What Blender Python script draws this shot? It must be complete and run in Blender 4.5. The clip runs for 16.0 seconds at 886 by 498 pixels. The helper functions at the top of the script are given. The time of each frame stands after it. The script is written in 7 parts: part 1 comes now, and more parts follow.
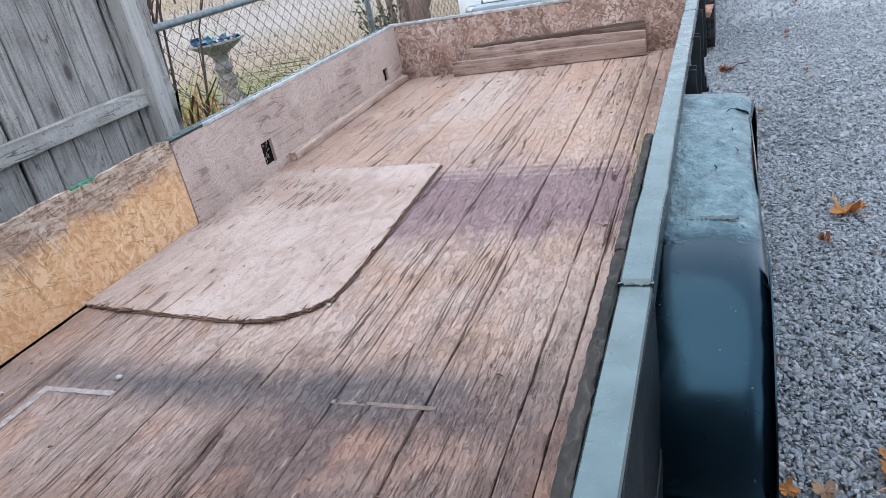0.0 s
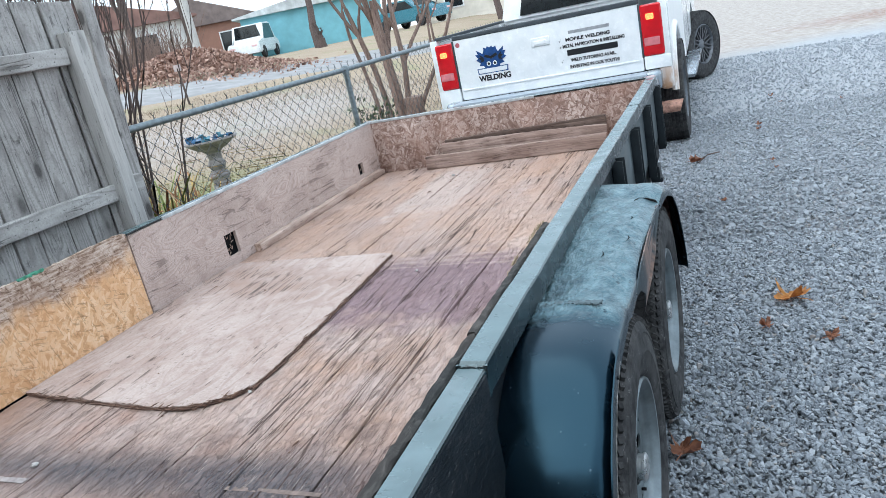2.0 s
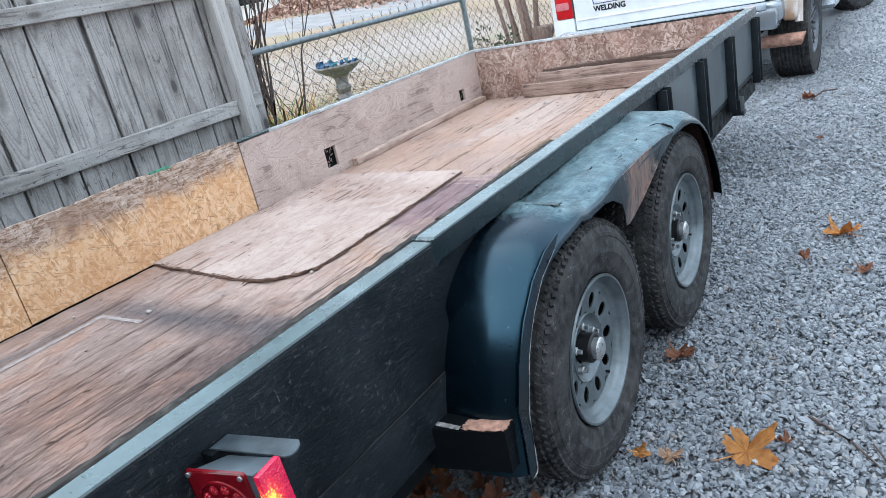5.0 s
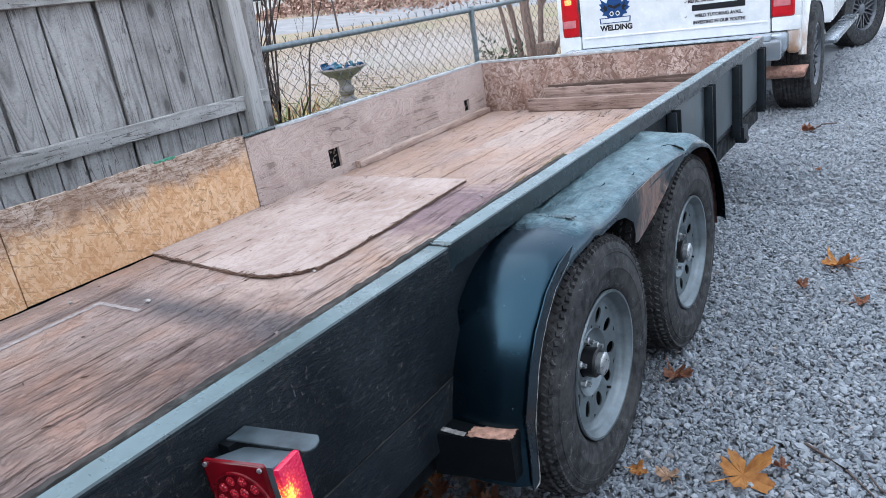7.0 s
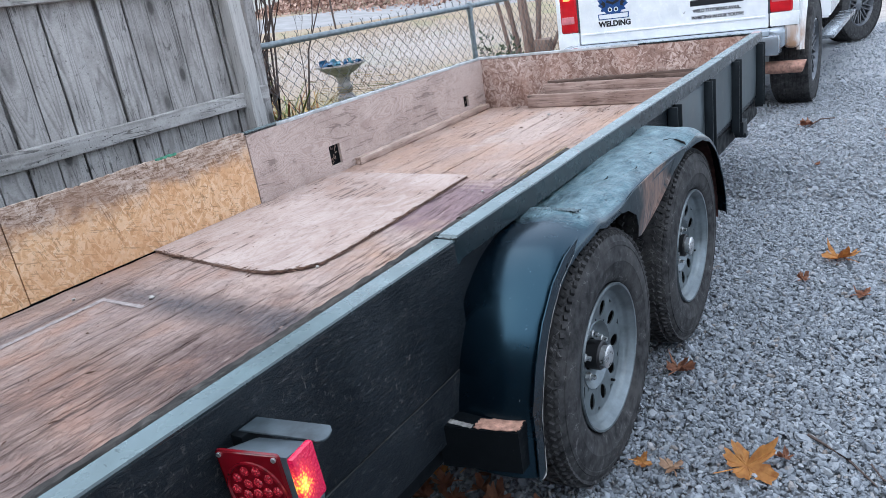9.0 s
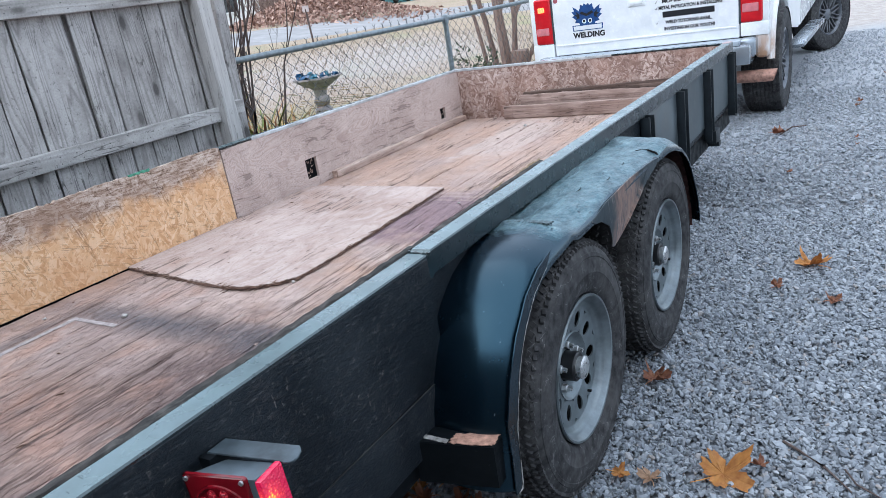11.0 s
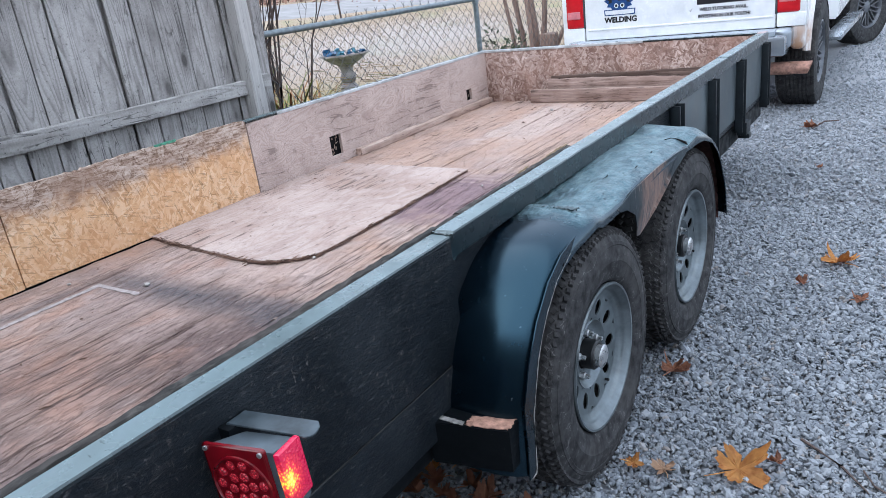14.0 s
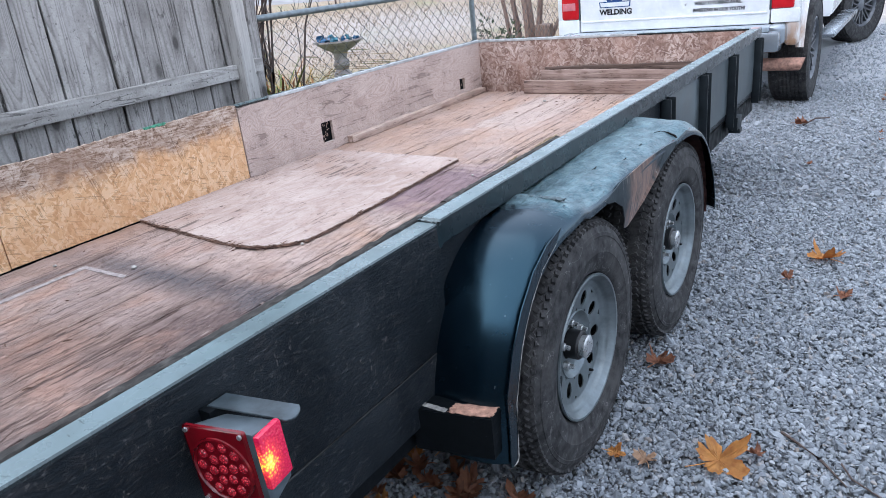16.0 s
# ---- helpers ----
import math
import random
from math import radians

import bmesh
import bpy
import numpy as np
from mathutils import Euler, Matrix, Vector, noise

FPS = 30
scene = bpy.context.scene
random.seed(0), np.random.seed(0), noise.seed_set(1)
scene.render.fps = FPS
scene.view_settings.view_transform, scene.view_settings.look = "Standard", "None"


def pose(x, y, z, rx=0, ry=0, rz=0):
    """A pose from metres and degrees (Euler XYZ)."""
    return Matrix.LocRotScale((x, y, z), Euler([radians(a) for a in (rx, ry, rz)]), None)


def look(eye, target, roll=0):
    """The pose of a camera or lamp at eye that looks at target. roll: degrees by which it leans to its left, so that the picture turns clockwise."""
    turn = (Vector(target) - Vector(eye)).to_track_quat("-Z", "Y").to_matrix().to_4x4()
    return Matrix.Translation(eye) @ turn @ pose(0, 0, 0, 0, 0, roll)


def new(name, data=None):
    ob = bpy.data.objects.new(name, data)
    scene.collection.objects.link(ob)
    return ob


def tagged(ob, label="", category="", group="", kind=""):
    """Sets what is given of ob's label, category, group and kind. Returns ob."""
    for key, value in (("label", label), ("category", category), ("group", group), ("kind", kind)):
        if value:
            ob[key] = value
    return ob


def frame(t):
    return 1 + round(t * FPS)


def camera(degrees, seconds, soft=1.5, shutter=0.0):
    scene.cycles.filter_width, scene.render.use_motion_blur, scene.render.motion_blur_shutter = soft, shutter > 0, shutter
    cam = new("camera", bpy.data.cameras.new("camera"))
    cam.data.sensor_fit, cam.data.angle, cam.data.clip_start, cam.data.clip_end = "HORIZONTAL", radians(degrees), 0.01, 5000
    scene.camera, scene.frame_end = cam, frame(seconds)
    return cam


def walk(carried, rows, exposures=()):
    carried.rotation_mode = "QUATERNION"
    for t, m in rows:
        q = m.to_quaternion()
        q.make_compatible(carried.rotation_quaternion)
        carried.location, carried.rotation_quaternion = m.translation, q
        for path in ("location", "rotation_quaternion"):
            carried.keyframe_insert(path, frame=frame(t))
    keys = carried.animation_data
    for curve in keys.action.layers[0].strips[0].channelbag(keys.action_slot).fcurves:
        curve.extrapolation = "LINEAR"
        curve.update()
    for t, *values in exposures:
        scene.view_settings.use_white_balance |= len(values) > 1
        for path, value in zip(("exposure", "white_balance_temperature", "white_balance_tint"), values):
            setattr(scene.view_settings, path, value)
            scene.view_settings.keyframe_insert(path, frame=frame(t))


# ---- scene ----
cam = camera(63.7, 16.0, 0.85)
PATH = [
    (0, (0.324, -1.488, 1.445), (-0.416, 0.169, 0.606), -11.7),
    (0.5, (0.333, -1.504, 1.443), (-0.363, 0.172, 0.603), -10.9),
    (1, (0.358, -1.527, 1.425), (-0.158, 0.205, 0.568), -8.5),
    (1.5, (0.422, -1.493, 1.409), (-0.118, 0.284, 0.666), -11.0),
    (2, (0.629, -1.441, 1.401), (-0.149, 0.301, 0.802), -12.1),
    (2.5, (0.749, -1.44, 1.39), (-0.245, 0.16, 0.718), -14.7),
    (3, (0.77, -1.558, 1.381), (-0.322, -0.023, 0.709), -10.8),
    (3.5, (0.848, -1.614, 1.375), (-0.035, 0.026, 0.646), -6.4),
    (4, (0.923, -1.635, 1.388), (-0.1, -0.024, 0.791), -8.5),
    (4.5, (1.102, -1.592, 1.35), (-0.05, -0.108, 0.663), -9.8),
    (5, (1.116, -1.595, 1.353), (-0.018, -0.098, 0.664), -12.7),
    (5.2, (1.076, -1.605, 1.353), (-0.043, -0.081, 0.699), -10.2),
    (7.3, (1.06, -1.646, 1.357), (-0.049, -0.124, 0.685), -8.6),
    (7.5, (1.057, -1.654, 1.353), (-0.066, -0.139, 0.687), -8.7),
    (8, (1.057, -1.658, 1.354), (-0.071, -0.15, 0.681), -8.8),
    (8.5, (1.052, -1.654, 1.355), (-0.071, -0.147, 0.673), -8.5),
    (9, (1.053, -1.656, 1.353), (-0.045, -0.128, 0.675), -9.0),
    (9.2, (1.06, -1.649, 1.352), (-0.045, -0.124, 0.68), -8.4),
    (11.3, (1.068, -1.64, 1.36), (0.014, -0.073, 0.703), -9.4),
    (11.5, (1.068, -1.65, 1.363), (-0.024, -0.102, 0.721), -9.6),
    (12, (1.067, -1.643, 1.363), (-0.037, -0.109, 0.711), -9.8),
    (12.5, (1.071, -1.635, 1.363), (-0.008, -0.082, 0.712), -9.9),
    (13, (1.064, -1.63, 1.359), (-0.025, -0.092, 0.691), -9.0),
    (13.5, (1.063, -1.642, 1.36), (-0.039, -0.108, 0.701), -9.0),
    (14, (1.055, -1.639, 1.355), (-0.042, -0.12, 0.657), -7.6),
    (14.5, (1.056, -1.642, 1.357), (-0.055, -0.135, 0.654), -7.9),
    (15, (1.063, -1.639, 1.358), (-0.021, -0.111, 0.658), -8.0),
    (15.5, (1.066, -1.643, 1.354), (-0.062, -0.147, 0.653), -8.4),
    (16, (1.067, -1.636, 1.35), (-0.008, -0.114, 0.623), -6.3),
]
# the clip's camera opens up and drifts in tint as it swings round
EXPOSURES = [(0, 0.74, 6500, 10), (1, 0.76, 6500, 9), (1.5, 0.88, 6500, 5), (2, 0.78, 6500, 5), (2.5, 0.74, 6500, 5), (3, 0.74, 6500, 6), (3.5, 0.94, 6500, 6), (4, 0.92, 6500, 4), (4.5, 0.93, 6500, 6), (5, 0.96, 6500, 7),
             (7.5, 0.8, 6400, 11), (9, 0.82, 6400, 11), (11.5, 0.82, 6350, 10), (13, 0.82, 6400, 11), (16, 0.88, 6400, 13)]
walk(cam, [(t, look(eye, target, roll)) for t, eye, target, roll in PATH], EXPOSURES)

# ---- world, sun, exposure ----
world = bpy.data.worlds.new("overcast_sky")
scene.world = world
world.use_nodes = True
wn = world.node_tree
sky = wn.nodes.new("ShaderNodeTexSky")
sky.sky_type = "NISHITA"
sky.sun_disc = False
sky.sun_elevation = radians(50)
sky.sun_rotation = radians(209)
sky.dust_density = 1.0
sky.air_density = 1.0
# thick cloud: most of the sky's colour is washed out to white
cloud = wn.nodes.new("ShaderNodeMix")
cloud.data_type = "RGBA"
cloud.inputs[0].default_value = 0.72
cloud.inputs[7].default_value = (6.45, 7.45, 8.8, 1)
wn.links.new(sky.outputs[0], cloud.inputs[6])
wn.links.new(cloud.outputs[2], wn.nodes["Background"].inputs[0])
wn.nodes["Background"].inputs[1].default_value = 0.15
sun_data = bpy.data.lights.new("sun", "SUN")
sun_data.energy, sun_data.angle, sun_data.color = 1.5, radians(110), (0.96, 0.98, 1.0)
sun = new("sun", sun_data)
sun.matrix_world = look((-2.5, -4.5, 9), (0, 0, 0))


# ---- material helpers ----
def material(name, rough=0.7, metal=0.0, spec=0.5, base=(0.5, 0.5, 0.5)):
    m = bpy.data.materials.new(name)
    m.use_nodes = True
    b = m.node_tree.nodes["Principled BSDF"]
    b.inputs["Roughness"].default_value = rough
    b.inputs["Metallic"].default_value = metal
    b.inputs["Specular IOR Level"].default_value = spec
    b.inputs["Base Color"].default_value = (*base, 1)
    return m, m.node_tree, b


def node(nt, kind, **inputs):
    n = nt.nodes.new(kind)
    for key, value in inputs.items():
        slot = n.inputs[key.replace("_", " ")]
        if isinstance(value, bpy.types.NodeSocket):
            nt.links.new(value, slot)
        else:
            slot.default_value = value
    return n


def place(nt, scale=(1, 1, 1), local=False, turn=(0, 0, 0)):
    """World (or local) coordinates in metres, stretched."""
    if local:
        src = nt.nodes.new("ShaderNodeTexCoord").outputs["Object"]
    else:
        src = nt.nodes.new("ShaderNodeNewGeometry").outputs["Position"]
    m = node(nt, "ShaderNodeMapping", Vector=src, Scale=scale, Rotation=turn)
    return m.outputs[0]


def noisy(nt, vec, scale, detail=4.0, rough=0.55, warp=0.0):
    return node(nt, "ShaderNodeTexNoise", Vector=vec, Scale=scale, Detail=detail, Roughness=rough, Distortion=warp).outputs["Fac"]


def ramp(nt, fac, stops):
    r = node(nt, "ShaderNodeValToRGB", Fac=fac)
    e = r.color_ramp.elements
    while len(e) < len(stops):
        e.new(0.5)
    for el, (p, c) in zip(e, stops):
        el.position = p
        el.color = (*c, 1) if len(c) == 3 else c
    return r.outputs[0]


def grey(nt, fac, lo, hi, a=0.0, b=1.0):
    r = node(nt, "ShaderNodeMapRange", Value=fac, From_Min=lo, From_Max=hi, To_Min=a, To_Max=b)
    return r.outputs[0]


def blend(nt, fac, a, b, kind="MIX"):
    n = nt.nodes.new("ShaderNodeMix")
    n.data_type, n.blend_type = "RGBA", kind
    for slot, value in ((n.inputs[0], fac), (n.inputs[6], a), (n.inputs[7], b)):
        if isinstance(value, bpy.types.NodeSocket):
            nt.links.new(value, slot)
        elif isinstance(value, tuple):
            slot.default_value = (*value, 1)
        else:
            slot.default_value = value
    return n.outputs[2]


def calc(nt, op, a, b=0.0):
    n = nt.nodes.new("ShaderNodeMath")
    n.operation = op
    for slot, value in zip(n.inputs, (a, b)):
        if isinstance(value, bpy.types.NodeSocket):
            nt.links.new(value, slot)
        else:
            slot.default_value = value
    return n.outputs[0]


def relief(nt, bsdf, height, strength, distance):
    n = node(nt, "ShaderNodeBump", Height=height, Strength=strength, Distance=distance)
    old = bsdf.inputs["Normal"]
    if old.is_linked:
        nt.links.new(old.links[0].from_socket, n.inputs["Normal"])
    nt.links.new(n.outputs[0], bsdf.inputs["Normal"])


def colour(nt, bsdf, socket):
    nt.links.new(socket, bsdf.inputs["Base Color"])


def spot(nt, x, y, rx, ry, soft=0.4):
    """A soft oval mark on a flat surface, centred on x, y: 1 inside, 0 outside, with a ragged rim."""
    v = place(nt)
    s = node(nt, "ShaderNodeSeparateXYZ", Vector=v)
    dx = calc(nt, "DIVIDE", calc(nt, "SUBTRACT", s.outputs[0], x), rx)
    dy = calc(nt, "DIVIDE", calc(nt, "SUBTRACT", s.outputs[1], y), ry)
    d = calc(nt, "SQRT", calc(nt, "ADD", calc(nt, "MULTIPLY", dx, dx), calc(nt, "MULTIPLY", dy, dy)))
    d = calc(nt, "ADD", d, grey(nt, noisy(nt, v, 6, 5), 0.3, 0.7, -0.25, 0.25))
    return grey(nt, d, 1 - soft, 1 + soft, 1.0, 0.0)


def zone(nt, axis, lo, hi, soft):
    """1 between lo and hi along an axis, fading over soft."""
    v = place(nt)
    s = node(nt, "ShaderNodeSeparateXYZ", Vector=v).outputs[axis]
    s = calc(nt, "ADD", s, grey(nt, noisy(nt, v, 9, 5), 0.3, 0.7, -soft, soft))
    return calc(nt, "MULTIPLY", grey(nt, s, lo - soft, lo + soft), grey(nt, s, hi - soft, hi + soft, 1.0, 0.0))


# ---- materials ----
def thin_lines(nt, vec, detail, warp, width, level=0.5):
    """Hair-thin lines that follow the grain: where a stretched noise crosses one level."""
    n = noisy(nt, vec, 1.0, detail, 0.5, warp)
    d = calc(nt, "ABSOLUTE", calc(nt, "SUBTRACT", n, level))
    return grey(nt, d, width * 0.4, width, 1.0, 0.0)


def make_floor_wood():
    m, nt, b = material("weathered_floor_wood", 0.85, spec=0.2)
    v = place(nt)
    blot = noisy(nt, v, 3.1, 6, 0.65)
    big = noisy(nt, place(nt, (1.6, 0.9, 1)), 1.7, 4)
    grain = noisy(nt, place(nt, (80, 4.0, 30)), 1.0, 7, 0.68, 0.5)
    tone = node(nt, "ShaderNodeObjectInfo").outputs["Random"]
    c = ramp(nt, grain, [(0.25, (0.35, 0.262, 0.235)), (0.45, (0.42, 0.327, 0.298)), (0.6, (0.475, 0.38, 0.35)), (0.8, (0.55, 0.465, 0.438))])
    c = blend(nt, grey(nt, blot, 0.42, 0.68, 0.0, 0.6), c, (0.47, 0.275, 0.17))
    c = blend(nt, grey(nt, big, 0.45, 0.62, 0.0, 0.5), c, (0.55, 0.45, 0.405))
    c = blend(nt, grey(nt, tone, 0, 1, 0.0, 0.2), c, (0.36, 0.26, 0.23))
    warm = calc(nt, "MULTIPLY", zone(nt, 1, 1.25, 3.3, 0.25), grey(nt, noisy(nt, place(nt, (2.2, 0.8, 1)), 2.3, 4), 0.38, 0.6, 0.1, 0.75))
    c = blend(nt, warm, c, (0.5, 0.345, 0.27))
    pale_board = calc(nt, "MULTIPLY", zone(nt, 0, -1.18, -0.8, 0.03), zone(nt, 1, 1.95, 2.9, 0.12))
    c = blend(nt, calc(nt, "MULTIPLY", pale_board, 0.7), c, (0.56, 0.475, 0.44))
    rot = spot(nt, 0.0, 2.1, 0.07, 0.45, 0.6)
    c = blend(nt, calc(nt, "MULTIPLY", rot, 0.6), c, (0.13, 0.08, 0.065))
    # purple-brown bands across the bed
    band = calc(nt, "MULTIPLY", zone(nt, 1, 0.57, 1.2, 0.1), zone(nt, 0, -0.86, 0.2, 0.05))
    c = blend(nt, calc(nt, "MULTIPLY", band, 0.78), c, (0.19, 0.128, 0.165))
    for y0, y1 in ((1.1, 1.115), (1.15, 1.175), (1.205, 1.225)):
        c = blend(nt, calc(nt, "MULTIPLY", calc(nt, "MULTIPLY", zone(nt, 1, y0, y1, 0.008), zone(nt, 0, -0.84, 0.2, 0.02)), 0.45), c, (0.5, 0.4, 0.37))
    low = zone(nt, 1, -1.9, -0.14, 0.12)
    low = calc(nt, "MULTIPLY", low, grey(nt, noisy(nt, place(nt, (1, 1.5, 1)), 2.6, 5, 0.6), 0.36, 0.6, 0.5, 0.95))
    xs = node(nt, "ShaderNodeSeparateXYZ", Vector=v).outputs[0]
    low = calc(nt, "MULTIPLY", low, grey(nt, calc(nt, "ADD", xs, grey(nt, blot, 0.3, 0.7, -0.3, 0.3)), -1.3, -0.6, 0.12, 1.0))
    c = blend(nt, low, c, (0.115, 0.083, 0.083))
    streak = calc(nt, "MULTIPLY", zone(nt, 1, -1.9, -0.3, 0.2), grey(nt, noisy(nt, place(nt, (9, 1.3, 1)), 1.0, 5, 0.65), 0.5, 0.66, 0.0, 0.45))
    c = blend(nt, streak, c, (0.11, 0.085, 0.09))
    rosy = calc(nt, "MULTIPLY", zone(nt, 1, -1.2, -0.1, 0.2), grey(nt, noisy(nt, place(nt, (1.3, 1, 1)), 3.6, 4), 0.53, 0.68, 0.0, 0.6))
    c = blend(nt, rosy, c, (0.42, 0.25, 0.19))
    for x, y, rx, ry, k in ((-1.05, -0.3, 0.46, 0.07, 0.85), (-0.42, -0.3, 0.26, 0.085, 0.7), (-1.53, -0.6, 0.045, 0.36, 0.65)):
        c = blend(nt, calc(nt, "MULTIPLY", spot(nt, x, y, rx, ry, 0.7), k), c, (0.07, 0.078, 0.095))
    # torn grain: short dark dashes, thicker in some places than in others
    worn = grey(nt, noisy(nt, place(nt, (1.5, 1, 1)), 3.3, 4), 0.4, 0.6, -0.025, 0.045)
    dash = grey(nt, calc(nt, "ADD", noisy(nt, place(nt, (130, 12, 40)), 1.0, 4, 0.65, 0.4), worn), 0.645, 0.653)
    c = blend(nt, calc(nt, "MULTIPLY", dash, 0.5), c, (0.09, 0.056, 0.048))
    tear = grey(nt, calc(nt, "ADD", noisy(nt, place(nt, (60, 9, 10)), 1.0, 5, 0.78, 0.9), worn), 0.682, 0.692)
    c = blend(nt, calc(nt, "MULTIPLY", tear, 0.65), c, (0.075, 0.046, 0.04))
    cut = calc(nt, "MULTIPLY", thin_lines(nt, place(nt, (17, 0.5, 10)), 3.0, 0.25, 0.011), grey(nt, noisy(nt, place(nt, (6, 1.2, 1)), 1.0, 3), 0.5, 0.54))
    c = blend(nt, calc(nt, "MULTIPLY", cut, 0.9), c, (0.06, 0.038, 0.034))
    # long hair cracks along the grain, and the ploughed-up grain beside the rail
    shift = calc(nt, "MULTIPLY", tone, 37.0)
    for sx, sy, width, lo, hi, k in ((24, 0.45, 0.008, 0.5, 0.56, 0.75), (50, 0.8, 0.007, 0.5, 0.58, 0.55)):
        vec = node(nt, "ShaderNodeMapping", Vector=place(nt, (sx, sy, 10)), Location=(sx * 0.37, sy * 2.1, 0)).outputs[0]
        hair = calc(nt, "MULTIPLY", thin_lines(nt, vec, 2.0, 0.3, width), grey(nt, noisy(nt, place(nt, (5, 0.9, 1)), 1.3, 3), lo, hi))
        c = blend(nt, calc(nt, "MULTIPLY", hair, k), c, (0.075, 0.046, 0.04))
        cut = calc(nt, "MAXIMUM", cut, hair)
    plough = calc(nt, "MULTIPLY", zone(nt, 0, -0.3, -0.06, 0.04), zone(nt, 1, -2.0, 0.02, 0.12))
    furrow = calc(nt, "MULTIPLY", thin_lines(nt, place(nt, (52, 2.0, 10), False, (0, 0, 0.05)), 3.0, 0.9, 0.016), plough)
    c = blend(nt, calc(nt, "MULTIPLY", furrow, 0.75), c, (0.07, 0.04, 0.038))
    cut = calc(nt, "MAXIMUM", cut, furrow)
    # dark rot at the head of the last boards
    decay = calc(nt, "MULTIPLY", spot(nt, -0.06, 2.35, 0.14, 0.6, 0.7), grey(nt, noisy(nt, place(nt, (40, 5, 10)), 1.0, 5, 0.75, 0.6), 0.44, 0.58))
    c = blend(nt, calc(nt, "MULTIPLY", decay, 0.7), c, (0.12, 0.09, 0.07))
    speck = grey(nt, noisy(nt, place(nt, (1, 0.6, 1)), 75, 3, 0.6), 0.675, 0.695)
    c = blend(nt, calc(nt, "MULTIPLY", speck, 0.7), c, (0.1, 0.062, 0.05))
    fuzz = grey(nt, noisy(nt, place(nt, (150, 60, 60)), 1.0, 3, 0.6), 0.35, 0.65, 0.0, 0.3)
    c = blend(nt, fuzz, c, (0.3, 0.215, 0.19))
    pale = grey(nt, noisy(nt, place(nt, (120, 14, 40)), 1.0, 4, 0.7, 0.4), 0.6, 0.66)
    c = blend(nt, calc(nt, "MULTIPLY", pale, 0.28), c, (0.68, 0.59, 0.53))
    c = blend(nt, 1.0, c, (1.0, 0.97, 0.945), "MULTIPLY")
    colour(nt, b, c)
    relief(nt, b, grain, 0.6, 0.006)
    relief(nt, b, dash, 0.9, -0.006)
    relief(nt, b, tear, 0.8, -0.006)
    chip = noisy(nt, place(nt, (70, 26, 30)), 1.0, 4, 0.7, 0.6)
    relief(nt, b, grey(nt, chip, 0.5, 0.64), 0.8, 0.006)
    relief(nt, b, cut, 0.9, -0.006)
    return m


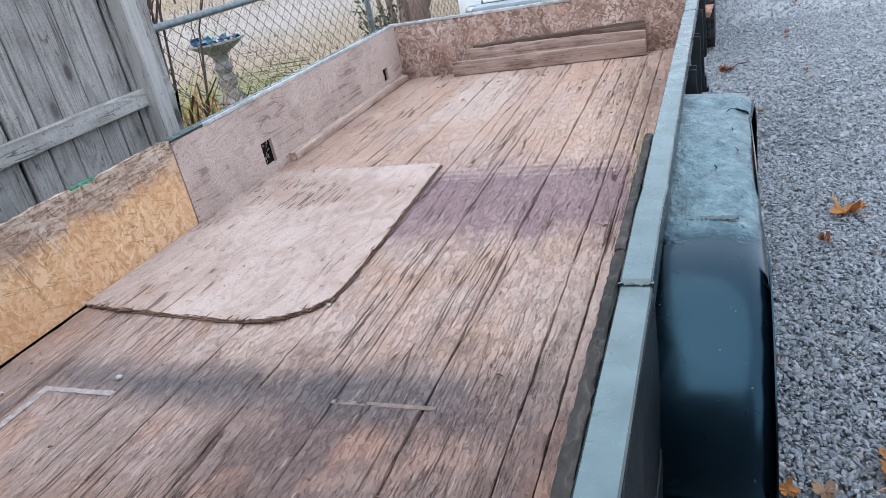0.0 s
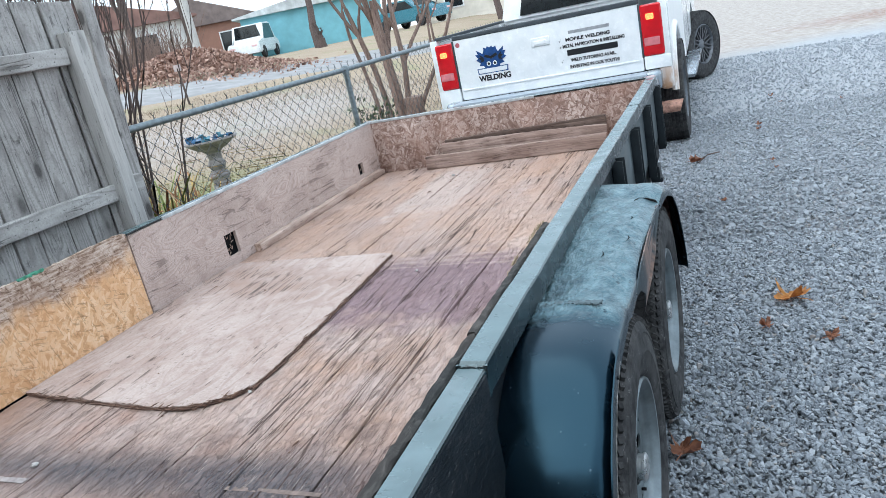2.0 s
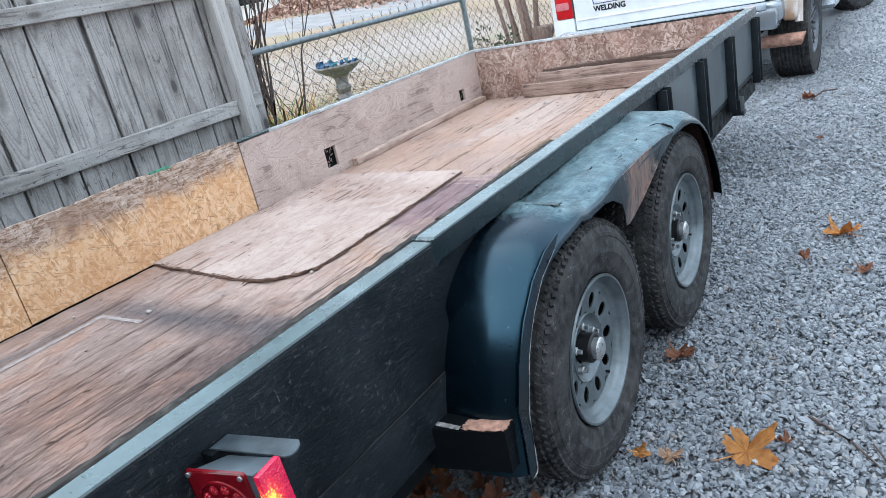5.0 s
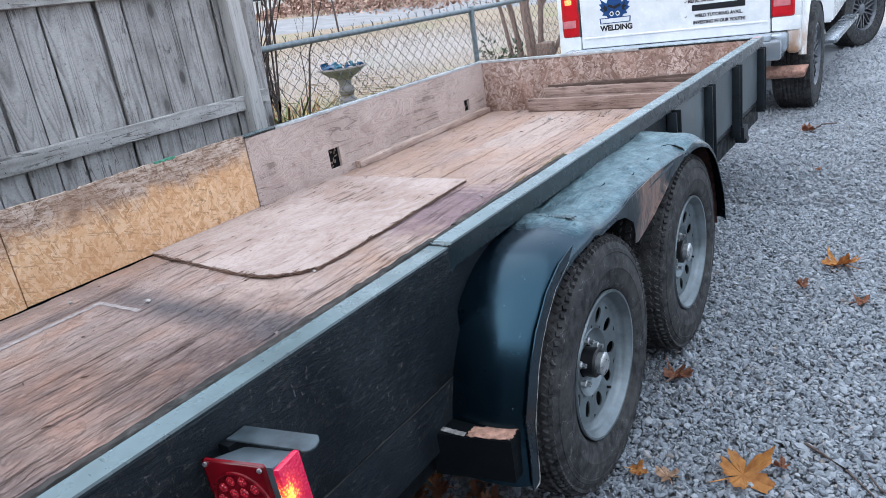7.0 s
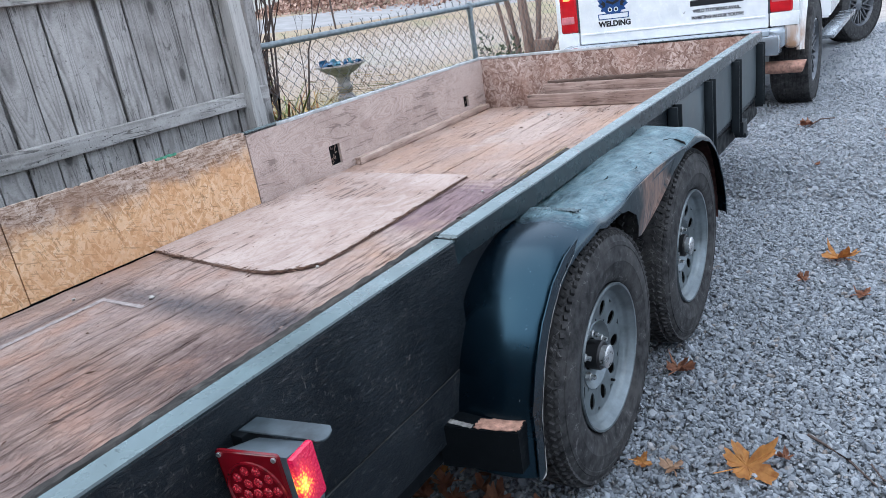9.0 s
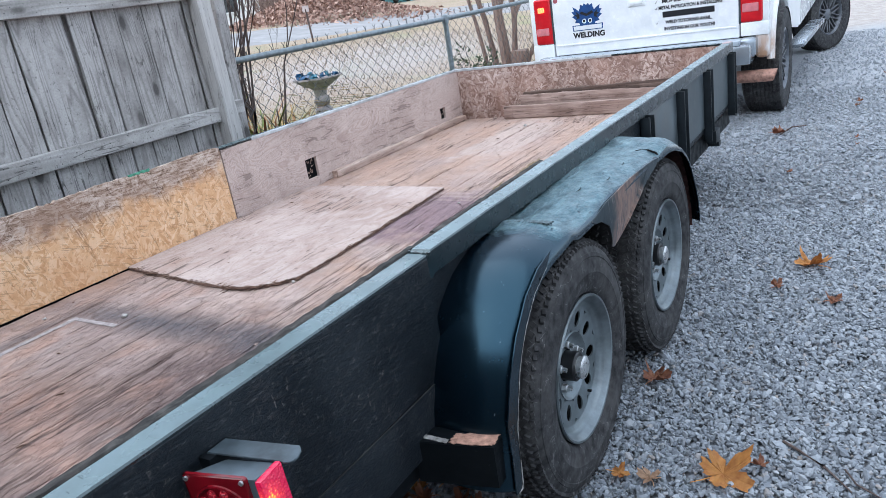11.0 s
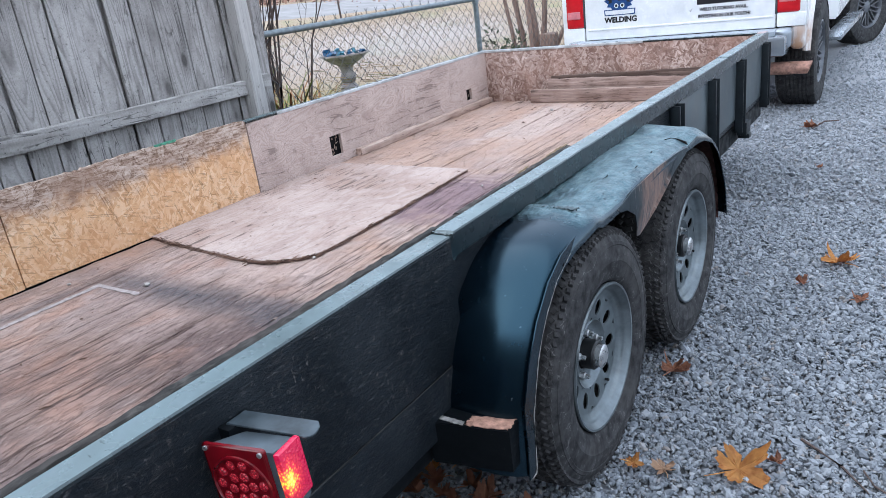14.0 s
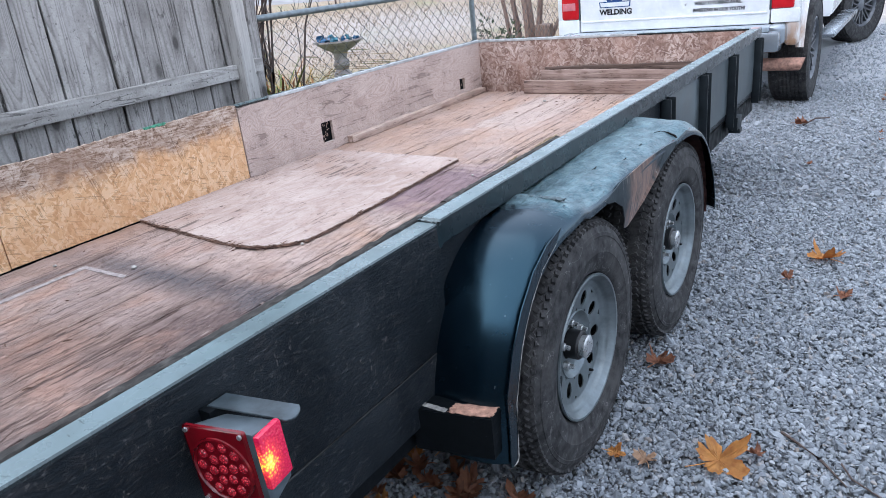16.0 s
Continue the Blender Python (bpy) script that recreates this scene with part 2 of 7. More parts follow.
def make_ply(name, cols, along, rings, stain, crack_amount=0.8, dash_level=0.64, boards=False):
    """Rotary-cut plywood face: wavy cathedral grain, brown stains, checks along the grain."""
    m, nt, b = material(name, 0.85, spec=0.2)
    v = place(nt)

    def moved(sc):
        # each board is cut from another part of the log
        if not boards:
            return place(nt, tuple(sc))
        shift = calc(nt, "MULTIPLY", node(nt, "ShaderNodeObjectInfo").outputs["Random"], 60.0)
        add = node(nt, "ShaderNodeCombineXYZ", X=shift, Y=shift, Z=shift)
        s = nt.nodes.new("ShaderNodeVectorMath")
        s.operation = "ADD"
        nt.links.new(place(nt, tuple(sc)), s.inputs[0])
        nt.links.new(add.outputs[0], s.inputs[1])
        return s.outputs[0]

    st = [7.0, 7.0, 7.0]
    st[along] = 0.7 if boards else 2.2
    field = noisy(nt, moved(st), 1.0, 2 if boards else 3, 0.45, 0.4 if boards else 1.3)
    wave = node(nt, "ShaderNodeMath", Value=calc(nt, "MULTIPLY", field, rings))
    wave.operation = "FRACT"
    c = ramp(nt, wave.outputs[0], [(0.0, cols[0]), (0.3, cols[1]), (0.75, cols[2]), (1.0, cols[0])])
    c = blend(nt, 0.32 if boards else 0.4, c, cols[1])
    blot = noisy(nt, v, 3.6, 6, 0.65)
    c = blend(nt, grey(nt, blot, 0.44, 0.66, 0.0, 0.75), c, stain)
    c = blend(nt, grey(nt, noisy(nt, v, 2.1, 4), 0.5, 0.65, 0.0, 0.5), c, tuple(min(1, 1.12 * q) for q in cols[2]))
    sp = [42.0, 42.0, 42.0]
    sp[along] = 7.0
    dash = grey(nt, noisy(nt, place(nt, tuple(sp)), 1.0, 5, 0.72, 0.9), dash_level, dash_level + 0.025)
    c = blend(nt, calc(nt, "MULTIPLY", dash, crack_amount), c, tuple(0.22 * q for q in cols[0]))
    sp = [20.0, 20.0, 20.0]
    sp[along] = 1.6
    cut = calc(nt, "MULTIPLY", thin_lines(nt, place(nt, tuple(sp)), 3.0, 0.8, 0.02), grey(nt, blot, 0.5, 0.56))
    c = blend(nt, calc(nt, "MULTIPLY", cut, crack_amount), c, tuple(0.25 * q for q in cols[0]))
    c = blend(nt, grey(nt, noisy(nt, v, 55, 5, 0.75), 0.58, 0.66, 0.0, 0.6), c, tuple(0.45 * q for q in cols[0]))
    if boards:
        kn = [6.5, 6.5, 6.5]
        kn[along] = 3.0
        vo = node(nt, "ShaderNodeTexVoronoi", Vector=moved(kn), Scale=1.0).outputs["Distance"]
        c = blend(nt, grey(nt, vo, 0.14, 0.34, 0.6, 0.0), c, tuple(0.8 * q for q in cols[0]))
        c = blend(nt, grey(nt, vo, 0.1, 0.15, 0.9, 0.0), c, tuple(0.25 * q for q in cols[0]))
        c = blend(nt, grey(nt, node(nt, "ShaderNodeObjectInfo").outputs["Random"], 0, 1, 0.0, 0.35), c, stain)
    tone = grey(nt, noisy(nt, v, 120, 3, 0.6), 0.3, 0.7, 0.86, 1.1)
    c = blend(nt, 1.0, c, node(nt, "ShaderNodeCombineColor", Red=tone, Green=tone, Blue=tone).outputs[0], "MULTIPLY")
    colour(nt, b, c)
    relief(nt, b, wave.outputs[0], 0.2, 0.002)
    relief(nt, b, dash, 0.6, -0.004)
    relief(nt, b, cut, 0.6, -0.004)
    return m


def make_wood(name, cols, along=1, rough=0.85, bump=0.004, dirt=(0.1, 0.08, 0.07), dirt_amount=0.35, knots=0.0, local=False, stretch=2.0, warp=0.7):
    """Sawn wood with the grain along one axis."""
    m, nt, b = material(name, rough, spec=0.25)
    st = [55, 55, 55]
    st[along] = stretch
    grain = noisy(nt, place(nt, tuple(st), local), 1.0, 6, 0.65, warp)
    st2 = [170, 170, 170]
    st2[along] = 6
    fine = noisy(nt, place(nt, tuple(st2), local), 1.0, 3, 0.6)
    c = ramp(nt, grain, [(0.3, cols[0]), (0.5, cols[1]), (0.72, cols[2])])
    blot = noisy(nt, place(nt, (1, 1, 1), local), 4.0, 5, 0.6)
    c = blend(nt, grey(nt, blot, 0.42, 0.7, 0.0, dirt_amount), c, dirt)
    tone = node(nt, "ShaderNodeObjectInfo").outputs["Random"]
    c = blend(nt, grey(nt, tone, 0, 1, 0.0, 0.3), c, tuple(0.62 * v for v in cols[1]))
    if knots:
        st3 = [7.5, 7.5, 7.5]
        st3[along] = 2.6
        v = node(nt, "ShaderNodeTexVoronoi", Vector=place(nt, tuple(st3), local), Scale=1.0)
        k = grey(nt, v.outputs["Distance"], 0.08, 0.2, knots, 0.0)
        c = blend(nt, k, c, tuple(0.25 * v for v in cols[0]))
    st4 = [80, 80, 80]
    st4[along] = 11
    nick = grey(nt, noisy(nt, place(nt, tuple(st4), local), 1.0, 5, 0.75, 0.5), 0.585, 0.64)
    c = blend(nt, calc(nt, "MULTIPLY", nick, 0.65), c, tuple(0.4 * v for v in cols[0]))
    colour(nt, b, c)
    relief(nt, b, grain, 0.7, bump)
    relief(nt, b, fine, 0.4, bump * 0.5)
    return m


def make_osb(name, cols, dirt, dirt_amount, ax=(1, 2)):
    """Pressed strand board: flakes lying at many angles."""
    m, nt, b = material(name, 0.8, spec=0.25)
    layers = []
    for k, ang in enumerate((0.25, 1.1, 2.0, 2.8)):
        turn = [0, 0, 0]
        turn[3 - ax[0] - ax[1]] = ang
        v = place(nt, (1, 1, 1), False, tuple(turn))
        sc = [30, 30, 30]
        sc[ax[0]], sc[ax[1]] = 16, 75
        mp = node(nt, "ShaderNodeMapping", Vector=v, Scale=tuple(sc), Location=(k * 3.7, k * 1.3, k * 5.1))
        vo = node(nt, "ShaderNodeTexVoronoi", Vector=mp.outputs[0], Scale=1.0, Randomness=1.0)
        layers.append(node(nt, "ShaderNodeSeparateColor", Color=vo.outputs["Color"]).outputs[0])
    top = blend(nt, grey(nt, noisy(nt, place(nt), 22, 2), 0.45, 0.5), layers[0], layers[1])
    bot = blend(nt, grey(nt, noisy(nt, place(nt), 19, 2), 0.5, 0.55), layers[2], layers[3])
    mixd = blend(nt, grey(nt, noisy(nt, place(nt), 25, 2, 0.5, 0.5), 0.48, 0.53), top, bot)
    c = ramp(nt, mixd, [(0.0, cols[0]), (0.45, cols[1]), (1.0, cols[2])])
    for k, ang in enumerate((0.35, 1.3, 2.4)):
        turn = [0, 0, 0]
        turn[3 - ax[0] - ax[1]] = ang
        sc = [30, 30, 30]
        sc[ax[0]], sc[ax[1]] = 13, 120
        mp = node(nt, "ShaderNodeMapping", Vector=place(nt, (1, 1, 1), False, tuple(turn)), Scale=tuple(sc), Location=(k * 2.1, k, k))
        hair = grey(nt, noisy(nt, mp.outputs[0], 1.0, 3, 0.6), 0.605, 0.635, 0.0, 0.6)
        c = blend(nt, hair, c, tuple(0.5 * q for q in cols[0]) if k < 2 else cols[2])
    blot = noisy(nt, place(nt), 3.4, 6, 0.62)
    c = blend(nt, grey(nt, blot, 0.42, 0.66, 0.0, dirt_amount), c, dirt)
    c = blend(nt, grey(nt, noisy(nt, place(nt), 90, 3), 0.6, 0.72, 0.0, 0.45), c, tuple(0.45 * v for v in cols[0]))
    colour(nt, b, c)
    relief(nt, b, mixd, 0.45, 0.004)
    return m, nt, b, c


def make_paint(name, base, rough=0.35, wear=(0.25, 0.22, 0.2), wear_amount=0.25, spec=0.5, coat=0.5):
    m, nt, b = material(name, rough, spec=spec)
    b.inputs["Coat Weight"].default_value = coat
    b.inputs["Coat Roughness"].default_value = rough * 0.8
    v = place(nt)
    n1 = noisy(nt, v, 5.5, 6, 0.65)
    n2 = noisy(nt, v, 60, 5, 0.7)
    c = blend(nt, grey(nt, n1, 0.35, 0.7, 0.0, 0.5), base, tuple(min(1, 1.5 * x + 0.004) for x in base))
    chips = calc(nt, "MULTIPLY", grey(nt, n2, 0.62, 0.68), grey(nt, n1, 0.5, 0.62))
    c = blend(nt, calc(nt, "MULTIPLY", chips, wear_amount), c, wear)
    colour(nt, b, c)
    rr = grey(nt, noisy(nt, v, 17, 5), 0.3, 0.75, rough * 0.75, min(1, rough * 1.5))
    nt.links.new(rr, b.inputs["Roughness"])
    relief(nt, b, noisy(nt, v, 11, 4), 0.25, 0.012)
    relief(nt, b, noisy(nt, v, 34, 4), 0.2, 0.004)
    relief(nt, b, n2, 0.15, 0.001)
    return m


def make_steel_paint(name, base, rough, dust, scuffs, sheen_colour=(0.27, 0.365, 0.395), flat=0.55, metal=0.7, spec=0.15):
    """Old gloss paint on beaten sheet steel: upward faces are painted pale with sky sheen (dust: how much), scuffs and
    cracks go across.
    """
    m, nt, b = material(name, rough, metal, spec=spec)
    v = place(nt)
    n1 = noisy(nt, v, 5.5, 6, 0.65)
    c = blend(nt, grey(nt, n1, 0.35, 0.7, 0.0, 0.6), base, tuple(1.6 * x + 0.003 for x in base))
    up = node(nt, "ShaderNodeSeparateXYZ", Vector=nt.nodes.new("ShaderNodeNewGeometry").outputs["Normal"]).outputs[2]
    top_sheen = calc(nt, "MULTIPLY", grey(nt, up, flat, 1.0), grey(nt, noisy(nt, v, 11, 6, 0.65), 0.3, 0.7, 0.65, 1.0))
    c = blend(nt, calc(nt, "MULTIPLY", top_sheen, dust), c, sheen_colour)
    fleck = noisy(nt, place(nt, (34, 90, 60), False, (0, 0, 0.7)), 1.0, 5, 0.7)
    mark = calc(nt, "MULTIPLY", grey(nt, fleck, 0.65, 0.68), grey(nt, noisy(nt, v, 7, 4), 0.42, 0.56))
    c = blend(nt, calc(nt, "MULTIPLY", mark, 0.6 * scuffs), c, (0.3, 0.34, 0.36))
    dark = noisy(nt, place(nt, (30, 75, 50), False, (0, 0, -0.5)), 1.0, 5, 0.7)
    pit = calc(nt, "MULTIPLY", grey(nt, dark, 0.595 + 0.07 * (1 - scuffs), 0.62 + 0.07 * (1 - scuffs)), grey(nt, up, 0.5, 0.8))
    c = blend(nt, calc(nt, "MULTIPLY", pit, 0.8 * scuffs), c, (0.008, 0.008, 0.009))
    line = calc(nt, "MULTIPLY", thin_lines(nt, place(nt, (14, 26, 16), False, (0.3, 0.2, 0.5)), 2.0, 0.5, 0.006), grey(nt, n1, 0.52, 0.6))
    c = blend(nt, calc(nt, "MULTIPLY", line, 0.35 * scuffs), c, (0.22, 0.26, 0.28))
    colour(nt, b, c)
    rr = grey(nt, noisy(nt, v, 17, 5), 0.3, 0.75, rough * 0.7, rough * 1.7)
    nt.links.new(calc(nt, "ADD", rr, calc(nt, "MULTIPLY", pit, 0.4)), b.inputs["Roughness"])
    relief(nt, b, noisy(nt, v, 8, 3), 0.22 * scuffs, 0.014)
    relief(nt, b, noisy(nt, v, 26, 4), 0.16 * scuffs, 0.005)
    relief(nt, b, pit, 0.5, -0.003)
    return m


def make_plain(name, base, rough, metal=0.0, spec=0.5, vary=0.25, scale=20, bump=0.0, local=True):
    m, nt, b = material(name, rough, metal, spec)
    n = noisy(nt, place(nt, (1, 1, 1), local), scale, 5, 0.6)
    c = blend(nt, grey(nt, n, 0.35, 0.7), tuple(x * (1 - vary) for x in base), tuple(min(1, x * (1 + vary)) for x in base))
    colour(nt, b, c)
    nt.links.new(grey(nt, n, 0.3, 0.7, max(0.02, rough * 0.8), min(1, rough * 1.2)), b.inputs["Roughness"])
    if bump:
        relief(nt, b, n, 0.5, bump)
    return m


FLOOR_WOOD = make_floor_wood()
PATCH_WOOD = make_ply("weathered_plywood_sheet", ((0.33, 0.24, 0.21), (0.42, 0.33, 0.295), (0.48, 0.395, 0.36)), 1, 6, (0.35, 0.235, 0.19), 0.75, 0.64)
EDGE_WOOD = make_wood("dark_plywood_edge", ((0.035, 0.02, 0.016), (0.12, 0.07, 0.055), (0.25, 0.16, 0.12)), 0)
PLY_WALL = make_ply("weathered_plywood_wall", ((0.4, 0.295, 0.255), (0.53, 0.42, 0.375), (0.61, 0.51, 0.465)), 1, 22, (0.37, 0.28, 0.245), 0.45, 0.76)
SPLINTER = make_wood("splintered_yellow_wood", ((0.16, 0.11, 0.065), (0.38, 0.285, 0.175), (0.52, 0.42, 0.28)), 1)
LUMBER = make_wood("old_lumber", ((0.15, 0.095, 0.078), (0.33, 0.235, 0.2), (0.48, 0.37, 0.325)), 0, knots=0.7, dirt_amount=0.2)
BATTEN = make_wood("old_batten", ((0.22, 0.14, 0.11), (0.5, 0.37, 0.31), (0.64, 0.51, 0.44)), 1)
# wood colour darkened for the shaded gap between the standing planks
SHADED_LUMBER = make_wood("shaded_lumber", ((0.035, 0.022, 0.018), (0.115, 0.078, 0.064), (0.3, 0.22, 0.185)), 0, knots=0.5, dirt_amount=0.3)
FENCE_WOOD = make_ply("grey_fence_wood", ((0.175, 0.165, 0.158), (0.395, 0.378, 0.366), (0.5, 0.482, 0.465)), 2, 17, (0.25, 0.235, 0.225), 0.7, 0.68, True)
FENCE_RAIL = make_ply("grey_fence_rail_wood", ((0.22, 0.21, 0.2), (0.43, 0.415, 0.4), (0.54, 0.525, 0.51)), 1, 13, (0.27, 0.255, 0.24), 0.7, 0.66, True)
FENCE_POST = make_wood("grey_fence_post_wood", ((0.33, 0.32, 0.305), (0.5, 0.485, 0.465), (0.6, 0.585, 0.565)), 2, dirt=(0.3, 0.3, 0.295), dirt_amount=0.3, knots=0.4)
OSB_GREY, *_ = make_osb("weathered_strand_board", ((0.18, 0.11, 0.09), (0.32, 0.22, 0.185), (0.56, 0.45, 0.4)), (0.29, 0.165, 0.125), 0.6, (0, 2))


def make_osb_orange():
    m, nt, b, c = make_osb("orange_strand_board", ((0.55, 0.3, 0.15), (0.7, 0.43, 0.24), (0.8, 0.58, 0.385)), (0.64, 0.345, 0.175), 0.55, (1, 2))
    top = zone(nt, 2, 0.715, 1.2, 0.045)
    bw = node(nt, "ShaderNodeRGBToBW", Color=c).outputs[0]
    bw = calc(nt, "ADD", bw, grey(nt, noisy(nt, place(nt, (1, 14, 110)), 1.0, 5, 0.65, 0.6), 0.3, 0.7, -0.22, 0.22))
    old = ramp(nt, bw, [(0.2, (0.07, 0.045, 0.035)), (0.36, (0.24, 0.17, 0.135)), (0.5, (0.44, 0.35, 0.3)), (0.7, (0.6, 0.52, 0.46))])
    old = blend(nt, grey(nt, noisy(nt, place(nt), 5, 5), 0.48, 0.64, 0.0, 0.6), old, (0.24, 0.15, 0.11))
    colour(nt, b, blend(nt, calc(nt, "MULTIPLY", top, 0.9), c, old))
    return m


OSB_ORANGE = make_osb_orange()
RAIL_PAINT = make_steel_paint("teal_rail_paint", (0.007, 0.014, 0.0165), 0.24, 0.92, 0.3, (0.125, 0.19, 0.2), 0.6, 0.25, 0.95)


def make_fender_paint():
    """Gloss blue-black paint; on the crown it is chalky, cracked and chipped."""
    m, nt, b = material("blue_black_fender_paint", 0.2, spec=0.85)
    b.inputs["Specular Tint"].default_value = (0.3, 0.64, 0.88, 1)
    v = place(nt)
    n1 = noisy(nt, v, 5.5, 6, 0.65)
    c = blend(nt, grey(nt, n1, 0.35, 0.7), (0.0008, 0.0025, 0.0045), (0.0015, 0.005, 0.009))
    up = node(nt, "ShaderNodeSeparateXYZ", Vector=nt.nodes.new("ShaderNodeNewGeometry").outputs["Normal"]).outputs[2]
    crown = calc(nt, "MULTIPLY", grey(nt, up, 0.6, 0.93), zone(nt, 1, -0.12, 1.3, 0.05))
    # chalking, with sky sheen painted in as paler upward faces
    chalk_sheen = calc(nt, "MULTIPLY", crown, grey(nt, noisy(nt, place(nt, (26, 13, 12), False, (0, 0, 0.4)), 1.0, 6, 0.72), 0.34, 0.6, 0.35, 1.0))
    c = blend(nt, chalk_sheen, c, blend(nt, grey(nt, noisy(nt, v, 30, 5, 0.7), 0.35, 0.65), (0.05, 0.1, 0.115), (0.16, 0.235, 0.25)))
    chip = noisy(nt, place(nt, (75, 34, 50), False, (0, 0, 0.45)), 1.0, 5, 0.7)
    pit = calc(nt, "MULTIPLY", calc(nt, "MULTIPLY", grey(nt, chip, 0.6, 0.625), grey(nt, noisy(nt, v, 9, 4), 0.44, 0.56)), crown)
    c = blend(nt, calc(nt, "MULTIPLY", pit, 0.85), c, (0.006, 0.007, 0.008))
    speck = calc(nt, "MULTIPLY", grey(nt, noisy(nt, v, 85, 3, 0.6), 0.705, 0.72), grey(nt, noisy(nt, v, 6, 3), 0.46, 0.56))
    c = blend(nt, calc(nt, "MULTIPLY", speck, 0.4), c, (0.26, 0.3, 0.32))
    colour(nt, b, c)
    rr = calc(nt, "ADD", grey(nt, noisy(nt, v, 17, 5), 0.3, 0.75, 0.19, 0.3), calc(nt, "MULTIPLY", crown, 0.12))
    nt.links.new(rr, b.inputs["Roughness"])
    relief(nt, b, calc(nt, "MULTIPLY", noisy(nt, v, 9, 3), crown), 0.35, 0.02)
    relief(nt, b, calc(nt, "MULTIPLY", noisy(nt, place(nt, (60, 28, 40), False, (0, 0, 0.45)), 1.0, 4, 0.6), crown), 0.9, 0.012)
    relief(nt, b, noisy(nt, v, 5, 2), 0.12, 0.01)
    relief(nt, b, pit, 0.5, -0.003)
    return m


FENDER_PAINT = make_fender_paint()
FRAME_PAINT = make_paint("black_frame_paint", (0.003, 0.0045, 0.006), 0.5, (0.08, 0.085, 0.09), 0.25, 0.1, 0.0)
RUST_DARK = make_plain("rusty_fender_lining", (0.15, 0.075, 0.068), 0.85, 0.0, 0.2, 0.5, 25, 0.003, False)
POST_PAINT = make_plain("dark_teal_post_paint", (0.012, 0.017, 0.021), 0.5, 0.0, 0.35, 0.4, 18, 0.001, False)
ALU_TRIM = make_plain("worn_steel_trim", (0.5, 0.52, 0.53), 0.5, 0.3, 0.5, 0.3, 18, 0.001, False)


def make_panel_dark():
    """Black paint flaking off plywood in short curled strokes."""
    m, nt, b = material("black_painted_plywood", 0.42, spec=0.16)
    v = place(nt)
    flake = noisy(nt, place(nt, (40, 34, 95), False, (0.55, 0, 0)), 1.0, 6, 0.75, 0.6)
    worn = grey(nt, noisy(nt, v, 5, 4), 0.4, 0.62, 0.15, 1.0)
    c = blend(nt, grey(nt, noisy(nt, v, 9, 5), 0.35, 0.68), (0.0045, 0.008, 0.012), (0.012, 0.0165, 0.021))
    c = blend(nt, calc(nt, "MULTIPLY", grey(nt, flake, 0.53, 0.64, 0.0, 0.5), worn), c, (0.055, 0.05, 0.05))
    stroke = grey(nt, noisy(nt, place(nt, (6, 120, 60), False, (0.6, 0, 0)), 1.0, 5, 0.72, 0.8), 0.59, 0.65, 0.0, 0.55)
    c = blend(nt, calc(nt, "MULTIPLY", stroke, worn), c, (0.19, 0.17, 0.16))
    stroke = grey(nt, noisy(nt, place(nt, (6, 45, 150), False, (-0.5, 0, 0)), 1.0, 4, 0.7), 0.61, 0.66, 0.0, 0.4)
    c = blend(nt, stroke, c, (0.13, 0.13, 0.135))
    colour(nt, b, c)
    relief(nt, b, flake, 0.9, 0.007)
    relief(nt, b, stroke, 0.3, 0.001)
    return m


PANEL_DARK = make_panel_dark()
MARK_FAINT = make_plain("faint_paint_mark", (0.2, 0.15, 0.132), 0.8, 0, 0.3, 0.35, 60, 0.0, False)
MARK_PAINT = make_plain("worn_white_paint_mark", (0.33, 0.29, 0.28), 0.8, 0, 0.3, 0.3, 60, 0.0, False)
GREEN_PAINT = make_plain("green_paint_smear", (0.07, 0.28, 0.18), 0.6, 0, 0.4, 0.4, 60, 0.0, False)
PINK_PATCH = make_plain("pinkish_patch", (0.4, 0.3, 0.3), 0.6, 0, 0.4, 0.3, 60, 0.0, False)


def make_tyre():
    m, nt, b = material("tyre_rubber", 0.8, spec=0.18)
    v = place(nt, (1, 1, 1), True)
    n = noisy(nt, v, 30, 6, 0.65)
    c = blend(nt, grey(nt, n, 0.35, 0.68), (0.014, 0.014, 0.015), (0.06, 0.06, 0.062))
    hair = thin_lines(nt, place(nt, (9, 9, 9), True), 3.0, 1.6, 0.006)
    c = blend(nt, calc(nt, "MULTIPLY", hair, calc(nt, "MULTIPLY", grey(nt, n, 0.45, 0.6), 0.55)), c, (0.24, 0.23, 0.225))
    dust = grey(nt, noisy(nt, place(nt, (1, 1, 1), True), 7, 5, 0.7), 0.48, 0.68, 0.0, 0.5)
    c = blend(nt, dust, c, (0.085, 0.082, 0.08))
    colour(nt, b, c)
    relief(nt, b, noisy(nt, v, 160, 3), 0.25, 0.001)
    return m


TYRE = make_tyre()
RIM = make_plain("galvanised_silver_rim", (0.15, 0.178, 0.192), 0.36, 0.5, 0.5, 0.35, 14, 0.0)
HUB_STEEL = make_plain("bright_hub_steel", (0.55, 0.56, 0.57), 0.3, 0.8, 0.5, 0.25, 40)
HUB_DARK = make_plain("greasy_black_hub", (0.008, 0.008, 0.009), 0.4, 0.0, 0.4, 0.4, 30)
BLACK = make_plain("dark_opening", (0.006, 0.006, 0.007), 0.9, 0, 0.2, 0.2)
ZINC = make_plain("galvanised_fence_steel", (0.2, 0.235, 0.25), 0.5, 0.6, 0.5, 0.3, 30, 0.0, False)
LAMP_STEEL = make_plain("grey_lamp_bracket", (0.085, 0.11, 0.128), 0.42, 0.3, 0.5, 0.3, 24, 0.001, False)


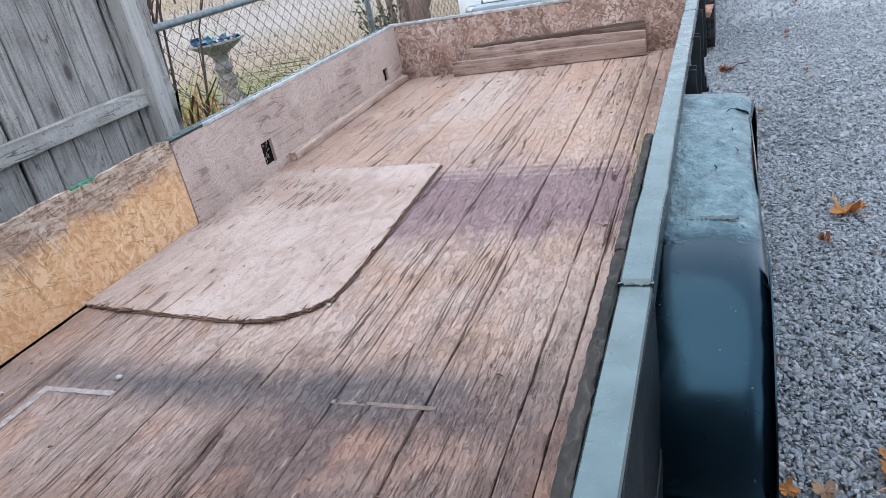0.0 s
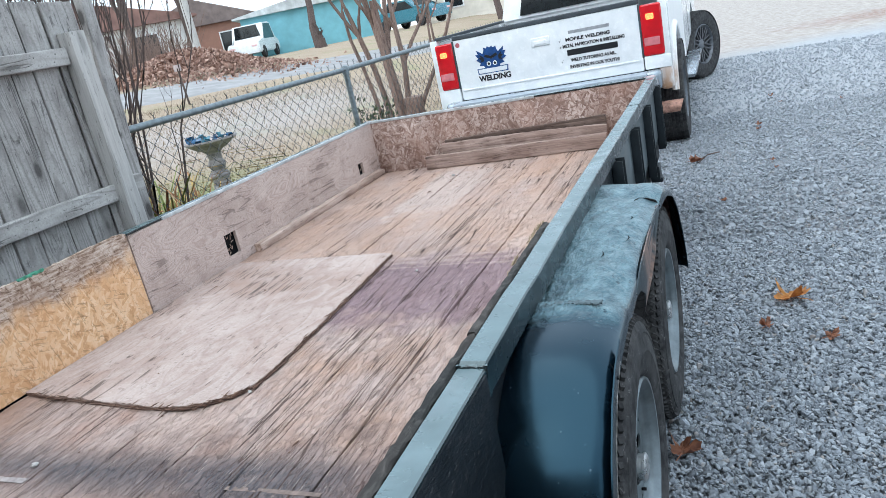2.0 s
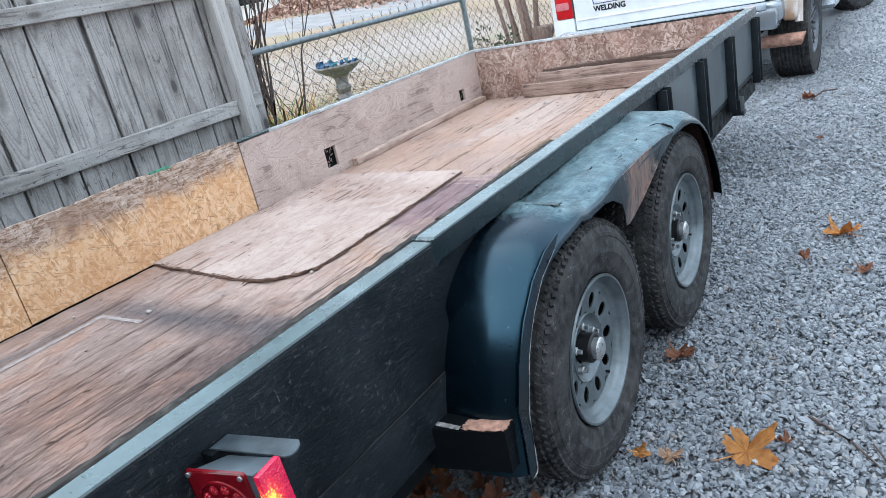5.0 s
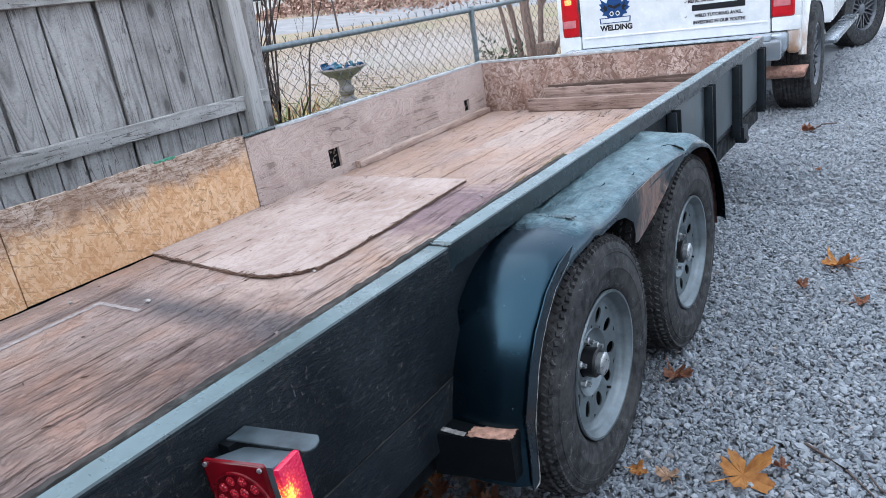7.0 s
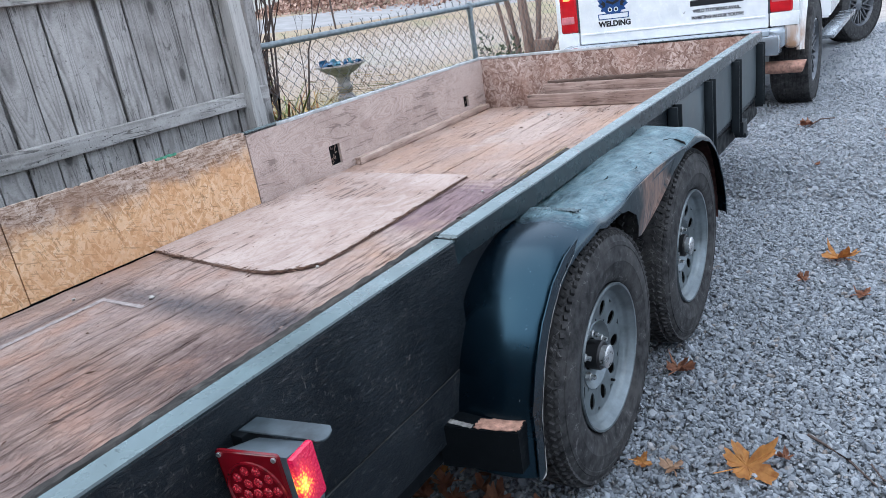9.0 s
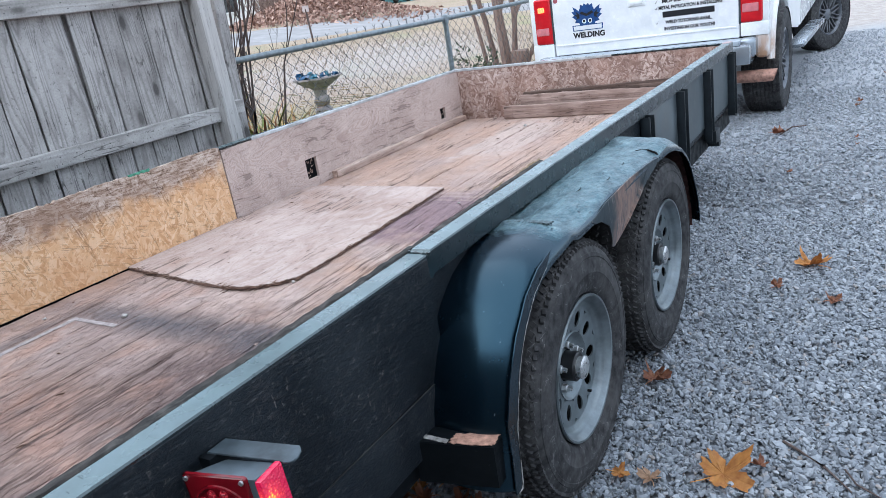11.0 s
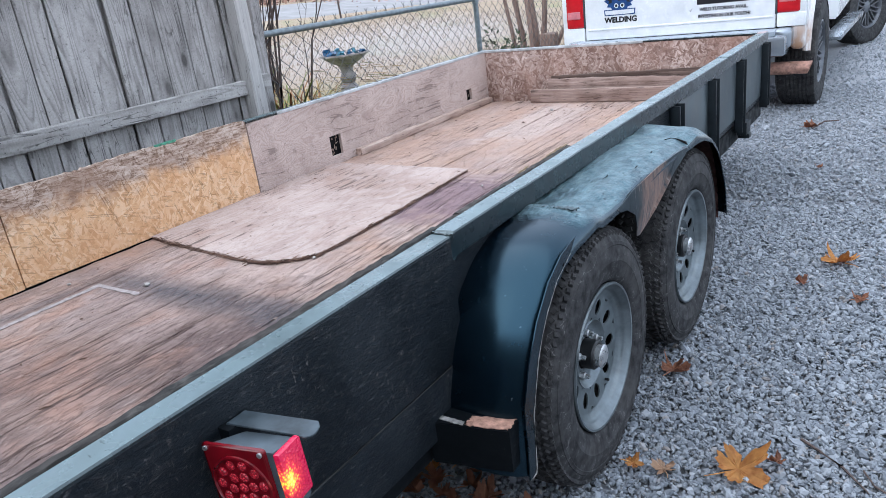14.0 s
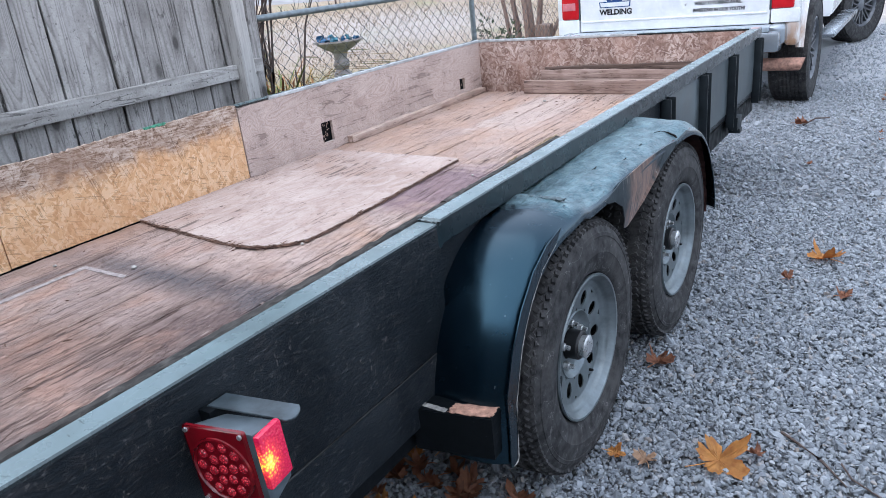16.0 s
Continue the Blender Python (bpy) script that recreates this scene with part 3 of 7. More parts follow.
def make_lens(name, base, glow, strength, dots):
    m, nt, b = material(name, 0.12, spec=0.6, base=base)
    v = place(nt, (1, 1, 1), True)
    vo = node(nt, "ShaderNodeTexVoronoi", Vector=v, Scale=dots)
    c = blend(nt, grey(nt, vo.outputs["Distance"], 0.15, 0.55), tuple(min(1, 1.9 * x + 0.03) for x in base), tuple(0.35 * x for x in base))
    colour(nt, b, c)
    relief(nt, b, vo.outputs["Distance"], 0.6, 0.004)
    if strength:
        b.inputs["Emission Color"].default_value = (*glow, 1)
        b.inputs["Emission Strength"].default_value = strength
    return m


RED_LENS = make_lens("red_lamp_lens", (0.36, 0.006, 0.016), (1, 0.03, 0.09), 0.05, 300)


def make_lit_side_lens(cy, cz):
    """Ribbed red lens with a bulb alight behind it: the light fades out from the bulb."""
    m, nt, b = material("red_side_lens_lit", 0.15, spec=0.6, base=(0.5, 0.01, 0.05))
    v = place(nt)
    s = node(nt, "ShaderNodeSeparateXYZ", Vector=v)
    dy = calc(nt, "SUBTRACT", s.outputs[1], cy)
    dz = calc(nt, "SUBTRACT", s.outputs[2], cz)
    d = calc(nt, "SQRT", calc(nt, "ADD", calc(nt, "MULTIPLY", dy, dy), calc(nt, "MULTIPLY", calc(nt, "MULTIPLY", dz, dz), 0.55)))
    vo = node(nt, "ShaderNodeTexVoronoi", Vector=v, Scale=210.0)
    d = calc(nt, "ADD", d, grey(nt, vo.outputs["Distance"], 0.0, 0.7, -0.006, 0.007))
    glow = ramp(nt, calc(nt, "MULTIPLY", d, 22.0), [(0.04, (1.0, 0.78, 0.12)), (0.22, (1.0, 0.42, 0.03)), (0.42, (0.8, 0.06, 0.05)), (0.75, (0.28, 0.004, 0.035))])
    nt.links.new(glow, b.inputs["Emission Color"])
    nt.links.new(grey(nt, d, 0.002, 0.024, 1.5, 0.35), b.inputs["Emission Strength"])
    relief(nt, b, vo.outputs["Distance"], 0.7, 0.002)
    return m


RED_SIDE = make_lit_side_lens(-1.114, 0.735)
CHROME_LENS = make_plain("clear_reverse_lens", (0.75, 0.5, 0.5), 0.15, 0, 0.6, 0.1)


# ---- building helpers ----
def origin(ob):
    v = Vector(ob.location)
    while ob.parent:
        ob = ob.parent
        v += ob.location
    return v


def thing(name, at, label, category, group="", kind=""):
    """An Empty at the base of a thing, which parents its parts."""
    e = new(name)
    e.empty_display_size = 0.1
    e.location = at
    return tagged(e, label, category, group, kind)


def link(name, bm, mat, at=(0, 0, 0), smooth=True):
    me = bpy.data.meshes.new(name)
    bmesh.ops.recalc_face_normals(bm, faces=bm.faces)
    bm.to_mesh(me)
    bm.free()
    me.transform(Matrix.Translation(-Vector(at)))
    for m in mat if isinstance(mat, (list, tuple)) else (mat,):
        me.materials.append(m)
    if smooth:
        me.shade_smooth()
        me.set_sharp_from_angle(angle=radians(35))
    ob = new(name, me)
    ob.location = at
    return ob


def solid(name, bm, mat, at, label, category, group="", kind="", smooth=True):
    """One mesh that is a whole thing, with its origin at its base."""
    return tagged(link(name, bm, mat, at, smooth), label, category, group, kind)


def part(name, bm, mat, parent, label="", at=None, smooth=True):
    """One mesh under a thing or under a part, built in world coordinates."""
    base = origin(parent)
    at = base if at is None else Vector(at)
    ob = link(name, bm, mat, at, smooth)
    ob.parent = parent
    ob.location = at - base
    return tagged(ob, label)


def twin(ob, shift, parent=None):
    """Another part on the same mesh."""
    c = ob.copy()
    scene.collection.objects.link(c)
    c.parent = parent or ob.parent
    c.location = Vector(ob.location) + Vector(shift)
    return c


def join(bm, other):
    me = bpy.data.meshes.new("tmp")
    other.to_mesh(me)
    other.free()
    bm.from_mesh(me)
    bpy.data.meshes.remove(me)
    return bm


def box(x0, x1, y0, y1, z0, z1, bevel=0.003, segs=2, m=None):
    bm = bmesh.new()
    bmesh.ops.create_cube(bm, size=1)
    for v in bm.verts:
        v.co = Vector(((x0 + x1) / 2 + v.co.x * (x1 - x0), (y0 + y1) / 2 + v.co.y * (y1 - y0), (z0 + z1) / 2 + v.co.z * (z1 - z0)))
    if bevel:
        bmesh.ops.bevel(bm, geom=bm.edges[:], offset=bevel, segments=segs, affect="EDGES", profile=0.6)
    if m:
        bmesh.ops.transform(bm, matrix=m, verts=bm.verts)
    return bm


def boxes(*rows, bevel=0.003):
    bm = bmesh.new()
    for r in rows:
        join(bm, box(*r, bevel=bevel))
    return bm


def rough_board(x0, x1, y0, y1, z0, z1, along, n=14, jag=0.002, seed=0, bevel=0.004):
    """A board cut into stretches along one axis, with slightly uneven edges."""
    rnd = random.Random(seed)
    lo, hi = [x0, y0, z0], [x1, y1, z1]
    a, b = [k for k in range(3) if k != along]
    ring = [(lo[a] + bevel, lo[b]), (hi[a] - bevel, lo[b]), (hi[a], lo[b] + bevel), (hi[a], hi[b] - bevel),
            (hi[a] - bevel, hi[b]), (lo[a] + bevel, hi[b]), (lo[a], hi[b] - bevel), (lo[a], lo[b] + bevel)]
    bm = bmesh.new()
    rows = []
    for i in range(n + 1):
        t = lo[along] + (hi[along] - lo[along]) * i / n
        row = []
        for p, q in ring:
            co = [0, 0, 0]
            co[along] = t + (rnd.uniform(-jag, jag) * 2 if i in (0, n) else 0)
            co[a], co[b] = p + rnd.uniform(-jag, jag), q + rnd.uniform(-jag, jag)
            row.append(bm.verts.new(co))
        rows.append(row)
    for r, s in zip(rows, rows[1:]):
        for k in range(8):
            bm.faces.new((r[k], r[(k + 1) % 8], s[(k + 1) % 8], s[k]))
    bm.faces.new(rows[0])
    bm.faces.new(rows[-1])
    return bm


def lathe(profile, n=32, axis="z", at=(0, 0, 0), close=False):
    """Turns (radius, height) pairs round an axis."""
    bm = bmesh.new()
    rings = []
    for r, h in profile:
        ring = []
        for k in range(n):
            a = 2 * math.pi * k / n
            p = (r * math.cos(a), r * math.sin(a), h)
            if axis == "x":
                p = (p[2], p[0], p[1])
            elif axis == "y":
                p = (p[0], p[2], p[1])
            ring.append(bm.verts.new(Vector(p) + Vector(at)))
        rings.append(ring)
    pairs = list(zip(rings, rings[1:]))
    if close:
        pairs.append((rings[-1], rings[0]))
    for r, s in pairs:
        for k in range(n):
            bm.faces.new((r[k], r[(k + 1) % n], s[(k + 1) % n], s[k]))
    if not close:
        for ring, (r, h) in ((rings[0], profile[0]), (rings[-1], profile[-1])):
            if r > 1e-4:
                bm.faces.new(ring)
    bmesh.ops.remove_doubles(bm, verts=bm.verts, dist=1e-5)
    return bm


def tube(points, radii, n=8, bm=None):
    """A tapered tube along points."""
    bm = bm or bmesh.new()
    pts = [Vector(p) for p in points]
    rings = []
    for i, p in enumerate(pts):
        d = (pts[min(i + 1, len(pts) - 1)] - pts[max(i - 1, 0)]).normalized()
        u = d.orthogonal().normalized()
        w = d.cross(u)
        r = radii[i] if isinstance(radii, (list, tuple)) else radii
        rings.append([bm.verts.new(p + r * (math.cos(2 * math.pi * k / n) * u + math.sin(2 * math.pi * k / n) * w)) for k in range(n)])
    for r, s in zip(rings, rings[1:]):
        # match the rings' starts, so that the tube does not twist
        k0 = min(range(n), key=lambda k: (s[k].co - pts[0] - (r[0].co - pts[0])).length)
        for k in range(n):
            bm.faces.new((r[k], r[(k + 1) % n], s[(k0 + k + 1) % n], s[(k0 + k) % n]))
        s[:] = s[k0:] + s[:k0]
    bm.faces.new(rings[0])
    bm.faces.new(rings[-1])
    return bm


def prism(outline, axis, lo, hi, bevel=0.0):
    """A flat outline (two coordinates) given thickness along an axis."""
    bm = bmesh.new()

    def co(p, h):
        c = list(p)
        c.insert(axis, h)
        return c

    a = [bm.verts.new(co(p, lo)) for p in outline]
    b = [bm.verts.new(co(p, hi)) for p in outline]
    n = len(outline)
    for k in range(n):
        bm.faces.new((a[k], a[(k + 1) % n], b[(k + 1) % n], b[k]))
    bm.faces.new(a)
    bm.faces.new(b)
    if bevel:
        es = [e for e in bm.edges if abs(e.verts[0].co[axis] - e.verts[1].co[axis]) < 1e-6]
        bmesh.ops.bevel(bm, geom=es, offset=bevel, segments=2, affect="EDGES")
    return bm


def pydata(name, verts, faces, mat, at=(0, 0, 0), smooth=False):
    """A large mesh straight from arrays; verts relative to at."""
    me = bpy.data.meshes.new(name)
    v, f = np.asarray(verts, np.float32), np.asarray(faces, np.int32)
    me.vertices.add(len(v))
    me.vertices.foreach_set("co", v.ravel())
    k = f.shape[1]
    me.loops.add(f.size)
    me.loops.foreach_set("vertex_index", f.ravel())
    me.polygons.add(len(f))
    me.polygons.foreach_set("loop_start", np.arange(len(f), dtype=np.int32) * k)
    me.polygons.foreach_set("use_smooth", np.full(len(f), smooth))
    me.update(calc_edges=True)
    me.validate()
    me.materials.append(mat)
    ob = new(name, me)
    ob.location = at
    return ob


# ---- ground ----
def rise(x, y):
    """Height of the ground: level gravel drive, and a yard that climbs towards the street."""
    d = np.maximum(0.0, -2.15 - np.asarray(x, float))
    return 0.12 * np.minimum(d, 11.0) + 0.012 * np.maximum(0, np.minimum(d - 11, 20))


def paler(nt):
    """Brightness painted into the gravel by distance: 0 by the trailer, 1 far off."""
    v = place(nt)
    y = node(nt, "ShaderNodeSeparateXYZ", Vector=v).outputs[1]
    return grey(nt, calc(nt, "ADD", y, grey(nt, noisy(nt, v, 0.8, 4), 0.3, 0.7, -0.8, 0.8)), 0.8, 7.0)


def make_ground_material():
    m, nt, b = material("gravel_and_yard_ground", 0.9, spec=0.3)
    v = place(nt)
    s = node(nt, "ShaderNodeSeparateXYZ", Vector=v)
    wob = grey(nt, noisy(nt, v, 0.9, 5), 0.3, 0.7, -0.35, 0.35)
    # crushed stone
    vo = node(nt, "ShaderNodeTexVoronoi", Vector=v, Scale=36.0)
    vo2 = node(nt, "ShaderNodeTexVoronoi", Vector=v, Scale=80.0)
    one = node(nt, "ShaderNodeSeparateColor", Color=vo.outputs["Color"]).outputs[0]
    gravel = ramp(nt, one, [(0.0, (0.09, 0.1, 0.115)), (0.5, (0.18, 0.196, 0.217)), (1.0, (0.3, 0.32, 0.34))])
    gravel = blend(nt, grey(nt, vo.outputs["Distance"], 0.3, 0.65, 0.0, 0.6), gravel, (0.1, 0.104, 0.112))
    gravel = blend(nt, grey(nt, noisy(nt, v, 1.3, 4), 0.52, 0.7, 0.0, 0.3), gravel, (0.25, 0.2, 0.17))
    gravel = blend(nt, calc(nt, "MULTIPLY", paler(nt), 0.7), gravel, (0.44, 0.46, 0.485))
    # pale dirt past the stone
    dirt = ramp(nt, noisy(nt, v, 6, 8, 0.7), [(0.3, (0.27, 0.235, 0.21)), (0.55, (0.4, 0.36, 0.33)), (0.75, (0.5, 0.46, 0.43))])
    far = grey(nt, calc(nt, "ADD", calc(nt, "SUBTRACT", s.outputs[1], calc(nt, "MULTIPLY", s.outputs[0], 0.25)), wob), 10.2, 11.4)
    drive = blend(nt, far, gravel, dirt)
    # unseen ground behind the trailer, made dark for the fender to mirror
    dark_ground = ramp(nt, noisy(nt, v, 14, 7, 0.7), [(0.3, (0.035, 0.03, 0.027)), (0.6, (0.065, 0.055, 0.047)), (0.8, (0.11, 0.09, 0.075))])
    drive = blend(nt, grey(nt, calc(nt, "ADD", s.outputs[1], wob), -1.9, -1.4, 1.0, 0.0), drive, dark_ground)
    leafy = calc(nt, "MULTIPLY", spot(nt, 4.6, 13.5, 2.4, 0.9, 0.5), grey(nt, noisy(nt, v, 12, 5), 0.4, 0.55))
    drive = blend(nt, calc(nt, "MULTIPLY", leafy, 0.8), drive, (0.22, 0.1, 0.06))
    # straw-coloured winter lawn, green in places
    straw = ramp(nt, calc(nt, "ADD", calc(nt, "MULTIPLY", noisy(nt, v, 26, 7, 0.7), 0.6), calc(nt, "MULTIPLY", noisy(nt, v, 1.6, 6, 0.7), 0.4)), [(0.25, (0.215, 0.155, 0.105)), (0.5, (0.345, 0.27, 0.195)), (0.75, (0.45, 0.365, 0.285))])
    green = ramp(nt, noisy(nt, v, 34, 6, 0.7), [(0.3, (0.1, 0.14, 0.05)), (0.6, (0.22, 0.27, 0.1)), (0.8, (0.36, 0.38, 0.17))])
    gm = calc(nt, "MAXIMUM", calc(nt, "MULTIPLY", spot(nt, -3.6, 3.6, 1.3, 1.7, 0.6), 0.8), grey(nt, noisy(nt, v, 0.9, 5), 0.54, 0.68, 0.0, 0.45))
    lawn = blend(nt, gm, straw, green)
    pale = spot(nt, -6.6, 8.6, 1.6, 3.4, 0.5)
    lawn = blend(nt, calc(nt, "MULTIPLY", pale, 0.55), lawn, (0.42, 0.4, 0.41))
    side = grey(nt, calc(nt, "ADD", s.outputs[0], calc(nt, "MULTIPLY", wob, 0.4)), -2.35, -2.15)
    colour(nt, b, blend(nt, side, lawn, drive))
    relief(nt, b, vo.outputs["Distance"], 0.8, -0.02)
    relief(nt, b, vo2.outputs["Distance"], 0.4, -0.006)
    return m


def build_ground():
    xs = np.concatenate([[-600, -200, -80, -50, -36], np.arange(-30, -2.2, 1.2), np.arange(-2.2, 3.3, 0.35), [4, 6, 9, 14, 25, 60, 200, 600]])
    ys = np.concatenate([[-600, -150, -40, -14, -8], np.arange(-5, 14, 0.6), np.arange(14, 60, 4), [80, 160, 600]])
    gx, gy = np.meshgrid(xs, ys)
    h = rise(gx, gy)
    near = (gx > -2.1) & (gx < 8) & (gy < 14) & (gy > -5)
    h = h + np.where(near, 0.006 * np.sin(gx * 5.1 + gy * 2.3) * np.cos(gy * 3.7), 0.02 * np.sin(gx * 0.9) * np.cos(gy * 0.7) * (gx < -2.6)) - 0.012
    v = np.stack([gx, gy, h], -1).reshape(-1, 3)
    w = len(xs)
    i = np.arange(len(ys) - 1)[:, None] * w + np.arange(w - 1)[None]
    f = np.stack([i, i + 1, i + 1 + w, i + w], -1).reshape(-1, 4)
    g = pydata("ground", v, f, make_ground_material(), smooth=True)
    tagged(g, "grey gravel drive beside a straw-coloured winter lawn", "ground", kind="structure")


build_ground()


def make_stone_material(name, k):
    m, nt, b = material(name, 0.8, spec=0.3)
    r = node(nt, "ShaderNodeNewGeometry").outputs["Random Per Island"]
    c = ramp(nt, r, [(q, tuple(k * w for w in col)) for q, col in ((0.0, (0.13, 0.147, 0.17)), (0.35, (0.2, 0.224, 0.252)), (0.7, (0.265, 0.292, 0.32)), (0.94, (0.35, 0.375, 0.4)), (1.0, (0.28, 0.245, 0.22)))])
    c = blend(nt, grey(nt, noisy(nt, place(nt), 70, 5, 0.7), 0.35, 0.7, 0.0, 0.35), c, (0.35, 0.385, 0.42))
    c = blend(nt, calc(nt, "MULTIPLY", paler(nt), 0.5), c, (0.39, 0.412, 0.437))
    colour(nt, b, c)
    relief(nt, b, noisy(nt, place(nt), 220, 4), 0.4, 0.002)
    return m


def scatter_stones(name, seed, x0, x1, y0, y1, count, size, mat, label):
    """Crushed stones as one mesh: cubes with pulled-in corners, turned at random and lying on the ground."""
    rng = np.random.default_rng(seed)
    px, py = rng.uniform(x0, x1, count), rng.uniform(y0, y1, count)
    g = (1 + 5 ** 0.5) / 2
    ball = np.array([(-1, g, 0), (1, g, 0), (-1, -g, 0), (1, -g, 0), (0, -1, g), (0, 1, g), (0, -1, -g), (0, 1, -g), (g, 0, -1), (g, 0, 1), (-g, 0, -1), (-g, 0, 1)]) / 1.9
    tris = np.array([(0, 11, 5), (0, 5, 1), (0, 1, 7), (0, 7, 10), (0, 10, 11), (1, 5, 9), (5, 11, 4), (11, 10, 2), (10, 7, 6), (7, 1, 8), (3, 9, 4), (3, 4, 2), (3, 2, 6), (3, 6, 8), (3, 8, 9), (4, 9, 5), (2, 4, 11), (6, 2, 10), (8, 6, 7), (9, 8, 1)])
    s = size * rng.lognormal(0, 0.32, count)
    shape = ball[None] * rng.uniform(0.5, 1.12, (count, 12, 1)) * rng.uniform(0.6, 1.25, (count, 1, 3)) * (1.15, 1.15, 0.6)
    q = rng.normal(size=(count, 4)) * (1.0, 0.42, 0.42, 1.0)
    q /= np.linalg.norm(q, axis=1, keepdims=True)
    w, x, y, z = q.T
    rot = np.stack([np.stack([1 - 2 * (y * y + z * z), 2 * (x * y - w * z), 2 * (x * z + w * y)], -1),
                    np.stack([2 * (x * y + w * z), 1 - 2 * (x * x + z * z), 2 * (y * z - w * x)], -1),
                    np.stack([2 * (x * z - w * y), 2 * (y * z + w * x), 1 - 2 * (x * x + y * y)], -1)], 1)
    pts = np.einsum("nij,nkj->nki", rot, shape) * s[:, None, None] * 0.5
    pts += np.stack([px, py, rng.uniform(-0.004, 0.008, count)], -1)[:, None]
    faces = (tris[None] + 12 * np.arange(count)[:, None, None]).reshape(-1, 3)
    ob = pydata(name, pts.reshape(-1, 3), faces, mat)
    return tagged(ob, label, "gravel", kind="stuff")


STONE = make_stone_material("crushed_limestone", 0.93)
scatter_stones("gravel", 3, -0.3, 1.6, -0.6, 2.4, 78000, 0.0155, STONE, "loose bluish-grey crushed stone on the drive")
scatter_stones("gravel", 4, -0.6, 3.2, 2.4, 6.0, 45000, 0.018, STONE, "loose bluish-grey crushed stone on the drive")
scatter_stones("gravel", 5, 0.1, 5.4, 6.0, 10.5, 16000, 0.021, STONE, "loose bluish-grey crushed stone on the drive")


# ---- trailer ----
XL, YF, YB = -1.75, 3.1, -1.78      # inside of the walls, front, back
FLOOR, TOP = 0.455, 0.83
trailer = thing("utility_trailer", (-0.79, 0.42, 0), "dark teal tandem-axle utility trailer with a weathered plank bed", "trailer")
part("frame", boxes((0.08, 0.178, YB, YF + 0.03, 0.33, 0.425), (XL - 0.1, XL - 0.02, YB, YF + 0.03, 0.33, 0.425), (XL, 0.08, YF - 0.04, YF + 0.03, 0.33, 0.425),
                    (XL, 0.08, YB, YB + 0.08, 0.33, 0.425), *[(XL - 0.02, 0.08, y, y + 0.06, 0.34, 0.42) for y in (-1.2, -0.6, 0.1, 0.7, 1.3, 1.9, 2.5)]), FRAME_PAINT, trailer, "black steel frame")
# right side: painted plywood outside, bare board inside
part("side_panel", rough_board(0.168, 0.188, -0.42, YF, 0.44, 0.775, 1, 20, 0.0015, 5), PANEL_DARK, trailer, "black-painted scuffed plywood panel")
part("side_panel", rough_board(0.2035, 0.2105, YB, -0.44, 0.542, 0.828, 1, 24, 0.0012, 6, 0.002), PANEL_DARK, trailer, "black-painted scuffed plywood panel")
part("side_panel", rough_board(0.2035, 0.2115, YB, -0.44, 0.40, 0.5385, 1, 24, 0.0012, 7, 0.0015), PANEL_DARK, trailer, "black-painted scuffed plywood panel")
part("bottom_edge", box(0.178, 0.2025, YB, -0.43, 0.405, 0.448), FRAME_PAINT, trailer)
part("panel_strip", rough_board(0.2065, 0.2125, YB, -0.44, 0.5388, 0.5418, 1, 40, 0.0006, 17, 0.001), make_plain("scuffed_black_strip", (0.012, 0.0125, 0.0135), 0.5, 0.1, 0.4, 0.6, 30, 0.0, False), trailer, "scuffed joint strip along the panel")
ROTTED = make_wood("black_rotted_board", ((0.012, 0.012, 0.012), (0.03, 0.03, 0.029), (0.11, 0.103, 0.096)), 1, stretch=24)
part("inner_board", rough_board(0.1305, 0.1525, YB, -0.3, FLOOR, 0.834, 1, 90, 0.0022, 8), ROTTED, trailer, "rotten grey-black board edge")
part("inner_board", rough_board(0.131, 0.1505, -0.302, 0.35, FLOOR, 0.838, 1, 60, 0.0014, 18), ROTTED, trailer, "rotten grey-black board edge")
rnd = random.Random(64)
bm = bmesh.new()
for k in range(110):
    y = 0.35 - 0.34 * rnd.random() ** 1.3
    p = Vector((0.129 + rnd.uniform(-0.006, 0.005), y, rnd.uniform(0.8, 0.841)))
    d = Vector((rnd.uniform(-0.25, 0.1), 1, rnd.uniform(-0.1, 0.3))).normalized() * rnd.uniform(0.012, 0.05)
    tube([p - d / 2, p, p + d / 2], [0.0006, rnd.uniform(0.0016, 0.0032), 0.0005], 4, bm)
tagged(part("splinter_fringe", bm, SPLINTER, trailer, "fresh yellow splinters on the broken board edge"), kind="stuff")
part("inner_board", rough_board(0.15, 0.166, 0.3, YF, FLOOR, 0.8, 1, 20, 0.002, 9), PLY_WALL, trailer)


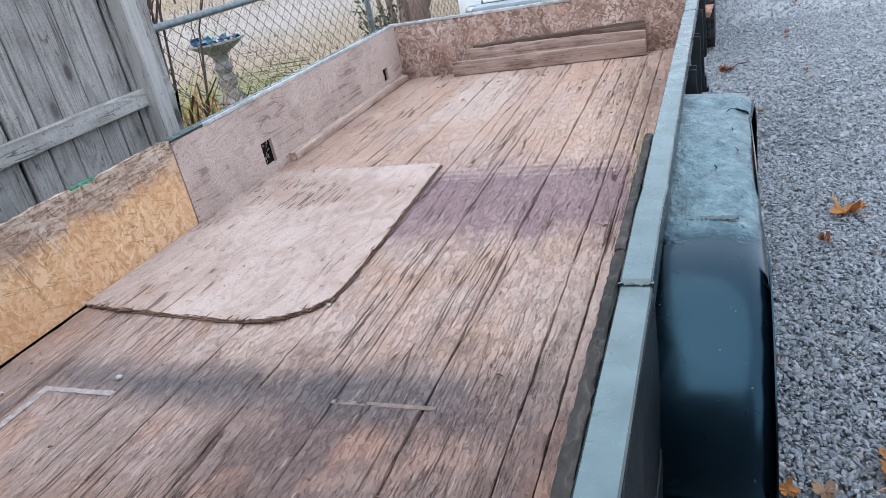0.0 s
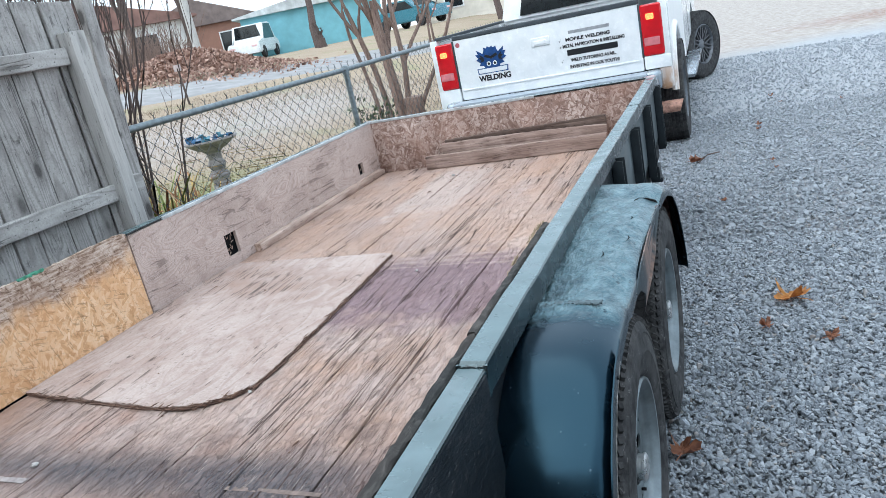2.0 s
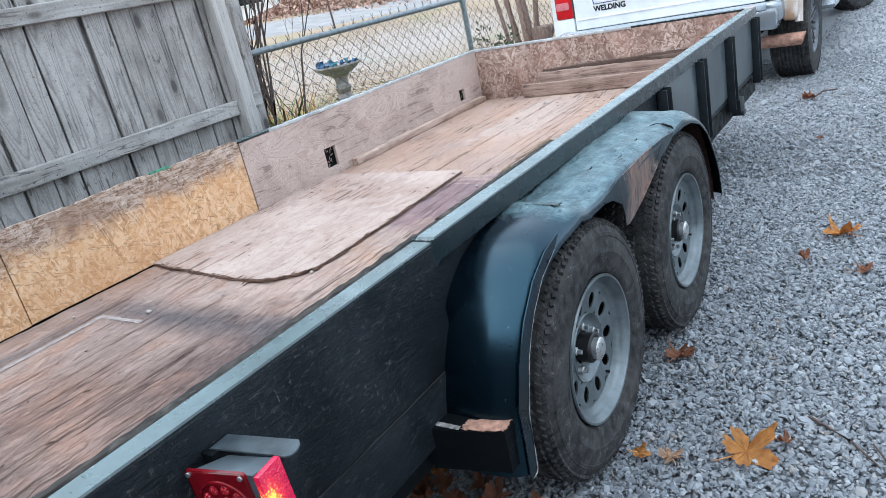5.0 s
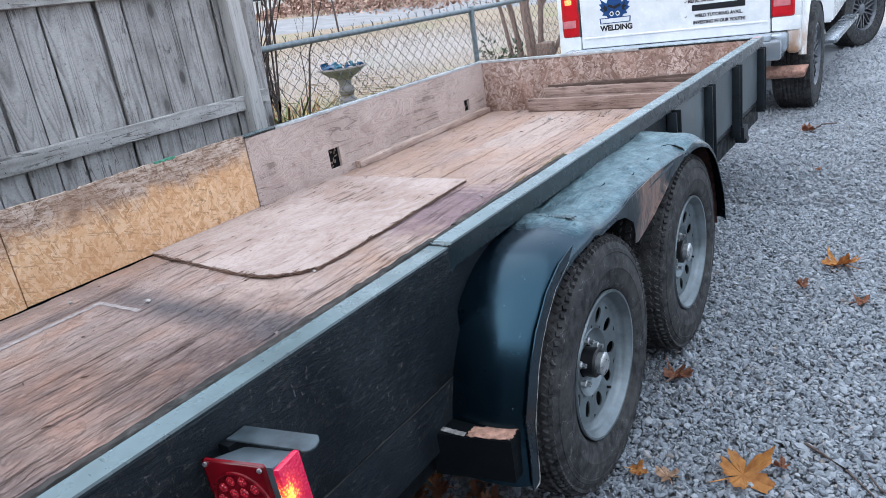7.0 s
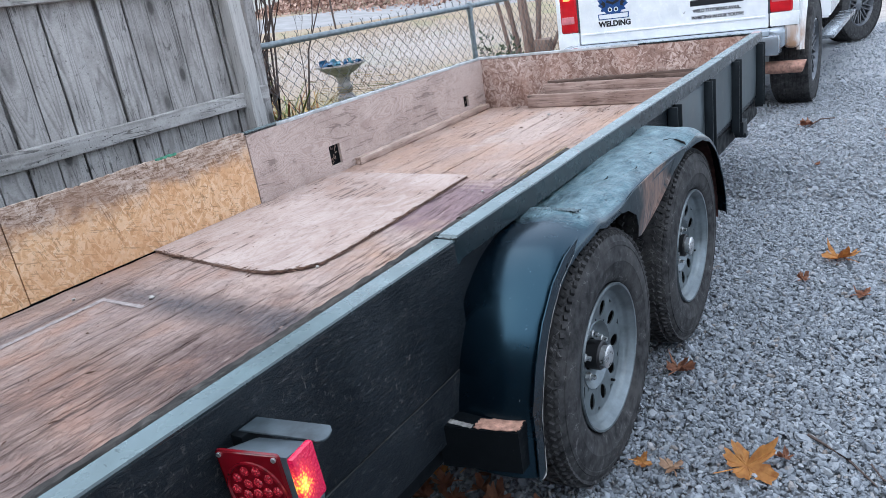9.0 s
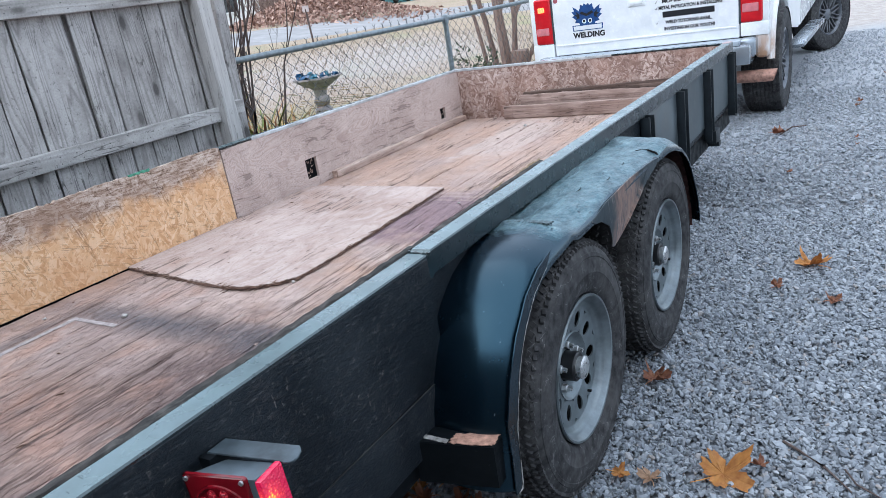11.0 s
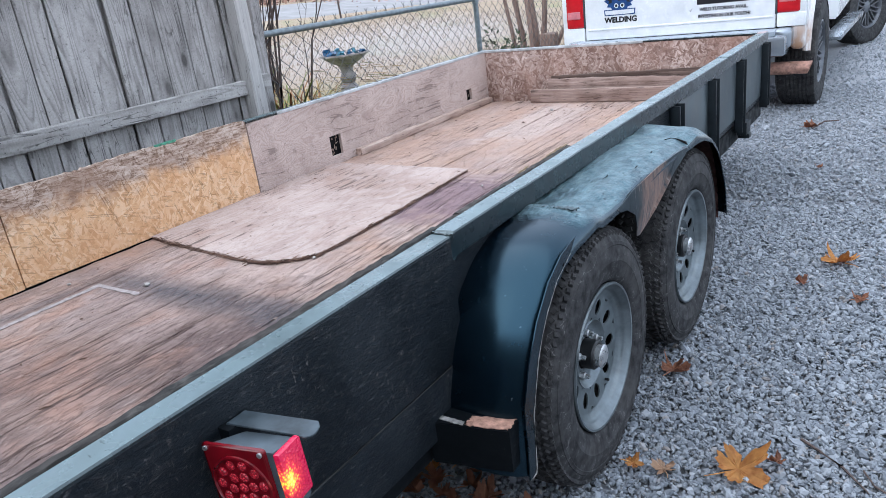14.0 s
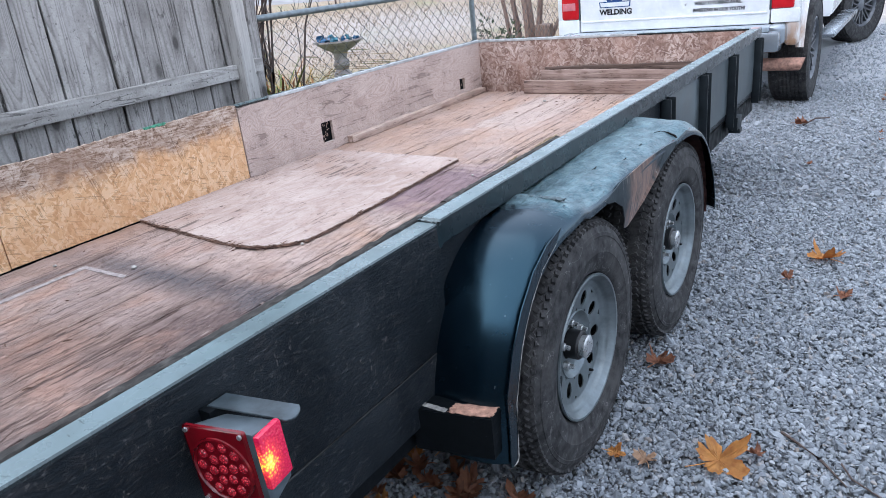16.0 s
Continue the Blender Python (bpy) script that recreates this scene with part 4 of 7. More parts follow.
def right_rail():
    """Square tube along the top, knocked out of line in three places."""
    bm = bmesh.new()
    line = [(YB, 0.0, 0), (-1.2, 0, 0), (-0.435, 0.0, 0.0), (-0.424, -0.002, -0.004), (-0.413, -0.001, 0.004), (-0.3, -0.002, 0.004), (-0.2, -0.003, 0.004), (-0.12, -0.003, 0.005), (-0.06, -0.001, 0.005),
            (-0.02, 0.001, 0.0065), (0.02, -0.001, 0.005), (0.24, -0.002, 0.005), (0.30, -0.0025, 0.0065), (0.36, -0.002, 0.005), (0.9, -0.002, 0.005), (1.6, 0, 0.002), (2.1, 0, 0.0), (2.12, 0.002, 0.003), (YF + 0.02, 0.0, 0)]
    rows = []
    for y, dx, dz in line:
        x0, x1, z0, z1, b = 0.155 + dx, 0.209 + dx, 0.775 + dz, TOP + 0.004 + dz, 0.003
        ring = [(x0 + b, z0), (x1 - b, z0), (x1, z0 + b), (x1, z1 - b), (x1 - b, z1), (x0 + b, z1), (x0, z1 - b), (x0, z0 + b)]
        rows.append([bm.verts.new((px, y, pz)) for px, pz in ring])
    for r, s in zip(rows, rows[1:]):
        for k in range(8):
            bm.faces.new((r[k], r[(k + 1) % 8], s[(k + 1) % 8], s[k]))
    bm.faces.new(rows[0])
    bm.faces.new(rows[-1])
    return bm


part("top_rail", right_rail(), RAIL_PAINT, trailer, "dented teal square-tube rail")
for y in (-0.424, 2.11):
    bm = rough_board(0.153, 0.2095, y - 0.0035, y + 0.0035, TOP - 0.02, TOP + 0.0062, 0, 12, 0.0012, 9, 0.002)
    part("weld_seam", bm, RAIL_PAINT, trailer)
bm = rough_board(0.16, 0.204, YF - 0.06, YF + 0.018, TOP + 0.0045, TOP + 0.0065, 1, 8, 0.0008, 4, 0.0005)
part("red_paint", bm, PINK_PATCH, trailer, "pinkish patch on the rail end")
for y in (1.22, 1.79, 2.36, 3.02):
    bm = boxes((0.188, 0.194, y, y + 0.07, 0.4, 0.776), (0.188, 0.232, y, y + 0.007, 0.4, 0.776), (0.188, 0.232, y + 0.063, y + 0.07, 0.4, 0.776), bevel=0.0015)
    part("stake_post", bm, POST_PAINT, trailer, "dark steel channel post")
part("front_side_panel", rough_board(0.189, 0.193, 1.29, 3.02, 0.47, 0.776, 1, 8, 0.001, 2, 0.001), make_plain("grey_sheet_panel", (0.06, 0.076, 0.084), 0.5, 0, 0.4, 0.35, 9, 0.001, False), trailer)
part("stake_foot", boxes((0.19, 0.24, 2.42, 2.52, 0.37, 0.44), (0.19, 0.25, 2.44, 2.5, 0.35, 0.375)), POST_PAINT, trailer)

# left side and front
def slotted_wall():
    """Plywood with two stake slots cut through."""
    ys = [0.735, 1.30, 1.395, 2.79, 2.86, YF]
    cuts = {1: (0.5, 0.615), 3: (0.52, 0.6)}
    zs = [FLOOR - 0.02, 0.5, 0.52, 0.6, 0.615, TOP - 0.012]
    bm = bmesh.new()
    grid = [[bm.verts.new((XL, y, z)) for z in zs] for y in ys]
    for k in range(5):
        for j in range(5):
            lo, hi = cuts.get(k, (9, 9))
            if not (zs[j] >= lo - 1e-6 and zs[j + 1] <= hi + 1e-6):
                bm.faces.new((grid[k][j], grid[k + 1][j], grid[k + 1][j + 1], grid[k][j + 1]))
    r = bmesh.ops.extrude_face_region(bm, geom=bm.faces[:])
    bmesh.ops.translate(bm, vec=(-0.018, 0, 0), verts=[g for g in r["geom"] if isinstance(g, bmesh.types.BMVert)])
    return bm


part("left_panel", slotted_wall(), PLY_WALL, trailer, "stained grey plywood wall with cut slots")
part("left_rail", boxes((XL - 0.06, XL - 0.0205, YB, YF + 0.02, 0.775, TOP - 0.004), (XL - 0.06, XL - 0.004, 0.72, YF + 0.02, TOP - 0.009, TOP), bevel=0.002), RAIL_PAINT, trailer)
part("left_rail_edge", box(XL - 0.008, XL + 0.003, 0.95, YF, TOP - 0.012, TOP + 0.0045, 0.002), ALU_TRIM, trailer, "worn bright rail edge")
# the two posts at the slots are widened to back them dark
for y, w in ((1.27, 0.17), (2.76, 0.15), (-0.5, 0.06), (0.3, 0.06), (2.0, 0.06)):
    part("stake_post", boxes((XL - 0.06, XL - 0.0205, y, y + w, 0.4, 0.775)), FRAME_PAINT, trailer)


def osb_board(y0, y1, seed, top):
    rnd = random.Random(seed)
    n = 90
    up = [(y0 + (y1 - y0) * k / n, top + 0.003 * math.sin(k * 0.17 + seed) + rnd.choice((0.0, 0.0, 0.001, -0.001, 0.004, -0.005)) * rnd.random()) for k in range(n + 1)]
    return prism([(y0, 0.461), (y1, 0.458)] + up[::-1], 0, XL - 0.0175, XL - 0.001)


part("strand_board", osb_board(-0.485, 0.728, 1, 0.838), OSB_ORANGE, trailer, "orange strand board with a grey frayed top")
part("strand_board", osb_board(YB, -0.49, 2, 0.82), OSB_ORANGE, trailer, "orange strand board with a grey frayed top")
part("green_paint", rough_board(XL - 0.012, XL + 0.0005, 0.21, 0.32, 0.833, 0.8425, 1, 12, 0.0025, 4, 0.001), GREEN_PAINT, trailer, "smear of green paint")
part("front_panel", rough_board(XL, 0.165, YF, YF + 0.016, FLOOR - 0.02, TOP - 0.012, 0, 30, 0.001, 3, 0.001), OSB_GREY, trailer, "weathered strand-board front wall")
part("front_rail", boxes((XL - 0.06, 0.165, YF + 0.0165, YF + 0.06, 0.775, TOP - 0.004), (XL - 0.06, 0.163, YF + 0.004, YF + 0.06, TOP - 0.009, TOP), bevel=0.002), RAIL_PAINT, trailer)
part("front_rail_edge", box(XL, -0.55, YF - 0.004, YF + 0.008, TOP - 0.014, TOP + 0.003, 0.002), ALU_TRIM, trailer)
part("batten", rough_board(XL + 0.002, XL + 0.044, 1.5, YF - 0.03, FLOOR, FLOOR + 0.042, 1, 24, 0.004, 6), BATTEN, trailer, "splintered wooden strip along the wall")
# added strip: stands in for the shade in the gap under the boards
part("panel_angle", box(XL - 0.032, XL - 0.0185, YB, 0.73, 0.42, 0.52, 0.002), FRAME_PAINT, trailer, "black backing strip added to darken the gap under the boards")

# axles under the bed
for y in (-0.047, 0.787):
    part("axle", tube([(XL + 0.1, y, 0.3), (0.2, y, 0.3)], 0.035, 12), FRAME_PAINT, trailer)


# fender over both wheels
def fender_line():
    """Side outline of the fender's top, from its rear foot over the wheels to its front foot: y, z."""
    return [(-0.532, 0.305), (-0.528, 0.40), (-0.511, 0.49), (-0.475, 0.58), (-0.421, 0.66), (-0.354, 0.724), (-0.28, 0.761), (-0.2, 0.777), (-0.12, 0.781), (-0.06, 0.783),
            (-0.02, 0.773), (0.1, 0.776), (0.25, 0.78), (0.42, 0.784), (0.58, 0.784), (0.7, 0.778), (0.745, 0.774), (0.82, 0.784), (0.9, 0.777), (0.99, 0.74), (1.07, 0.675), (1.13, 0.585), (1.175, 0.48), (1.19, 0.37)]


def fender_skin():
    """The bent sheet, and its turned-down outer edge."""
    rnd = random.Random(12)
    line = fender_line()
    bm = bmesh.new()
    xs = [0.191, 0.25, 0.31, 0.35, 0.378, 0.392, 0.396]
    rows = []
    for i, (y, z) in enumerate(line):
        y0, z0 = line[max(i - 1, 0)]
        y1, z1 = line[min(i + 1, len(line) - 1)]
        n = Vector((0, -(z1 - z0), y1 - y0)).normalized()
        row = []
        for k, x in enumerate(xs):
            drop = (0.007, 0.002, 0.001, 0.0075, 0.0195, 0.033, 0.05)[k] if y < -0.1 else (0.001, 0.0005, 0.005, 0.012, 0.022, 0.034, 0.05)[k]
            dent = rnd.uniform(-0.005, 0.005) if 9 < i < 20 else 0.004 * (1 if 8 < i < 10 else 0) + rnd.uniform(-0.0008, 0.0008)
            flare = max(0.0, y - 0.7) * 0.07 * (x - 0.19) / 0.2
            lean = 0.006 * (0.397 - x) / 0.2 * min(1.0, max(0.0, (0.79 - z) / 0.12)) if y < 0 else 0.0
            p = Vector((x + flare + rnd.uniform(-0.001, 0.001), y - lean, z)) - n * (drop - dent)
            row.append(bm.verts.new(p))
        rows.append(row)
    for r, s in zip(rows, rows[1:]):
        for k in range(len(xs) - 1):
            bm.faces.new((r[k], r[k + 1], s[k + 1], s[k]))
    bmesh.ops.recalc_face_normals(bm, faces=bm.faces)
    bmesh.ops.subdivide_edges(bm, edges=bm.edges[:], cuts=1, smooth=0.6, use_grid_fill=True)
    bmesh.ops.solidify(bm, geom=bm.faces[:], thickness=0.003)
    return bm


fender = part("fender", fender_skin(), FENDER_PAINT, trailer, "dented glossy dark-teal twin-wheel fender")


def skirt():
    """Outer plate between the wheels, hanging down to a bent point."""
    top = [(0.08, 0.735), (0.2, 0.752), (0.42, 0.758), (0.62, 0.75), (0.74, 0.738)]
    low = [(0.70, 0.722), (0.58, 0.70), (0.49, 0.672), (0.41, 0.632), (0.34, 0.6), (0.295, 0.585), (0.265, 0.592), (0.24, 0.63), (0.205, 0.68), (0.15, 0.712), (0.1, 0.722)]
    bm = prism(top + low, 0, 0.392, 0.395)
    for v in bm.verts:
        k = max(0.0, 0.75 - v.co.z)
        v.co.x += 0.05 * k - 0.35 * max(0.0, k - 0.09)
    return bm


def make_skirt_paint():
    m, nt, b = material("rubbed_fender_skirt_paint", 0.45, 0.2, spec=0.3)
    v = place(nt)
    c = blend(nt, grey(nt, noisy(nt, v, 14, 5), 0.35, 0.7), (0.015, 0.025, 0.032), (0.045, 0.065, 0.075))
    rub = calc(nt, "MULTIPLY", zone(nt, 1, 0.27, 0.5, 0.03), grey(nt, noisy(nt, place(nt, (30, 60, 9)), 1.0, 5, 0.7), 0.36, 0.55))
    c = blend(nt, calc(nt, "MULTIPLY", rub, 0.9), c, (0.26, 0.16, 0.125))
    c = blend(nt, grey(nt, noisy(nt, place(nt, (30, 90, 14)), 1.0, 4, 0.7), 0.6, 0.66, 0.0, 0.5), c, (0.4, 0.36, 0.33))
    colour(nt, b, c)
    relief(nt, b, noisy(nt, v, 22, 4), 0.3, 0.006)
    return m


part("skirt", skirt(), make_skirt_paint(), fender, "rubbed rusty skirt plate")
DULL_STEEL = make_plain("dull_bare_steel", (0.3, 0.29, 0.28), 0.6, 0.2, 0.4, 0.5, 60, 0.0, False)
bead = [(0.397, -0.505, 0.297), (0.398, -0.488, 0.3), (0.398, -0.482, 0.31), (0.398, -0.477, 0.369), (0.398, -0.473, 0.446), (0.398, -0.459, 0.485), (0.398, -0.432, 0.559), (0.398, -0.404, 0.606), (0.398, -0.371, 0.648), (0.398, -0.312, 0.7), (0.398, -0.232, 0.735)]
part("edge_bead", tube(bead, [0.0012, 0.002, 0.0018, 0.0009, 0.0016, 0.0006, 0.0012, 0.0005, 0.001, 0.0005, 0.0004], 6), DULL_STEEL, fender, "bare metal edge bead")
# outer wall of the fender behind the wheel, turned down from the bent sheet
flange = [(y, z) for x, y, z in bead[1:]] + [(y, z - 0.012) for y, z in fender_line()[7:1:-1]] + [(-0.51, 0.4), (-0.514, 0.3)]
part("fender_flange", prism(flange, 0, 0.3945, 0.3972), FENDER_PAINT, fender, "turned-down fender edge")
# weathered weld across the crown
part("weld_band", rough_board(0.225, 0.345, -0.072, -0.056, 0.7815, 0.7852, 0, 30, 0.0022, 23, 0.0015), make_plain("weathered_weld_bead", (0.085, 0.12, 0.135), 0.6, 0.2, 0.4, 0.4, 50, 0.002, False), fender, "pale weathered weld across the fender")
bm = bmesh.new()
rows = []
for y, z in fender_line()[15:]:
    rows.append([bm.verts.new((x, y - 0.014 * max(0.0, (0.77 - z) / 0.35), z - 0.012 - (0.02 if x > 0.36 else 0.0))) for x in (0.2, 0.3, 0.37, 0.392)])
for r, q in zip(rows, rows[1:]):
    for k in range(3):
        bm.faces.new((r[k], r[k + 1], q[k + 1], q[k]))
bmesh.ops.solidify(bm, geom=bm.faces[:], thickness=0.002)
part("fender_lining", bm, RUST_DARK, fender, "dark reddish rusty underside")
part("torn_seam", tube([(0.33, 0.7, 0.7725), (0.338, 0.735, 0.7665), (0.36, 0.742, 0.763), (0.385, 0.745, 0.752), (0.397, 0.74, 0.735)], [0.0015, 0.003, 0.003, 0.004, 0.002], 6), BLACK, fender, "torn dark seam")
part("rear_seam", tube([(0.384, -0.262, 0.747), (0.393, -0.266, 0.735), (0.3985, -0.275, 0.72)], [0.0008, 0.0016, 0.0016], 6), BLACK, fender, "torn dark seam")
for k, (cx0, cy0) in enumerate(((0.29, 0.36), (0.32, 0.38), (0.35, 0.33), (0.3, 0.22), (0.34, 0.5), (0.27, 0.1), (0.33, 0.12))):
    zt = 0.7755 if cy0 > 0.2 else 0.768
    part("paint_crack", tube([(cx0, cy0, zt), (cx0 + 0.004, cy0 + 0.02, zt + 0.001), (cx0 - 0.002, cy0 + 0.045, zt)], [0.0006, 0.0018, 0.0006], 5), BLACK, fender)
step_top = [(0.186, -0.53), (0.374, -0.474), (0.377, -0.55), (0.195, -0.59)]
part("step", prism(step_top, 2, 0.34, 0.448, 0.002), FRAME_PAINT, trailer, "black steel step under the fender")
rnd = random.Random(81)
rust = []
for (xa, ya), (xb, yb) in zip([(0.275, -0.532), (0.371, -0.504), (0.3745, -0.547), (0.277, -0.568)], [(0.371, -0.504), (0.3745, -0.547), (0.277, -0.568), (0.275, -0.532)]):
    for k in range(10):
        rust.append((xa + (xb - xa) * k / 10 + rnd.uniform(-0.004, 0.0035), ya + (yb - ya) * k / 10 + rnd.uniform(-0.003, 0.003)))
part("step_rust", prism(rust, 2, 0.448, 0.4498), make_plain("pinkish_flaking_rust", (0.42, 0.24, 0.18), 0.9, 0, 0.2, 0.4, 60, 0.004, False), trailer, "flaking rust on the step")
part("step_edge", rough_board(0.205, 0.272, -0.571, -0.558, 0.448, 0.4492, 0, 20, 0.0012, 3, 0.0004), DULL_STEEL, trailer, "scraped bare step edge")
part("inner_fender_wall", prism([(-0.46, 0.32)] + [(y, z - 0.012) for y, z in fender_line()[1:-1]] + [(1.14, 0.38)], 0, 0.1885, 0.1905), FRAME_PAINT, trailer)


# wheels
def tyre_mesh(cx, cy, cz):
    prof = [(0.19, -0.085), (0.215, -0.098), (0.27, -0.107), (0.32, -0.1), (0.342, -0.085), (0.3495, -0.055), (0.3515, 0), (0.3495, 0.055), (0.342, 0.082), (0.326, 0.096), (0.316, 0.1), (0.3145, 0.1025), (0.305, 0.1045), (0.3025, 0.103),
            (0.28, 0.107), (0.262, 0.1075), (0.259, 0.1055), (0.235, 0.1035), (0.215, 0.0965), (0.206, 0.088), (0.198, 0.075), (0.19, 0.06)]
    bm = lathe(prof, 60, "x", (cx, cy, cz), close=True)
    return bm


def tread_mesh(cx, cy, cz):
    """Rows of rubber blocks round the tread."""
    bm = bmesh.new()
    rnd = random.Random(5)
    for row, (x, wd, rr, n, tilt) in enumerate(((-0.085, 0.03, 0.344, 100, 0.25), (-0.054, 0.024, 0.3505, 90, -0.45), (-0.02, 0.026, 0.3525, 94, 0.4), (0.016, 0.026, 0.3525, 94, -0.4), (0.05, 0.026, 0.3505, 90, 0.45), (0.0755, 0.017, 0.3455, 96, -0.5), (0.0905, 0.013, 0.3375, 96, 0.3))):
        for k in range(n):
            a = 2 * math.pi * (k + 0.37 * row) / n
            half = math.pi * rr / n * 0.68
            m = Matrix.Translation((cx + x, cy, cz)) @ Matrix.Rotation(a, 4, "X") @ Matrix.Translation((0, 0, rr)) @ Matrix.Rotation(tilt, 4, "Z") @ Matrix.Rotation((0.55 if x > 0.08 else 0.22) * (1 if x > 0.05 else -1 if x < -0.05 else 0), 4, "Y")
            vs = [bm.verts.new(m @ Vector(p)) for p in ((-wd / 2, -half, -0.012), (wd / 2, -half, -0.012), (wd / 2, half, -0.012), (-wd / 2, half, -0.012),
                                                         (-wd / 2 + 0.002, -half + 0.002, 0.004), (wd / 2 - 0.002, -half + 0.002, 0.004), (wd / 2 - 0.002, half - 0.002, 0.004), (-wd / 2 + 0.002, half - 0.002, 0.004))]
            for q in ((4, 5, 6, 7), (0, 1, 5, 4), (1, 2, 6, 5), (2, 3, 7, 6), (3, 0, 4, 7)):
                bm.faces.new([vs[i] for i in q])
    return bm


def rim_mesh(cx, cy, cz):
    """Steel rim: stepped bowl, flat disc with oval holes cut through."""
    prof = [(0.2, 0.084), (0.2035, 0.094), (0.2015, 0.099), (0.196, 0.098), (0.191, 0.089), (0.186, 0.084), (0.1835, 0.078), (0.1805, 0.071), (0.177, 0.068), (0.173, 0.066), (0.168, 0.062), (0.1645, 0.0605), (0.16, 0.06)]
    bm = lathe(prof, 60, "x", (cx, cy, cz), close=False)
    for f in [f for f in bm.faces if len(f.verts) > 4]:
        bm.faces.remove(f)
    # ring of sectors, each with an oval hole, then the dished middle
    holes, mid, n = 10, 0.128, 24
    hx = lambda r: 0.054 + 0.1 * (r - 0.1)
    def at(r, a):
        return bm.verts.new((cx + hx(r), cy + r * math.cos(a), cz + r * math.sin(a)))
    for h in range(holes):
        a0 = 2 * math.pi * h / holes + 0.471
        loops = []
        for k in range(n):
            d = 2 * math.pi * k / n
            u, v = math.cos(d), math.sin(d)
            stretch = min(0.032 / abs(u) if abs(u) > 1e-6 else 9, 0.0403 / abs(v) if abs(v) > 1e-6 else 9)
            row = []
            for f in (0.0, 0.35, 1.0):
                pu, pv = 0.0225 * u * (1 - f) + stretch * u * f, 0.0165 * v * (1 - f) + stretch * v * f
                row.append(at(mid + pu, a0 + pv / mid))
            loops.append(row)
        for k in range(n):
            for f in (0, 1):
                bm.faces.new((loops[k][f], loops[k][f + 1], loops[(k + 1) % n][f + 1], loops[(k + 1) % n][f]))
    join(bm, lathe([(0.0965, 0.0537), (0.092, 0.05), (0.084, 0.039), (0.076, 0.034), (0.045, 0.033)], 60, "x", (cx, cy, cz)))
    for f in [f for f in bm.faces if len(f.verts) > 8]:
        bm.faces.remove(f)
    bmesh.ops.remove_doubles(bm, verts=bm.verts, dist=0.0004)
    bmesh.ops.recalc_face_normals(bm, faces=bm.faces)
    bmesh.ops.solidify(bm, geom=bm.faces[:], thickness=0.004)
    return bm


WX = 0.297      # middle of the right-hand wheels
wheel_c = (WX, -0.047, 0.362)
wheel = part("wheel", rim_mesh(*wheel_c), RIM, trailer, "silver steel wheel with a ring of oval holes", at=wheel_c)
part("tyre", tyre_mesh(*wheel_c), TYRE, wheel, "black trailer tyre dulled with dust", at=wheel_c)
part("tread", tread_mesh(*wheel_c), TYRE, wheel, "", at=wheel_c)
# near-black drum stands in for the shade behind the wheel's holes
part("brake_drum", lathe([(0.158, -0.07), (0.158, 0.02), (0.1, 0.024), (0.0, 0.024)], 32, "x", wheel_c), BLACK, wheel, "", at=wheel_c)
part("hub", lathe([(0.041, 0.012), (0.041, 0.07), (0.037, 0.074), (0.03, 0.074), (0.03, 0.03)], 28, "x", wheel_c), HUB_DARK, wheel, "greasy black hub", at=wheel_c)
part("hub_cap", lathe([(0.029, 0.055), (0.029, 0.084), (0.032, 0.085), (0.032, 0.09), (0.026, 0.094), (0.014, 0.096), (0.0, 0.096)], 28, "x", wheel_c), HUB_STEEL, wheel, "bright steel dust cap", at=wheel_c)
for k in range(5):
    a = 2 * math.pi * k / 5 + 0.3
    c = Vector(wheel_c) + Vector((0, 0.062 * math.cos(a), 0.062 * math.sin(a)))
    part("lug_nut", lathe([(0.011, 0.028), (0.011, 0.05), (0.0065, 0.052), (0.0065, 0.064), (0.0, 0.065)], 6, "x", c), HUB_STEEL, wheel, "", at=c)
a = -1.0
part("valve", tube([Vector(wheel_c) + Vector((0.04, 0.15 * math.cos(a), 0.15 * math.sin(a))), Vector(wheel_c) + Vector((0.07, 0.146 * math.cos(a), 0.146 * math.sin(a)))], 0.004, 6), BLACK, wheel, "", at=wheel_c)
front_wheel = twin(wheel, (0, 0.834, 0))
for ch in wheel.children:
    twin(ch, (0, 0, 0), front_wheel)
front_wheel.rotation_euler = (0.5, 0, 0)

# tail lamp on the side, knocked askew
LAMP_TILT = Matrix.Translation((0.229, -1.149, 0.781)) @ Matrix.Rotation(radians(9), 4, "Z") @ Matrix.Rotation(radians(-3.5), 4, "Y") @ Matrix.Translation((-0.229, 1.149, -0.781))


def askew(bm):
    bmesh.ops.transform(bm, matrix=LAMP_TILT, verts=bm.verts)
    return bm


def lamp_housing():
    """Box that narrows towards its back."""
    bm = box(0.232, 0.354, -1.144, -1.09, 0.65, 0.776, 0.004)
    for v in bm.verts:
        k = max(0.0, (v.co.y + 1.144) / 0.06)
        v.co.z -= 0.012 * k if v.co.z > 0.7 else -0.02 * k
        v.co.x += 0.03 * k if v.co.x < 0.3 else 0.0
    return bm


lamp = part("tail_lamp", askew(lamp_housing()), LAMP_STEEL, trailer, "boxed trailer tail lamp, its marker bulb lit")
part("lens_plate", askew(box(0.229, 0.343, -1.1495, -1.1425, 0.645, 0.781, 0.006, 3)), make_plain("red_lamp_plate", (0.16, 0.003, 0.008), 0.2, 0, 0.6, 0.2), lamp, "red plastic face")
